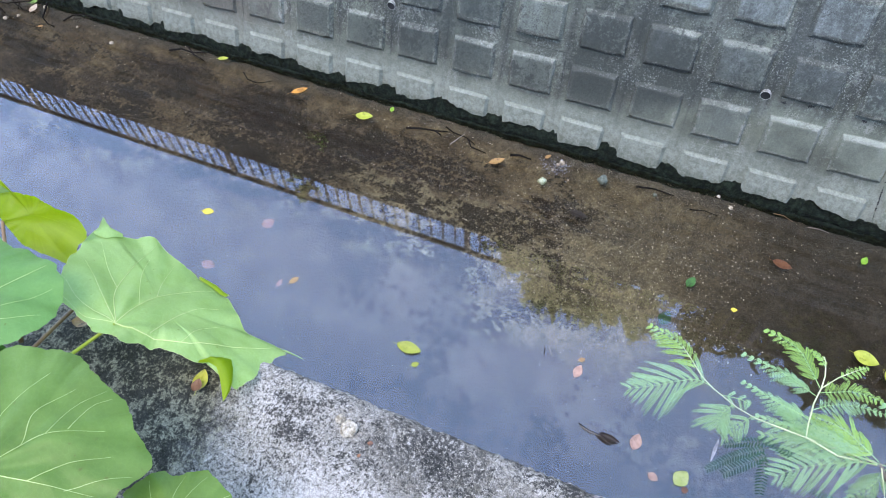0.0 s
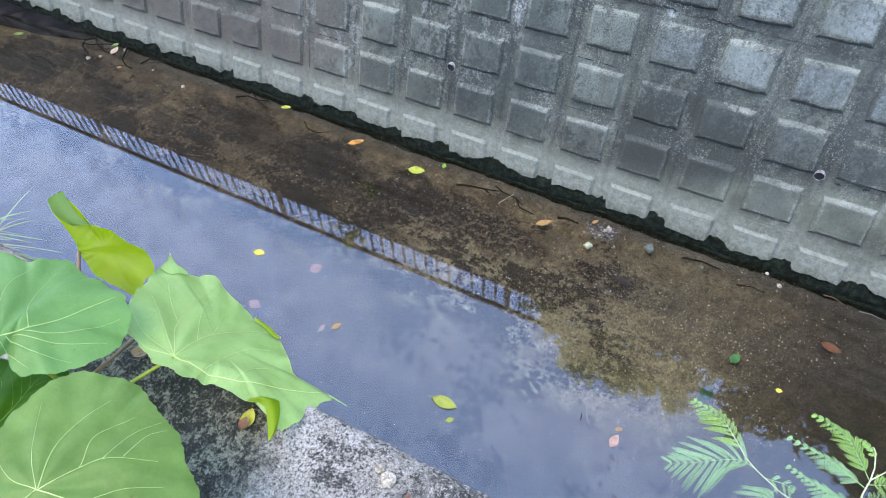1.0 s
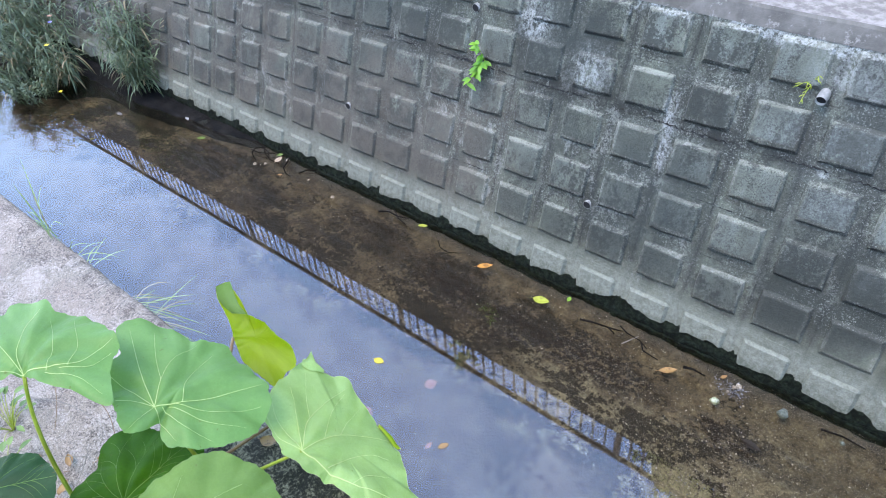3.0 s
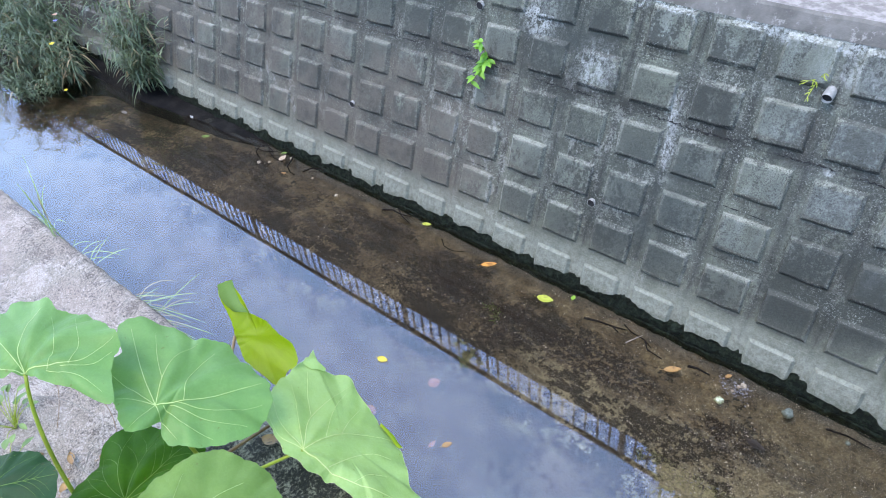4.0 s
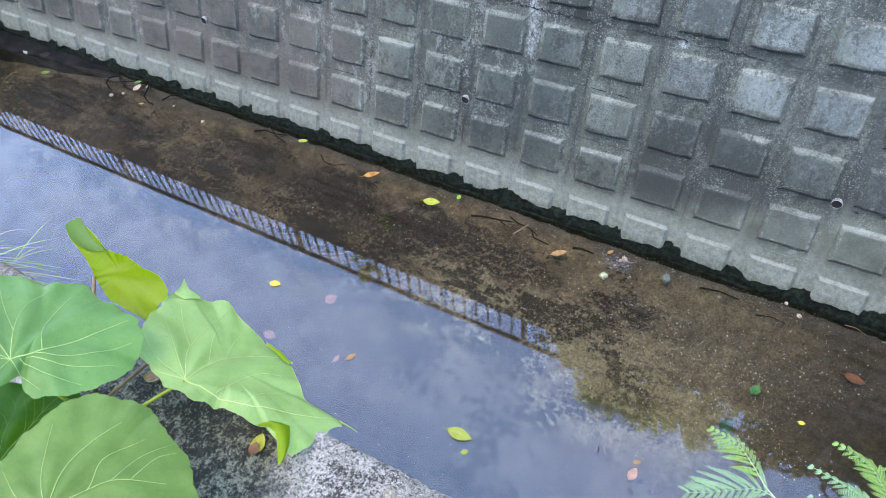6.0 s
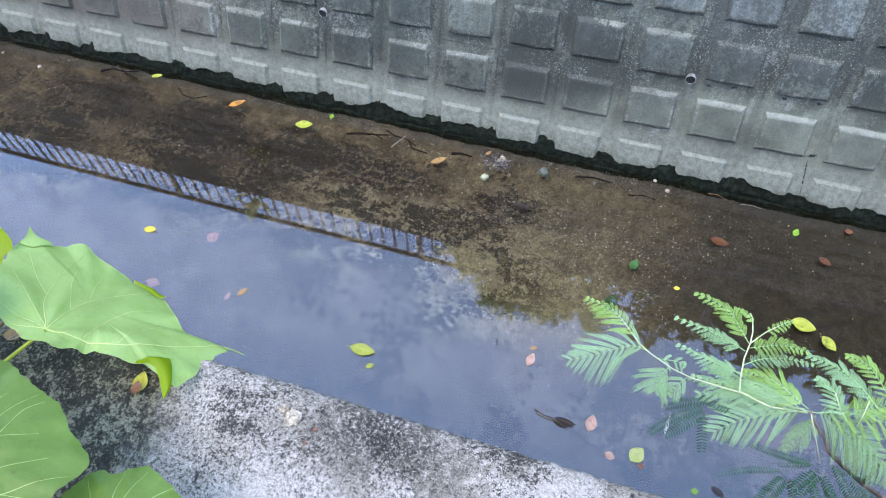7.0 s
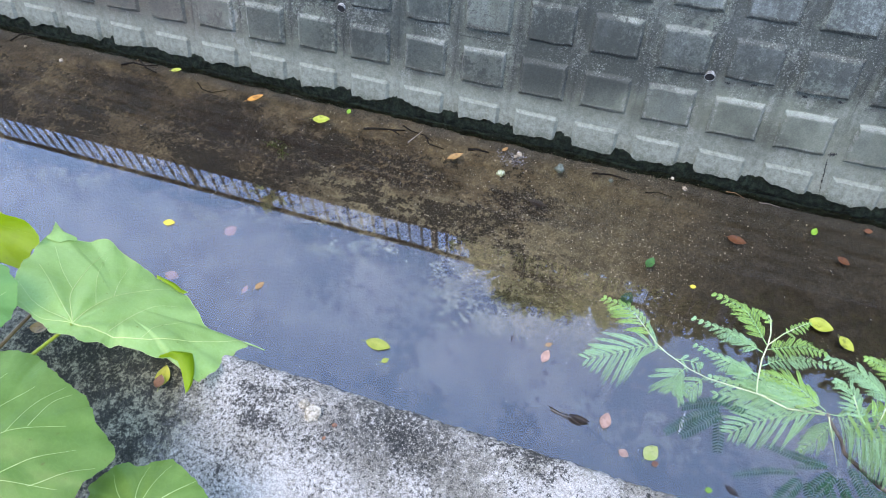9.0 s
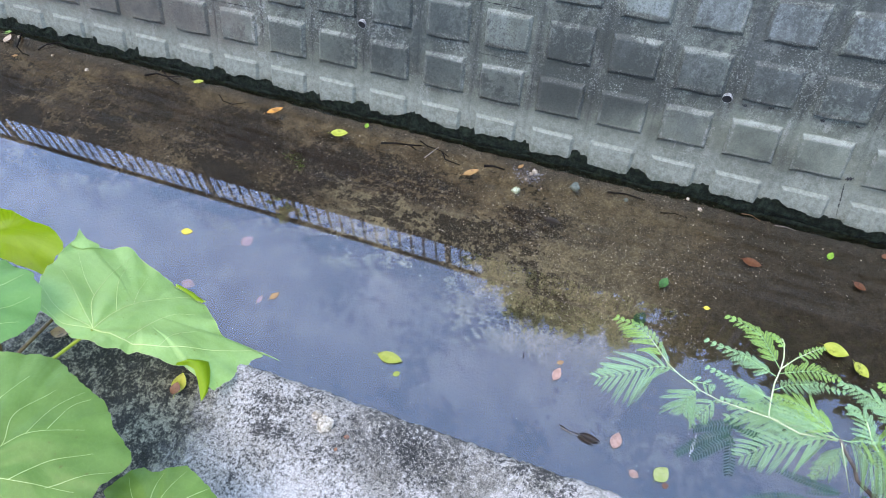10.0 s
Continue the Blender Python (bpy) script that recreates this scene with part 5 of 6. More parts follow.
    frond([(1.892, -1.522, 1.140), (1.957, -1.502, 1.140), (2.022, -1.502, 1.140), (2.064, -1.501, 1.140)], 9, 0.055, 0.058, 0.7, FEATHER_NEW, 23)
    frond([(1.995, -1.490, 1.170), (1.965, -1.455, 1.170), (1.927, -1.428, 1.170), (1.865, -1.413, 1.170)], 11, 0.033, 0.035, 0.5, FEATHER_MAT, 24)
    frond([(2.022, -1.489, 1.180), (1.995, -1.439, 1.183), (1.969, -1.410, 1.187), (1.932, -1.403, 1.190)], 8, 0.025, 0.033, 0.65, FEATHER_NEW, 25)
    frond([(1.948, -1.528, 1.150), (1.930, -1.497, 1.153), (1.915, -1.465, 1.157), (1.888, -1.455, 1.160)], 8, 0.033, 0.033, 0.6, FEATHER_MAT, 26)
    frond([(1.949, -1.515, 1.160), (1.981, -1.493, 1.160), (2.026, -1.467, 1.160)], 7, 0.043, 0.043, 0.6, FEATHER_NEW, 27)
    frond([(1.900, -1.518, 1.120), (1.890, -1.548, 1.090), (1.863, -1.580, 1.060)], 7, 0.037, 0.037, 0.7, FEATHER_MAT, 28)
    frond([(1.975, -1.526, 1.100), (2.019, -1.548, 1.075), (2.069, -1.589, 1.050)], 8, 0.052, 0.052, 0.7, FEATHER_MAT, 29)
    # leaves beneath with shade in their colour, and plumper leaflets
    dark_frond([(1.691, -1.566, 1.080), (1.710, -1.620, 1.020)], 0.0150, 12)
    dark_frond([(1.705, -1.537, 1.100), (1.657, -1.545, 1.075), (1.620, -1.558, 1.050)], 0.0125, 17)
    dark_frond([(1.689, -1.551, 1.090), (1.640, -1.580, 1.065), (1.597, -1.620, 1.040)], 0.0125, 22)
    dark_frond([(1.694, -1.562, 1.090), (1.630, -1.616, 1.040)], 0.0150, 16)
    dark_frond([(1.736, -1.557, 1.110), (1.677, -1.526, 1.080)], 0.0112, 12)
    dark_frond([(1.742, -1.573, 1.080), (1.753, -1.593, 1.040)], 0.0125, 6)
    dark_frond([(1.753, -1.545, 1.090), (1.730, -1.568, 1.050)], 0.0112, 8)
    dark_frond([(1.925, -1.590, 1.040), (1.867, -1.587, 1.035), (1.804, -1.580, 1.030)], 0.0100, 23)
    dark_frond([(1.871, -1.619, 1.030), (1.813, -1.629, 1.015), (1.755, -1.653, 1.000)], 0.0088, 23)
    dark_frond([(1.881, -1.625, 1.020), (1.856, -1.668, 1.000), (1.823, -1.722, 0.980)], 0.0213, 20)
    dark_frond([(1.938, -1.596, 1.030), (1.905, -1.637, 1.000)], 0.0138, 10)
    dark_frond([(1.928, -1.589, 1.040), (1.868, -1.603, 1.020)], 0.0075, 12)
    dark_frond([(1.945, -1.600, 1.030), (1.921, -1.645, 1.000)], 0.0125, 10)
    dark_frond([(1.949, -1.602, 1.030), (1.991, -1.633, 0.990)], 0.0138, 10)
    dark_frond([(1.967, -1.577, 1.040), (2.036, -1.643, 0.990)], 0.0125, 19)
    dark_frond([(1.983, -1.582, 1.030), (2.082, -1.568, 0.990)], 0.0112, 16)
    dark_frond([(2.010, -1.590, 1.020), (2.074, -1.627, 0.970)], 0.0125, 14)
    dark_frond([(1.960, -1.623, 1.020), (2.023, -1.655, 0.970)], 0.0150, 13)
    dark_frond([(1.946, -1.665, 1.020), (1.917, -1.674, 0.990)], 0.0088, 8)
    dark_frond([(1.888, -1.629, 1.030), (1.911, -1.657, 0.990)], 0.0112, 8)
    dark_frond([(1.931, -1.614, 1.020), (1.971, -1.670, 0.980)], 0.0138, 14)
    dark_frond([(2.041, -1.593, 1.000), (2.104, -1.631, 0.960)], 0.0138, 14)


build_feathery()


# ---- reedy grass at the far end of the pool ----
def grass_clump(place, stems, height, spread, seed, label, straw=0.0, leaf=0.15, arch=0.5):
    r = random.Random(seed)
    ob = holder("grass_clump", place, label, "grass", "grass on the canal mud")
    st, lf, dry = Sheet(place), Sheet(place), Sheet(place)
    for i in range(stems):
        a = r.uniform(0, 2 * math.pi)
        d = spread * math.sqrt(r.random())
        base = Vector(place) + Vector((math.cos(a) * d, math.sin(a) * d * 0.7, 0))
        h = height * r.uniform(0.5, 1.0)
        lean = Vector((math.cos(a), math.sin(a) - 0.2, 0)) * h * arch * r.uniform(0.2, 1.0)
        tip = base + lean + Vector((0, 0, h))
        pts = arc(base, tip, -0.06 * h, 7)
        st.tube(pts, 0.0025, 0.4, 4)
        n = max(6, int(h / 0.024))
        for k in range(n):
            t = 0.15 + 0.85 * k / n
            p = pts[min(6, int(t * 7))].lerp(pts[min(7, int(t * 7) + 1)], (t * 7) % 1)
            b = r.uniform(0, 2 * math.pi)
            way = Vector((math.cos(b), math.sin(b), r.uniform(0.1, 0.8)))
            (dry if r.random() < straw else lf).blade(p, way, way.cross(Vector((0, 0, 1))), leaf * r.uniform(0.5, 1.15), (0.0105 if leaf > 0.11 else 0.013) * r.uniform(0.6, 1.25), r.uniform(0.3, 1.3), 4)
    tagged(part("stem", st.mesh("stem", GRASS_MAT), ob), kind="stuff")
    tagged(part("blade", lf.mesh("blade", GRASS_MAT), ob), kind="stuff")
    if dry.v:
        tagged(part("dry_blade", dry.mesh("dry_blade", STRAW_MAT), ob), "dry straw-coloured blades", kind="stuff")
    return ob


grass_clump((-3.97, -0.02, 0.02), 34, 0.60, 0.15, 31, "grey-green grass clump against the wall foot", 0.06, 0.14, 0.45)
grass_clump((-4.14, 0.06, 0.02), 26, 0.80, 0.12, 32, "tall grey-green grass against the wall", 0.05, 0.16, 0.3)
grass_clump((-4.70, -0.62, 0.01), 70, 0.30, 0.24, 33, "low leafy herb at the water's edge", 0.02, 0.065, 0.5)
grass_clump((-5.00, -0.35, 0.02), 52, 0.62, 0.30, 34, "bushy grey-green grass on the mud bar", 0.05, 0.16, 0.45)
grass_clump((-5.6, -0.05, 0.02), 44, 0.95, 0.4, 35, "tall reedy grass on the mud bar", 0.06, 0.18)
grass_clump((-6.4, -0.1, 0.02), 40, 1.1, 0.5, 36, "tall reedy grass across the canal", 0.06, 0.2)
grass_clump((-7.2, -0.6, 0.02), 40, 1.1, 0.6, 37, "tall reedy grass across the canal", 0.06, 0.2)
grass_clump((-4.72, -0.34, 0.02), 26, 0.34, 0.14, 38, "matted grass with dry straw on the mud", 0.25, 0.15, 0.5)


def mud_bar():
    xs, ys = np.linspace(-9, -1.9, 140), np.linspace(-1.0, 0.14, 30)
    verts = []
    for x in xs:
        for y in ys:
            e = 1 - min(1, ((x + 6.4) / 1.9) ** 2 * 0.8 + ((y + 0.15) / 0.75) ** 2)
            reach = 0.13 + 0.22 * max(0.0, min(1.0, (-2.5 - x) / 1.3)) + 0.03 * noise.noise(Vector((x * 5, 1.7, 0)))
            strip = min(1, 3 * max(0, 1 - abs(y - 0.05) / reach)) * max(0.0, min(1.0, (-2.1 - x) / 0.5))
            z = -0.10 + 0.125 * max(e, 0) ** 0.5 * (1 - strip) + 0.108 * strip + 0.012 * noise.noise(Vector((x * 4, y * 4, 0)))
            verts.append((x, y, z))
    n = len(ys)
    faces = [(i * n + j, (i + 1) * n + j, (i + 1) * n + j + 1, i * n + j + 1) for i in range(len(xs) - 1) for j in range(n - 1)]
    tagged(new("mud_bar", mesh_of("mud_bar", verts, faces, MUD_MAT, True)), "wet black mud bar under the grass", "mud", kind="structure")


mud_bar()


def flower(place, petal, label, size=0.02):
    ob = holder("flower", place, label, "flower", "flowers in the grass")
    s = Sheet(place)
    for k in range(5):
        a = 2 * math.pi * k / 5
        way = Vector((math.cos(a), math.sin(a) * 0.7, 0.5))
        s.blade(place, way, way.cross(Vector((0, 0, 1))), size, size * 0.8, 0.2, 2)
    part("petal", s.mesh("petal", petal), ob)
    st = Sheet(place)
    p = Vector(place)
    st.tube([p, p + Vector((0.02, 0.03, -0.12))], 0.002, 1, 4)
    part("stalk", st.mesh("stalk", GRASS_MAT), ob)


YELLOW_PETAL = plain("yellow petal", (0.39, 0.302, 0.0104), (0.442, 0.343, 0.026), 50, 0.6)
VIOLET_PETAL = plain("violet petal", (0.13, 0.13, 0.322), (0.166, 0.166, 0.364), 50, 0.6)
flower((-4.485, -0.425, 0.42), YELLOW_PETAL, "small yellow flower among the grass blades", 0.03)
flower((-4.37, -0.52, 0.10), YELLOW_PETAL, "small yellow flower low over the water", 0.022)
flower((-4.68, -0.26, 0.50), VIOLET_PETAL, "small violet flower at a grass tip", 0.025)
flower((-4.63, -0.26, 0.56), plain("faded brown petal", (0.208, 0.114, 0.0728), (0.26, 0.156, 0.104), 50, 0.7), "faded brown seed head at a grass tip", 0.03)


# ---- tufts hanging off the ledge ----
def tuft(place, count, reach, seed, label, dry=0.3, drift=(0.15, 0.35, -0.15)):
    r = random.Random(seed)
    ob = holder("grass_tuft", place, label, "grass", "grass tufts on the ledge edge")
    g, d = Sheet(place), Sheet(place)
    for i in range(count):
        way = Vector(drift) + Vector((r.uniform(-.45, .45), r.uniform(-.2, .3), r.uniform(-.2, .5)))
        p = Vector(place) + Vector((r.uniform(-.07, .07), r.uniform(-.01, .01), r.uniform(-.03, .01)))
        (d if r.random() < dry else g).blade(p, way, way.cross(Vector((0.1, 0, 1))), reach * r.uniform(0.5, 1.1), 0.0028, r.uniform(0.1, 0.7), 6)
    part("blade", g.mesh("blade", SPRIG_GRASS), ob)
    if d.v:
        part("dry_blade", d.mesh("dry_blade", STRAW_MAT), ob, "dry straw-coloured blades")


SPRIG_GRASS = clump_mat("thin fresh grass", (0.11, 0.17, 0.05), (0.18, 0.24, 0.08), (0.17, 0.24, 0.06), 0.3)
tuft((-0.66, -1.835, 1.27), 9, 0.17, 41, "thin green grass tuft on the ledge face", 0.0, (0.1, 0.25, 0.35))
tuft((-0.78, -1.84, 1.30), 9, 0.36, 43, "sparse upright thin grass on the ledge edge", 0.35, (-0.05, 0.1, 1.1))
tuft((-0.34, -1.835, 1.25), 34, 0.20, 42, "thin grass tuft with dry stalks hanging off the ledge", 0.5, (0.5, 0.25, -0.15))


# ---- plants and pipes in the wall ----
def sprig(place, leaves, size, seed, label, rise=0.1, slim=0.42, material=None):
    r = random.Random(seed)
    ob = holder("wall_plant", place, label, "plant", "plants in wall cracks")
    st, lf = Sheet(place), Sheet(place)
    base = Vector(place)
    for b in range(3):
        tip = base + Vector((r.uniform(-0.04, 0.03), -0.05 - 0.03 * b, rise * (1 - b * 0.8)))
        pts = arc(base, tip, -0.01, 6)
        st.tube(pts, 0.002, 0.5, 5)
        for k in range(leaves):
            p = pts[1 + k % 6]
            a = r.uniform(0, 2 * math.pi)
            way = Vector((math.cos(a), -abs(math.sin(a)) * 0.8, r.uniform(-0.5, 0.5)))
            lf.blade(p, way, way.cross(Vector((0, -0.6, 1))), size * r.uniform(0.6, 1.2), size * slim, 0.4, 4)
    part("stalk", st.mesh("stalk", PETIOLE_MAT), ob)
    part("foliage", lf.mesh("foliage", material or SPRIG_MAT), ob)


sprig(on_wall(-2.83, 3.26, 0.0), 11, 0.055, 51, "bright green seedling rooted in a wall crack", 0.13)
sprig(on_wall(2.58, 4.42, 0.0), 5, 0.026, 52, "tiny pale green seedling above a drain pipe", 0.06, 0.16, PETIOLE_MAT)


def weep_pipe(u, v, out, radius=0.021, label="grey plastic weep pipe set flush in the wall", tilt=0.0):
    p = on_wall(u, v, 0)
    ob = holder("weep_pipe", p, label, "pipe", "weep pipes in the wall")
    ring, n = Sheet(), 20
    verts = []
    for y, rr in ((0.04, radius), (-out, radius), (-out - 0.0006, radius * 0.97), (-out, radius * 0.91), (0.04, radius * 0.91)):
        for k in range(n):
            a = 2 * math.pi * k / n
            verts.append((rr * math.cos(a), y, rr * math.sin(a)))
    ring.add(verts, [(i * n + k, i * n + (k + 1) % n, (i + 1) * n + (k + 1) % n, (i + 1) * n + k) for i in range(4) for k in range(n)])
    q = part("pipe_wall", ring.mesh("pipe_wall", PIPE_MAT if out > 0.02 else WEEP_MAT, True), ob)
    # black disc just inside the mouth: the bore's shade put into a colour
    hole = Sheet()
    hole.add([(radius * 0.92 * math.cos(2 * math.pi * k / n), -out + 0.001 if out < 0.02 else -out + 0.012, radius * 0.92 * math.sin(2 * math.pi * k / n)) for k in range(n)], [tuple(range(n))])
    h = part("hollow", hole.mesh("hollow", BLACK_MAT), ob, "flat black disc for the shaded inside of the pipe")
    ob.rotation_euler = (tilt, 0, 0)


weep_pipe(-0.17, 1.23, 0.010)
weep_pipe(-3.23, 4.28, 0.014)
weep_pipe(-6.20, 1.31, 0.010)
weep_pipe(5.81, 1.29, 0.010)
weep_pipe(-12.3, 1.31, 0.010)
weep_pipe(2.78, 4.31, 0.045, 0.021, "pale plastic drain pipe jutting from the wall", 0.22)


# ---- leaves and litter on the water and the ledge ----
def spotted(name, a, b):
    """A fallen leaf's skin: blotched, with small brown rot spots."""
    s = Shader(name, 0.5, 0.3)
    base = s.mix(s.ramp(s.noise(45, 5, 0.65), 0.35, 0.65), a, b)
    rot = s.ramp(s.sum("ADD", s.sum("MULTIPLY", s.noise(24, 4), 0.5), s.sum("MULTIPLY", s.noise(210, 5, 0.7), 0.5)), 0.56, 0.60, 0.0, 0.85)
    s.color(s.mix(rot, base, tuple(0.3 * v + w for v, w in zip(a, (0.01, 0.006, 0.002)))))
    return s.bump(s.noise(120, 4), 0.5, 0.002).mat


def litter_leaf(x, y, length, width, turn, colours, label, z=0.003, curl=0.08, stalk=True, category="leaf", group="fallen leaves in the canal"):
    """A fallen leaf: a pointed oval, cupped a little, with a midrib and stalk."""
    key = "leaf " + str(colours)
    m = bpy.data.materials.get(key) or spotted(key, colours[0], colours[1])
    m.name = key
    ob = holder("fallen_leaf", (x, y, z), label, category, group)
    ob.rotation_euler = (0, 0, radians(turn))
    s, n, rows = Sheet(), 14, 5
    verts = []
    for i in range(n + 1):
        t = i / n
        w = width * 0.5 * math.sin(math.pi * t) ** 0.75 * (1.15 - 0.3 * t)
        for j in range(rows):
            q = (j - 2) / 2
            wob = 0.03 * length * noise.noise(Vector((x * 9 + t * 3, y * 9 + q, length)))
            verts.append(((t - 0.5) * length, q * w, curl * length * (q * q * 0.5 + (t - 0.5) ** 2) * 0.6 + wob * 0.3))
    s.add(verts, [(i * rows + j, (i + 1) * rows + j, (i + 1) * rows + j + 1, i * rows + j + 1) for i in range(n) for j in range(rows - 1)])
    part("leaf_blade", s.mesh("leaf_blade", m, True), ob)
    if stalk:
        k = Sheet()
        k.tube([(-0.68 * length, 0.01 * length, 0.001), (-0.5 * length, 0, curl * length * 0.15 + 0.001), (0.3 * length, 0, 0.002)], max(0.0006, length * 0.008), 0.4, 4)
        part("leaf_stalk", k.mesh("leaf_stalk", m), ob)
    return ob


LIME, YELLOW, ORANGE = ((0.17, 0.20, 0.02), (0.23, 0.25, 0.035)), ((0.34, 0.28, 0.02), (0.40, 0.34, 0.04)), ((0.26, 0.115, 0.018), (0.33, 0.16, 0.03))
TAN, ROSE, UMBER = ((0.166, 0.0936, 0.0312), (0.218, 0.13, 0.0468)), ((0.135, 0.068, 0.046), (0.180, 0.098, 0.068)), ((0.0104, 0.00728, 0.0052), (0.0208, 0.0146, 0.0104))
GREEN, DEEP, RUST = ((0.07, 0.16, 0.012), (0.12, 0.22, 0.02)), ((0.004, 0.022, 0.005), (0.012, 0.045, 0.008)), ((0.0832, 0.0312, 0.013), (0.125, 0.052, 0.0208))
BLUSH = ((0.21, 0.125, 0.092), (0.29, 0.185, 0.140))
PALE = ((0.218, 0.26, 0.0676), (0.26, 0.286, 0.104))

litter_leaf(-0.097, -0.152, 0.088, 0.050, 15, LIME, "bright yellow-green leaf floating on the water")
litter_leaf(-0.486, -0.113, 0.088, 0.036, 42, ORANGE, "orange-brown leaf floating on the water")
litter_leaf(0.014, -0.063, 0.035, 0.022, 100, GREEN, "small green leaf scrap on the water")
litter_leaf(-0.989, -0.049, 0.058, 0.028, 25, LIME, "small yellow-green leaf by the wall foot")
litter_leaf(0.614, -0.186, 0.080, 0.033, 40, TAN, "tan dead leaf lying in the shallows")
litter_leaf(0.827, -0.076, 0.036, 0.018, 55, TAN, "small tan leaf scrap in the shallows")
litter_leaf(1.053, -0.324, 0.085, 0.036, -5, UMBER, "blackened leaf sunk in the shallows", -0.02)
litter_leaf(1.917, -0.267, 0.082, 0.042, -8, RUST, "rust-brown leaf sunk in the shallows", -0.015)
litter_leaf(2.22, -0.14, 0.045, 0.026, 70, GREEN, "small bright green leaf in the shallows")
litter_leaf(2.346, -0.247, 0.055, 0.034, -30, RUST, "rust-brown leaf scrap in the shallows", -0.01)
litter_leaf(2.435, -0.07, 0.034, 0.026, 10, RUST, "small rust-brown leaf by the wall foot")
litter_leaf(1.584, -0.501, 0.06, 0.036, 70, ((0.012, 0.05, 0.010), (0.025, 0.085, 0.014)), "dark green leaf on the water")
litter_leaf(1.77, -0.565, 0.026, 0.018, 10, YELLOW, "tiny yellow leaf on the water")
litter_leaf(1.526, -0.689, 0.075, 0.05, 70, DEEP, "dark green leaf sunk in the water", -0.02)
litter_leaf(-0.502, -0.932, 0.056, 0.034, 15, YELLOW, "yellow leaf floating on the water")
litter_leaf(-0.223, -0.877, 0.062, 0.056, 60, ROSE, "pinkish-brown leaf sunk in the water", -0.02)
litter_leaf(-0.357, -1.164, 0.068, 0.044, 0, ROSE, "pinkish-brown leaf sunk in the water", -0.02)
litter_leaf(-0.018, -1.129, 0.044, 0.022, 85, ROSE, "small pinkish-brown leaf sunk in the water", -0.02)
litter_leaf(0.045, -1.103, 0.048, 0.026, 60, TAN, "small tan leaf on the water")
litter_leaf(0.627, -1.204, 0.106, 0.050, 2, LIME, "speckled yellow-green leaf floating on the water")
litter_leaf(0.679, -1.259, 0.032, 0.022, 40, LIME, "yellow-green leaf scrap on the water")
litter_leaf(1.272, -1.050, 0.060, 0.034, 80, BLUSH, "curled pinkish-brown leaf on the water")
litter_leaf(1.272, -0.998, 0.030, 0.018, 30, TAN, "small tan leaf scrap on the water")
litter_leaf(1.546, -1.233, 0.066, 0.042, 85, BLUSH, "pinkish-brown leaf with a dark stalk on the water")
litter_leaf(1.724, -1.300, 0.068, 0.054, 60, PALE, "pale yellow-green leaf with a brown end on the water")
litter_leaf(1.745, -1.335, 0.026, 0.022, 20, RUST, "brown leaf scrap on the water")
litter_leaf(1.632, -1.332, 0.040, 0.030, -20, BLUSH, "grey-pink leaf scrap on the water")
litter_leaf(1.936, -1.368, 0.026, 0.022, 10, GREEN, "round green fruit-like leaf bud on the water")
litter_leaf(2.012, -1.345, 0.052, 0.022, -25, UMBER, "blackened leaf on the water")
litter_leaf(2.004, -1.400, 0.085, 0.032, 2, LIME, "yellow-green leaf beside the ledge foot")
litter_leaf(2.268, -0.591, 0.095, 0.06, -10, LIME, "bright yellow-green leaf floating on the water")
litter_leaf(2.364, -0.646, 0.072, 0.045, -45, LIME, "yellow-green leaf floating on the water")
litter_leaf(-2.958, -0.216, 0.065, 0.034, 30, ((0.045, 0.085, 0.010), (0.085, 0.13, 0.02)), "green leaf scrap in the shallows")
litter_leaf(-3.287, -0.111, 0.07, 0.022, -20, ((0.15, 0.15, 0.145), (0.20, 0.20, 0.19)), "pale strip of litter on the mud", stalk=False, category="litter")
litter_leaf(-3.814, -0.37, 0.07, 0.03, 0, ((0.06, 0.056, 0.044), (0.10, 0.09, 0.075)), "pale leaf scrap in the shallows")
litter_leaf(1.812, -1.155, 0.10, 0.012, 83, ((0.26, 0.25, 0.25), (0.10, 0.10, 0.11)), "pale narrow strip of paper on the water", stalk=False, category="litter")
litter_leaf(0.65, -1.92, 0.044, 0.028, 100, ((0.19, 0.19, 0.012), (0.25, 0.23, 0.02)), "yellow leaf with a brown rotten patch on the ledge", LEDGE_Z + 0.006, 0.25, group="litter on the ledge")
litter_leaf(0.652, -1.932, 0.026, 0.02, 100, RUST, "brown leaf scrap on the ledge", LEDGE_Z + 0.014, 0.2, False, group="litter on the ledge")
litter_leaf(0.36, -1.905, 0.04, 0.026, 20, TAN, "brown dry leaf scrap on the ledge", LEDGE_Z + 0.005, 0.3, group="litter on the ledge")
litter_leaf(0.994, -1.905, 0.011, 0.008, 20, RUST, "reddish crumb of leaf on the ledge", LEDGE_Z + 0.005, 0.3, False, group="litter on the ledge")
litter_leaf(0.985, -1.932, 0.008, 0.006, 70, RUST, "reddish crumb of leaf on the ledge", LEDGE_Z + 0.005, 0.3, False, group="litter on the ledge")
litter_leaf(0.12, -2.13, 0.07, 0.03, 60, TAN, "dry curled brown leaf on the ledge", LEDGE_Z + 0.008, 0.4, group="litter on the ledge")
litter_leaf(0.05, -2.2, 0.035, 0.016, -20, TAN, "small dry brown leaf on the ledge", LEDGE_Z + 0.008, 0.4, group="litter on the ledge")
litter_leaf(0.10, -2.24, 0.035, 0.018, 120, TAN, "small dry tan leaf on the ledge", LEDGE_Z + 0.008, 0.4, group="litter on the ledge")
litter_leaf(-0.02, -2.26, 0.06, 0.03, 70, TAN, "dry curled brown leaf on the ledge", LEDGE_Z + 0.008, 0.4, group="litter on the ledge")


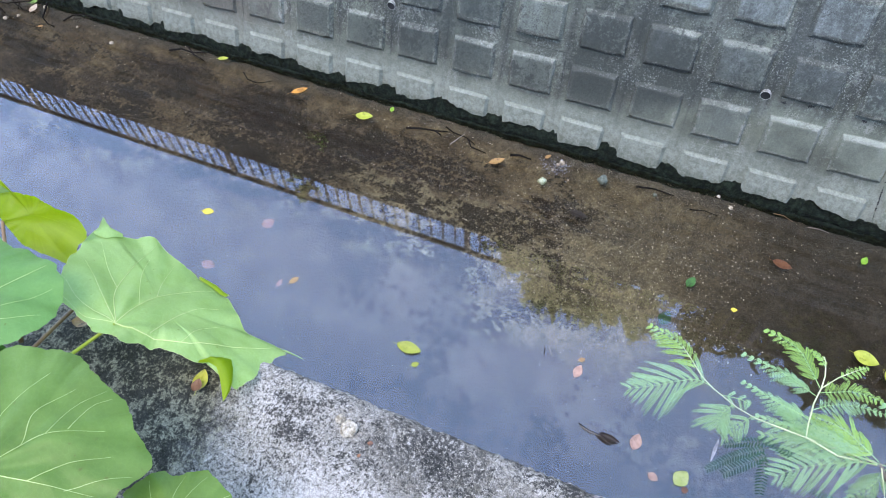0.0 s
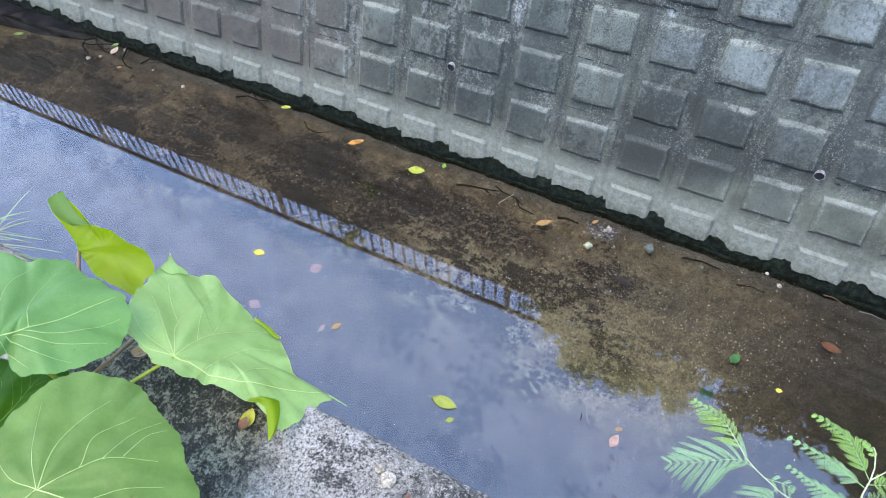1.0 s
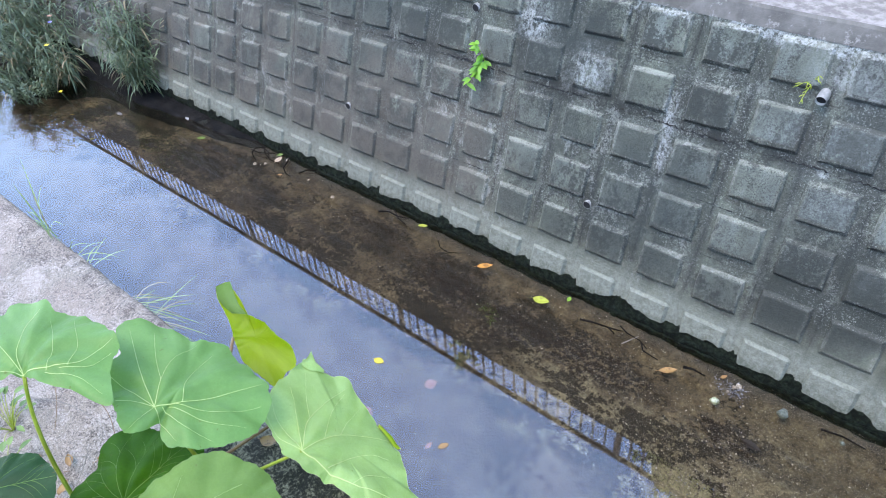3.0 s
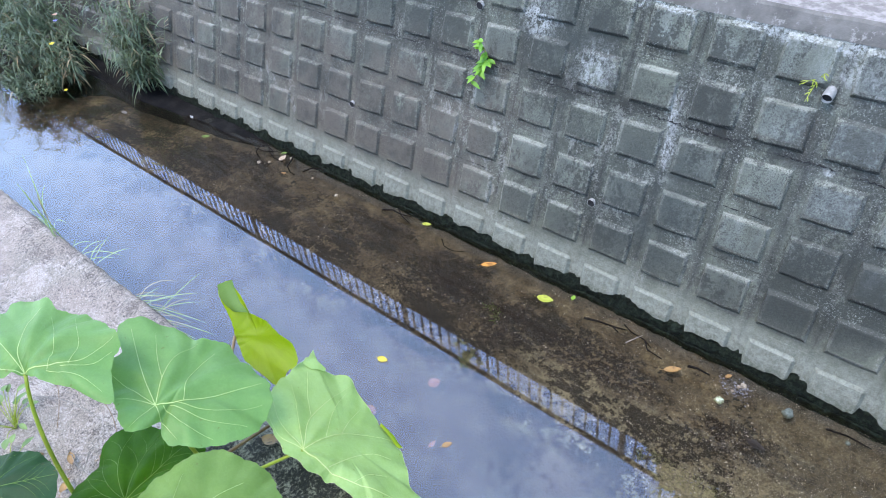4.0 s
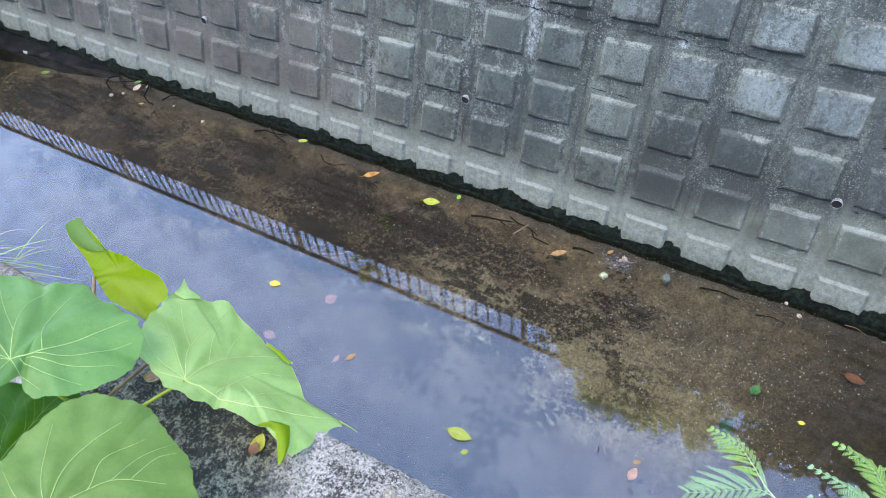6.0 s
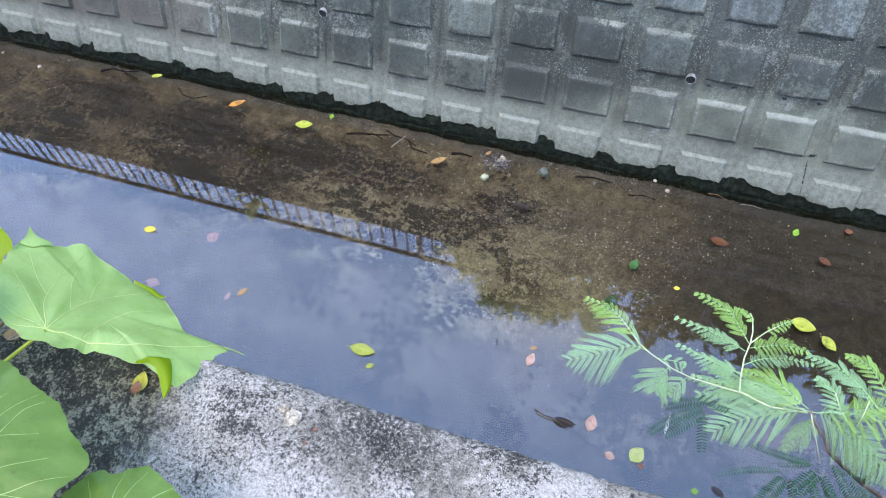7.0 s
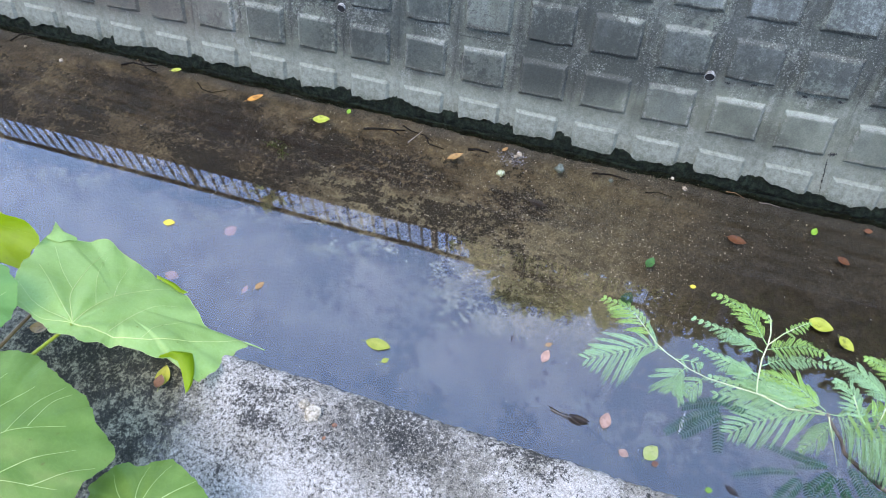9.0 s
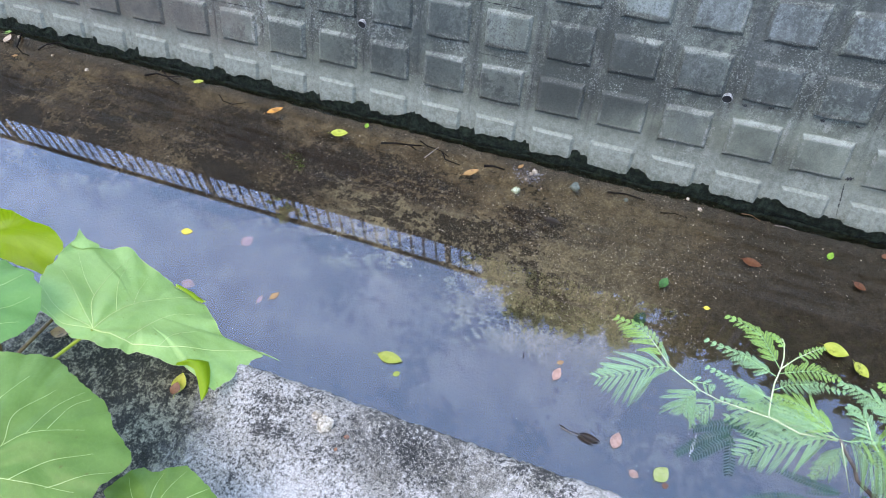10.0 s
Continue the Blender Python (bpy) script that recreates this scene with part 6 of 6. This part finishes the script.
def pebble(place, size, material, label, seed, squash=0.7, category="stone", group="stones"):
    bm = bmesh.new()
    bmesh.ops.create_icosphere(bm, subdivisions=3, radius=size)
    for v in bm.verts:
        v.co *= 1 + 0.40 * noise.noise(v.co / size * 1.2 + Vector((seed, 0, 0))) + 0.16 * noise.noise(v.co / size * 3.2 + Vector((0, seed, 0)))
        v.co.z = max(v.co.z * squash, -size * 0.35)
    me = bpy.data.meshes.new("stone")
    bm.to_mesh(me)
    bm.free()
    me.materials.append(material)
    ob = new("stone", me)
    ob.location = Vector(place) + Vector((0, 0, size * 0.33))
    return tagged(ob, label, category, group)


PALE_STONE = plain("pale limy stone", (0.11, 0.09, 0.06), (0.31, 0.27, 0.205), 110, 0.9, 0.0, 1.0)
TEAL_STONE = plain("grey-green stone", (0.035, 0.045, 0.036), (0.075, 0.09, 0.072), 60, 0.7)
pebble((0.946, -1.897, LEDGE_Z), 0.015, PALE_STONE, "pale lumpy stone lying on the ledge", 1.0, 0.6)
pebble((0.924, -1.885, LEDGE_Z), 0.009, PALE_STONE, "pale chip of stone lying on the ledge", 4.0, 0.7)
pebble((1.10, -0.11, -0.012), 0.022, TEAL_STONE, "grey-green stone in the shallows", 2.0)
pebble((0.901, -0.084, -0.008), 0.014, PALE_STONE, "white pebble in the shallows", 3.0)
pebble((0.885, -0.098, -0.008), 0.009, PALE_STONE, "white pebble in the shallows", 6.0)
pebble((0.846, -0.216, -0.01), 0.018, plain("mossy pale stone", (0.114, 0.14, 0.0624), (0.286, 0.302, 0.218), 80, 0.8), "pale mossy stone in the shallows", 5.0)
litter_leaf(-2.283, -0.045, 0.045, 0.028, 40, ((0.06, 0.11, 0.02), (0.10, 0.16, 0.03)), "small green leaf caught in black twigs", 0.014)
litter_leaf(-2.252, -0.087, 0.07, 0.04, 100, ((0.20, 0.15, 0.10), (0.26, 0.21, 0.15)), "pale tan leaf scrap caught in black twigs", 0.010)
litter_leaf(-2.116, -0.19, 0.035, 0.018, 25, TAN, "tan leaf scrap in the shallows")
pebble((-2.365, -0.20, -0.006), 0.013, PALE_STONE, "white pebble in the shallows", 11.0)
pebble((-2.31, -0.157, -0.006), 0.010, PALE_STONE, "white pebble in the shallows", 12.0)
pebble((-2.205, -0.047, -0.002), 0.011, PALE_STONE, "white pebble in the shallows", 13.0)
pebble((-1.917, -0.116, -0.006), 0.008, PALE_STONE, "white pebble in the shallows", 14.0)
pebble((-1.649, -0.157, -0.006), 0.012, PALE_STONE, "white pebble in the shallows", 15.0)
pebble((1.664, -0.062, -0.006), 0.010, PALE_STONE, "white pebble in the shallows", 16.0)
pebble((1.602, -0.02, -0.002), 0.008, PALE_STONE, "white pebble in the shallows", 17.0)
pebble((0.872, -0.135, -0.006), 0.006, PALE_STONE, "white pebble in the shallows", 18.0)
pebble((0.925, -0.115, -0.006), 0.005, PALE_STONE, "white pebble in the shallows", 19.0)
pebble((0.955, -0.17, -0.006), 0.005, PALE_STONE, "white pebble in the shallows", 20.0)
pebble((0.80, -0.15, -0.006), 0.005, PALE_STONE, "white pebble in the shallows", 21.0)
pebble((1.34, -0.11, -0.008), 0.010, TEAL_STONE, "small stone in the shallows", 7.0)


def dull(name, a, b):
    """A dark soaked surface with almost no sheen."""
    s = Shader(name, 0.9, 0.03)
    s.color(s.mix(s.ramp(s.noise(60, 5), 0.35, 0.65), a, b))
    return s.bump(s.noise(150, 4), 0.4, 0.002).mat


def twig(points, radius, material, label, group="twigs"):
    s = Sheet(points[0])
    s.tube(points, radius, 0.5, 6)
    ob = new("twig", s.mesh("twig", material, True))
    ob.location = points[0]
    return tagged(ob, label, "twig", group)


DARK_TWIG = dull("black wet twig", (0.005, 0.0045, 0.004), (0.012, 0.0105, 0.009))
GREY_TWIG = plain("bleached twig", (0.115, 0.102, 0.082), (0.17, 0.153, 0.127), 60, 0.9)
twig([(0.13, -0.15, 0.004), (0.20, -0.13, 0.006), (0.28, -0.115, 0.004), (0.33, -0.10, 0.003)], 0.006, DARK_TWIG, "black wet twig in the shallows")
twig([(0.27, -0.118, 0.005), (0.31, -0.135, 0.004)], 0.005, DARK_TWIG, "short black wet twig in the shallows")
twig([(-0.83, -0.10, 0.003), (-0.78, -0.14, 0.005), (-0.72, -0.145, 0.005), (-0.66, -0.11, 0.003)], 0.0035, DARK_TWIG, "bent black twig in the shallows")
twig([(0.37, -0.17, 0.004), (0.415, -0.09, 0.012)], 0.003, GREY_TWIG, "bleached straight twig in the shallows")
twig([(0.44, -0.11, 0.004), (0.47, -0.15, 0.004), (0.55, -0.16, 0.003)], 0.005, DARK_TWIG, "black wet twig in the shallows")
twig([(0.66, -0.13, 0.004), (0.70, -0.118, 0.006), (0.76, -0.12, 0.004)], 0.007, DARK_TWIG, "black wet twig in the shallows")
twig([(1.25, -0.10, 0.003), (1.33, -0.085, 0.005), (1.42, -0.09, 0.003)], 0.005, DARK_TWIG, "thin black twig by the wall foot")
twig([(1.839, -0.03, 0.003), (1.88, -0.028, 0.006), (1.921, -0.045, 0.003)], 0.002, STALK_BROWN, "thin brown twig by the wall foot")
twig([(1.984, -0.05, 0.003), (2.03, -0.045, 0.005), (2.071, -0.05, 0.003)], 0.0018, GREY_TWIG, "thin grey twig in the shallows")
twig([(-2.40, -0.17, 0.004), (-2.47, -0.14, 0.014), (-2.49, -0.09, 0.02), (-2.44, -0.055, 0.02), (-2.37, -0.07, 0.010), (-2.34, -0.12, 0.004)], 0.005, DARK_TWIG, "black wet twig bent into a loop on the mud")
twig([(-2.46, -0.04, 0.012), (-2.39, -0.09, 0.016), (-2.30, -0.12, 0.010), (-2.22, -0.11, 0.004)], 0.0045, DARK_TWIG, "thin black twig in a tangle on the mud")
twig([(-2.52, -0.11, 0.006), (-2.42, -0.115, 0.02), (-2.33, -0.06, 0.016), (-2.24, -0.04, 0.010)], 0.004, DARK_TWIG, "thin black twig in a tangle on the mud")
twig([(-2.20, -0.03, 0.012), (-2.17, -0.08, 0.012), (-2.15, -0.13, 0.008), (-2.09, -0.16, 0.004), (-2.04, -0.165, 0.003)], 0.006, DARK_TWIG, "forked black twig lying on the mud")
twig([(-2.02, -0.11, 0.003), (-1.99, -0.06, 0.012), (-1.93, -0.03, 0.014), (-1.86, -0.035, 0.006)], 0.005, DARK_TWIG, "curved black twig by the wall foot")
twig([(-1.30, -0.10, 0.004), (-1.24, -0.07, 0.010), (-1.17, -0.075, 0.010), (-1.10, -0.05, 0.006)], 0.006, DARK_TWIG, "black wet twig by the wall foot")
twig([(-1.22, -0.04, 0.006), (-1.15, -0.085, 0.010), (-1.08, -0.10, 0.004)], 0.005, DARK_TWIG, "black wet twig by the wall foot")
twig([(0.31, -0.075, 0.004), (0.36, -0.10, 0.008), (0.43, -0.105, 0.006), (0.48, -0.13, 0.003)], 0.004, DARK_TWIG, "thin black twig in the shallows")
twig([(1.50, -0.14, 0.003), (1.56, -0.125, 0.005), (1.62, -0.13, 0.003)], 0.003, DARK_TWIG, "thin black twig in the shallows")
twig([(1.138, -0.994, 0.003), (1.150, -1.012, 0.004), (1.163, -1.028, 0.003)], 0.0016, GREY_TWIG, "pale splinter floating on the water")
twig([(1.124, -1.005, 0.003), (1.130, -1.03, 0.003)], 0.003, DARK_TWIG, "black splinter floating on the water")


def straw(x, y, length, turn, bow, material, label):
    """A thin bowed dry stalk lying on the ledge."""
    a = radians(turn)
    pts = [(x + length * (t - 0.5) * math.cos(a) - bow * 4 * t * (1 - t) * math.sin(a), y + length * (t - 0.5) * math.sin(a) + bow * 4 * t * (1 - t) * math.cos(a), LEDGE_Z + 0.006 + 0.01 * math.sin(math.pi * t)) for t in (k / 8 for k in range(9))]
    twig(pts, 0.0012, material, label, "twigs on the ledge")


straw(-0.09, -2.14, 0.22, 18, 0.012, GREY_TWIG, "bleached stalk lying on the ledge")
straw(0.02, -2.10, 0.17, -14, 0.015, STALK_BROWN, "thin brown stalk lying on the ledge")
straw(0.10, -2.18, 0.16, 5, -0.02, GREY_TWIG, "bleached stalk lying on the ledge")
straw(0.11, -2.22, 0.14, -48, 0.010, GREY_TWIG, "bleached stalk lying on the ledge")
straw(-0.17, -2.14, 0.24, -20, 0.02, STALK_BROWN, "thin brown stalk lying on the ledge")
straw(-0.02, -2.22, 0.20, 30, -0.015, GREY_TWIG, "bleached stalk lying on the ledge")
straw(0.06, -2.27, 0.12, 80, 0.015, STALK_BROWN, "thin brown stalk lying on the ledge")

# a blackened leaf with a pale stick
litter_leaf(1.452, -1.258, 0.078, 0.024, -4, UMBER, "blackened narrow leaf on the water", 0.005, 0.3)
litter_leaf(1.438, -1.270, 0.060, 0.016, -16, UMBER, "blackened leaf shred on the water", 0.003, 0.2, False)
twig([(1.343, -1.252, 0.004), (1.38, -1.262, 0.007), (1.425, -1.263, 0.008)], 0.0028, GREY_TWIG, "pale stick beside a blackened leaf")
twig([(1.335, -1.243, 0.003), (1.375, -1.255, 0.005), (1.41, -1.256, 0.005)], 0.0018, DARK_TWIG, "thin black stick beside a blackened leaf")


def foam(x, y, count, spread, seed):
    """A small raft of bubbles, each a shallow dome."""
    r = random.Random(seed)
    s = Sheet()
    for i in range(count):
        a, b = r.gauss(0, spread), r.gauss(0, spread * 0.6)
        d = r.choice((0.0012, 0.0016, 0.0022, 0.0034)) * r.uniform(0.7, 1.3)
        ring = [(x + a + d * math.cos(k * 0.785), y + b + d * math.sin(k * 0.785), 0.0015) for k in range(8)]
        s.add(ring + [(x + a, y + b, 0.0015 + d * 0.6)], [(k, (k + 1) % 8, 8) for k in range(8)])
    tagged(new("foam", s.mesh("foam", plain("pale bubbly scum", (0.05, 0.052, 0.058), (0.13, 0.135, 0.145), 200, 0.3))), "pale scum of tiny bubbles beside the stones", "foam", kind="stuff")


foam(0.885, -0.125, 170, 0.038, 76)


def weed(place, seed, label):
    r = random.Random(seed)
    ob = holder("weed", place, label, "weed", "weeds on the ledge")
    lf, st = Sheet(place), Sheet(place)
    for k in range(14):
        a = r.uniform(0, 6.28)
        tip = Vector(place) + Vector((math.cos(a) * 0.05, math.sin(a) * 0.05, r.uniform(0.02, 0.08)))
        st.tube(arc(place, tip, -0.01, 4), 0.0012, 0.6, 4)
        way = Vector((math.cos(a), math.sin(a), r.uniform(-.2, .5)))
        lf.blade(tip, way, way.cross(Vector((0, 0, 1))), r.uniform(0.018, 0.032), r.uniform(0.011, 0.018), 0.3, 4)
    part("stalk", st.mesh("stalk", PETIOLE_MAT), ob)
    part("foliage", lf.mesh("foliage", WEED_MAT), ob)


WEED_MAT = clump_mat("small weed leaves", (0.045, 0.095, 0.018), (0.10, 0.165, 0.04), (0.09, 0.16, 0.02), 0.3)
weed((-0.14, -2.24, LEDGE_Z), 61, "small green weed seedling on the ledge")
weed((-0.02, -2.30, LEDGE_Z), 62, "small green weed seedling on the ledge")
weed((-0.24, -2.28, LEDGE_Z), 63, "small green weed seedling on the ledge")


def floating_specks():
    r = random.Random(71)
    s = Sheet()
    for i in range(15000):
        x, y = r.uniform(-0.9, 3.0), r.uniform(-1.80, -0.02)
        if noise.noise(Vector((x * 1.5, y * 1.5, 5))) + r.uniform(-0.5, 0.5) < 0 or (y > -0.75 and r.random() < 0.85):
            continue
        d, a = r.choice((0.0005, 0.0006, 0.0007, 0.0008, 0.0010, 0.0018)) * r.uniform(0.7, 1.3), r.uniform(0, 6.28)
        k = 5
        s.add([(x + d * math.cos(a + 6.283 * j / k) * r.uniform(0.5, 1.2), y + d * math.sin(a + 6.283 * j / k), 0.0015) for j in range(k)] + [(x, y, 0.0026)], [(j, (j + 1) % k, k) for j in range(k)])
    tagged(new("floating_specks", s.mesh("floating_specks", plain("pale floating dust", (0.20, 0.20, 0.19), (0.32, 0.32, 0.305), 200, 0.9))), "pale specks of dust and petals on the water", "specks", kind="stuff")
    s = Sheet()
    for i in range(16000):
        x, y = r.uniform(-2.5, 3.0) if r.random() < 0.3 else r.gauss(1.2, 0.75), r.uniform(-0.80, 0.0)
        thick = noise.noise(Vector((x * 2.2, y * 2.2, 8))) + (0.25 if x > 0.7 and y < -0.2 else -0.15)
        if thick + r.uniform(-0.5, 0.5) < 0:
            continue
        d = r.choice((0.0009, 0.001, 0.0011, 0.0013, 0.0016, 0.0022, 0.0032)) * r.uniform(0.7, 1.3)
        z = -0.045 + max(0.0, min(1.0, (y + 0.16) / 0.2)) * 0.045
        k, a = 5, r.uniform(0, 6.28)
        s.add([(x + d * math.cos(a + 1.2566 * j) * r.uniform(0.6, 1.2), y + d * math.sin(a + 1.2566 * j), z) for j in range(k)] + [(x, y, z + d * 0.8)], [(j, (j + 1) % k, k) for j in range(k)])
    tagged(new("gravel", s.mesh("gravel", clump_mat("pale grit", (0.045, 0.040, 0.028), (0.31, 0.285, 0.225), (0.1, 0.09, 0.07), 0.0, 0.9, 0.1))), "pale grit scattered on the canal bed", "grit", kind="stuff")


floating_specks()


def wall_moss():
    """Dark wet moss in the hollow foot of the wall."""
    xs = np.linspace(-12, 6, 2400)
    rows = 12
    verts = []
    for x in xs:
        for j in range(rows):
            t = j / (rows - 1)
            p = on_wall(x / PITCH_X, -0.72 + 0.48 * t, 0.0)
            q = Vector((x, t * 0.12, 2))
            bulge = -0.012 + 0.022 * math.sin(math.pi * min(1, 0.1 + t)) + 0.012 * noise.noise(q * 8) + 0.010 * noise.noise(q * 24) + 0.007 * noise.noise(q * 60)
            verts.append((p.x, p.y - bulge, p.z + 0.006 * noise.noise(q * 33)))
    faces = [(i * rows + j, (i + 1) * rows + j, (i + 1) * rows + j + 1, i * rows + j + 1) for i in range(len(xs) - 1) for j in range(rows - 1)]
    tagged(new("moss", mesh_of("moss", verts, faces, MOSS_MAT, True)), "black-green wet moss along the wall foot", "moss", kind="stuff")


wall_moss()


def footing():
    """A thin black lip of the wall's footing, broken in places, just clear of the water."""
    xs = np.linspace(-12, 6, 1500)
    verts = []
    for x in xs:
        q = Vector((x, 0, 6))
        out = -0.012 - 0.010 * noise.noise(q * 3) - 0.010 * noise.noise(q * 11) - 0.006 * noise.noise(q * 40)
        lift = 0.002 + 0.010 * noise.noise(q * 2.3 + Vector((0, 4, 0))) + 0.006 * noise.noise(q * 13)
        verts += [(x, out - 0.006, lift - 0.03), (x, out, lift - 0.003), (x, out + 0.008, lift), (x, out + 0.03, lift - 0.006), (x, 0.06, lift - 0.004)]
    faces = [(i * 5 + j, (i + 1) * 5 + j, (i + 1) * 5 + j + 1, i * 5 + j + 1) for i in range(len(xs) - 1) for j in range(4)]
    tagged(new("footing", mesh_of("footing", verts, faces, MOSS_MAT, True)), "black wet lip of the wall footing at the waterline", "footing", kind="structure")


footing()


def crack(line, width, seed, wander=0.3):
    """A dark crack: a ragged sunken-looking sliver along a line of (column, row) points."""
    r = random.Random(seed)
    verts = []
    n = 26 * (len(line) - 1)
    for i in range(n + 1):
        k = min(len(line) - 2, i * (len(line) - 1) // n)
        t = i * (len(line) - 1) / n - k
        u = line[k][0] + (line[k + 1][0] - line[k][0]) * t
        v = line[k][1] + (line[k + 1][1] - line[k][1]) * t
        du, dv = line[k + 1][0] - line[k][0], line[k + 1][1] - line[k][1]
        ln = math.hypot(du * PITCH_X, dv * PITCH_V)
        nu, nv = -dv * PITCH_V / ln, du * PITCH_X / ln
        w = width * r.choice((0.08, 0.3, 0.6, 0.9, 1.2)) * r.uniform(0.6, 1.0) * min(1, 3 * min(i, n - i) / n + 0.15)
        ju, jv = u + nu * r.uniform(-wander, wander) * width / PITCH_X, v + nv * r.uniform(-wander, wander) * width / PITCH_V
        verts += [on_wall(ju + nu * w / PITCH_X, jv + nv * w / PITCH_V, 0.0045), on_wall(ju, jv, 0.0052), on_wall(ju - nu * w / PITCH_X, jv - nv * w / PITCH_V, 0.0045)]
    faces = [f for i in range(n) for f in ((3 * i, 3 * i + 1, 3 * i + 4, 3 * i + 3), (3 * i + 1, 3 * i + 2, 3 * i + 5, 3 * i + 4))]
    part("crack", mesh_of("crack", verts, faces, BLACK_MAT), WALL)


crack([(-5.6, 3.19), (-4.4, 3.20)], 0.003, 81, 1.0)
crack([(-4.1, 3.20), (-3.2, 3.21), (-2.1, 3.19)], 0.006, 82, 1.0)
crack([(-2.0, 3.18), (-1.0, 3.20), (-0.2, 3.18)], 0.0035, 83, 1.2)
crack([(0.2, 3.18), (1.1, 3.17), (2.0, 3.19)], 0.006, 84, 1.2)
crack([(2.3, 3.18), (3.2, 3.20), (4.4, 3.18)], 0.0045, 85, 1.2)
crack([(-8.4, 3.18), (-7.2, 3.20), (-6.2, 3.19)], 0.003, 86, 0.8)
crack([(7.80, 0.30), (7.84, 0.05), (7.90, -0.35)], 0.004, 87)
crack([(7.78, 0.36), (7.90, 0.40)], 0.011, 88)
crack([(6.03, 1.24), (6.13, 1.22)], 0.007, 89)
crack([(6.39, 1.27), (6.49, 1.29)], 0.009, 90)
crack([(7.12, 1.26), (7.20, 1.24)], 0.007, 91)
crack([(7.59, 1.28), (7.67, 1.26)], 0.007, 92)
crack([(-3.3, 1.07), (-2.2, 1.08)], 0.003, 93)
crack([(1.4, 2.08), (2.8, 2.07)], 0.0025, 94)


# ---- the blocks of the wall ----
def foot_block(u, seed):
    """A lowest block, its panel and boss broken off along a ragged line above the water."""
    r = random.Random(seed)
    n = 22
    left, right, top = -0.0388, PITCH_X - 0.0382, 0.040
    x0, x1, z1, d = -0.003, 0.204, -0.004, 0.0150
    def edge(x):
        q = Vector(((u * PITCH_X + x) * 6, 0.5, 0))
        ragged = 0.022 * noise.noise(q) + 0.014 * noise.noise(q * 3.1) + 0.007 * noise.noise(q * 9.3)
        broken = 0.045 * max(0, 1 - abs(u * PITCH_X + x - 1.965) / 0.05)
        hang = 0.022 * min(1, max(0, (x - x0 + 0.012) / 0.02)) * min(1, max(0, (x1 + 0.012 - x) / 0.02))
        return -0.094 - ragged - hang * (0.6 + noise.noise(q * 0.7)) + broken
    xs = [left, left + 0.003, x0, x0 + 0.014] + [x0 + 0.014 + (x1 - x0 - 0.028) * k / n for k in range(1, n)] + [x1 - 0.014, x1, right - 0.003, right]
    def height(x, z):
        a = min(1, max(0, (x - x0) / 0.014)) * min(1, max(0, (x1 - x) / 0.014))
        return d * a * min(1, max(0, (z1 - z) / 0.014))
    verts, faces = [], []
    rows = 7
    for x in xs:
        e = edge(x)
        zs = [top, top - 0.004, z1, z1 - 0.014, z1 - 0.03, 0.5 * (z1 - 0.03 + e), e]
        for i, z in enumerate(zs):
            y = height(x, z)
            if x in (left, right) or i == 0:
                y = -0.0015
            verts.append((x, -y + r.uniform(-0.001, 0.001), z))
        verts.append((x, 0.035, e + 0.004))
    k = rows + 1
    for i in range(len(xs) - 1):
        for j in range(rows):
            faces.append((i * k + j, (i + 1) * k + j, (i + 1) * k + j + 1, i * k + j + 1))
    return mesh_of("concrete_block", verts, faces, WALL_MAT)


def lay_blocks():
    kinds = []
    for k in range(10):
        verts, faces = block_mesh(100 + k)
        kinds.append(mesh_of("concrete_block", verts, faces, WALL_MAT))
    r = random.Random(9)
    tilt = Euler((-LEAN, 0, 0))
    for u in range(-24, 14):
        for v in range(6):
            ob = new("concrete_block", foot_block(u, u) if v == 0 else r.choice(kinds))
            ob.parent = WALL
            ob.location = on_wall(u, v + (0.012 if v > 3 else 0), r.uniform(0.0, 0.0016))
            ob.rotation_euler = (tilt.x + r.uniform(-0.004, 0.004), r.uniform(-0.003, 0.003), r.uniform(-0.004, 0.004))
    far = Sheet()
    verts, faces = block_mesh(300)
    m = tilt.to_matrix()
    for u in list(range(-90, -24)) + list(range(14, 60)):
        for v in range(6):
            o = on_wall(u, v)
            far.add([o + m @ Vector(p) for p in verts], faces)
    ob = new("far_blocks", far.mesh("far_blocks", WALL_MAT))
    ob.parent = WALL
    tagged(ob, kind="stuff")


lay_blocks()
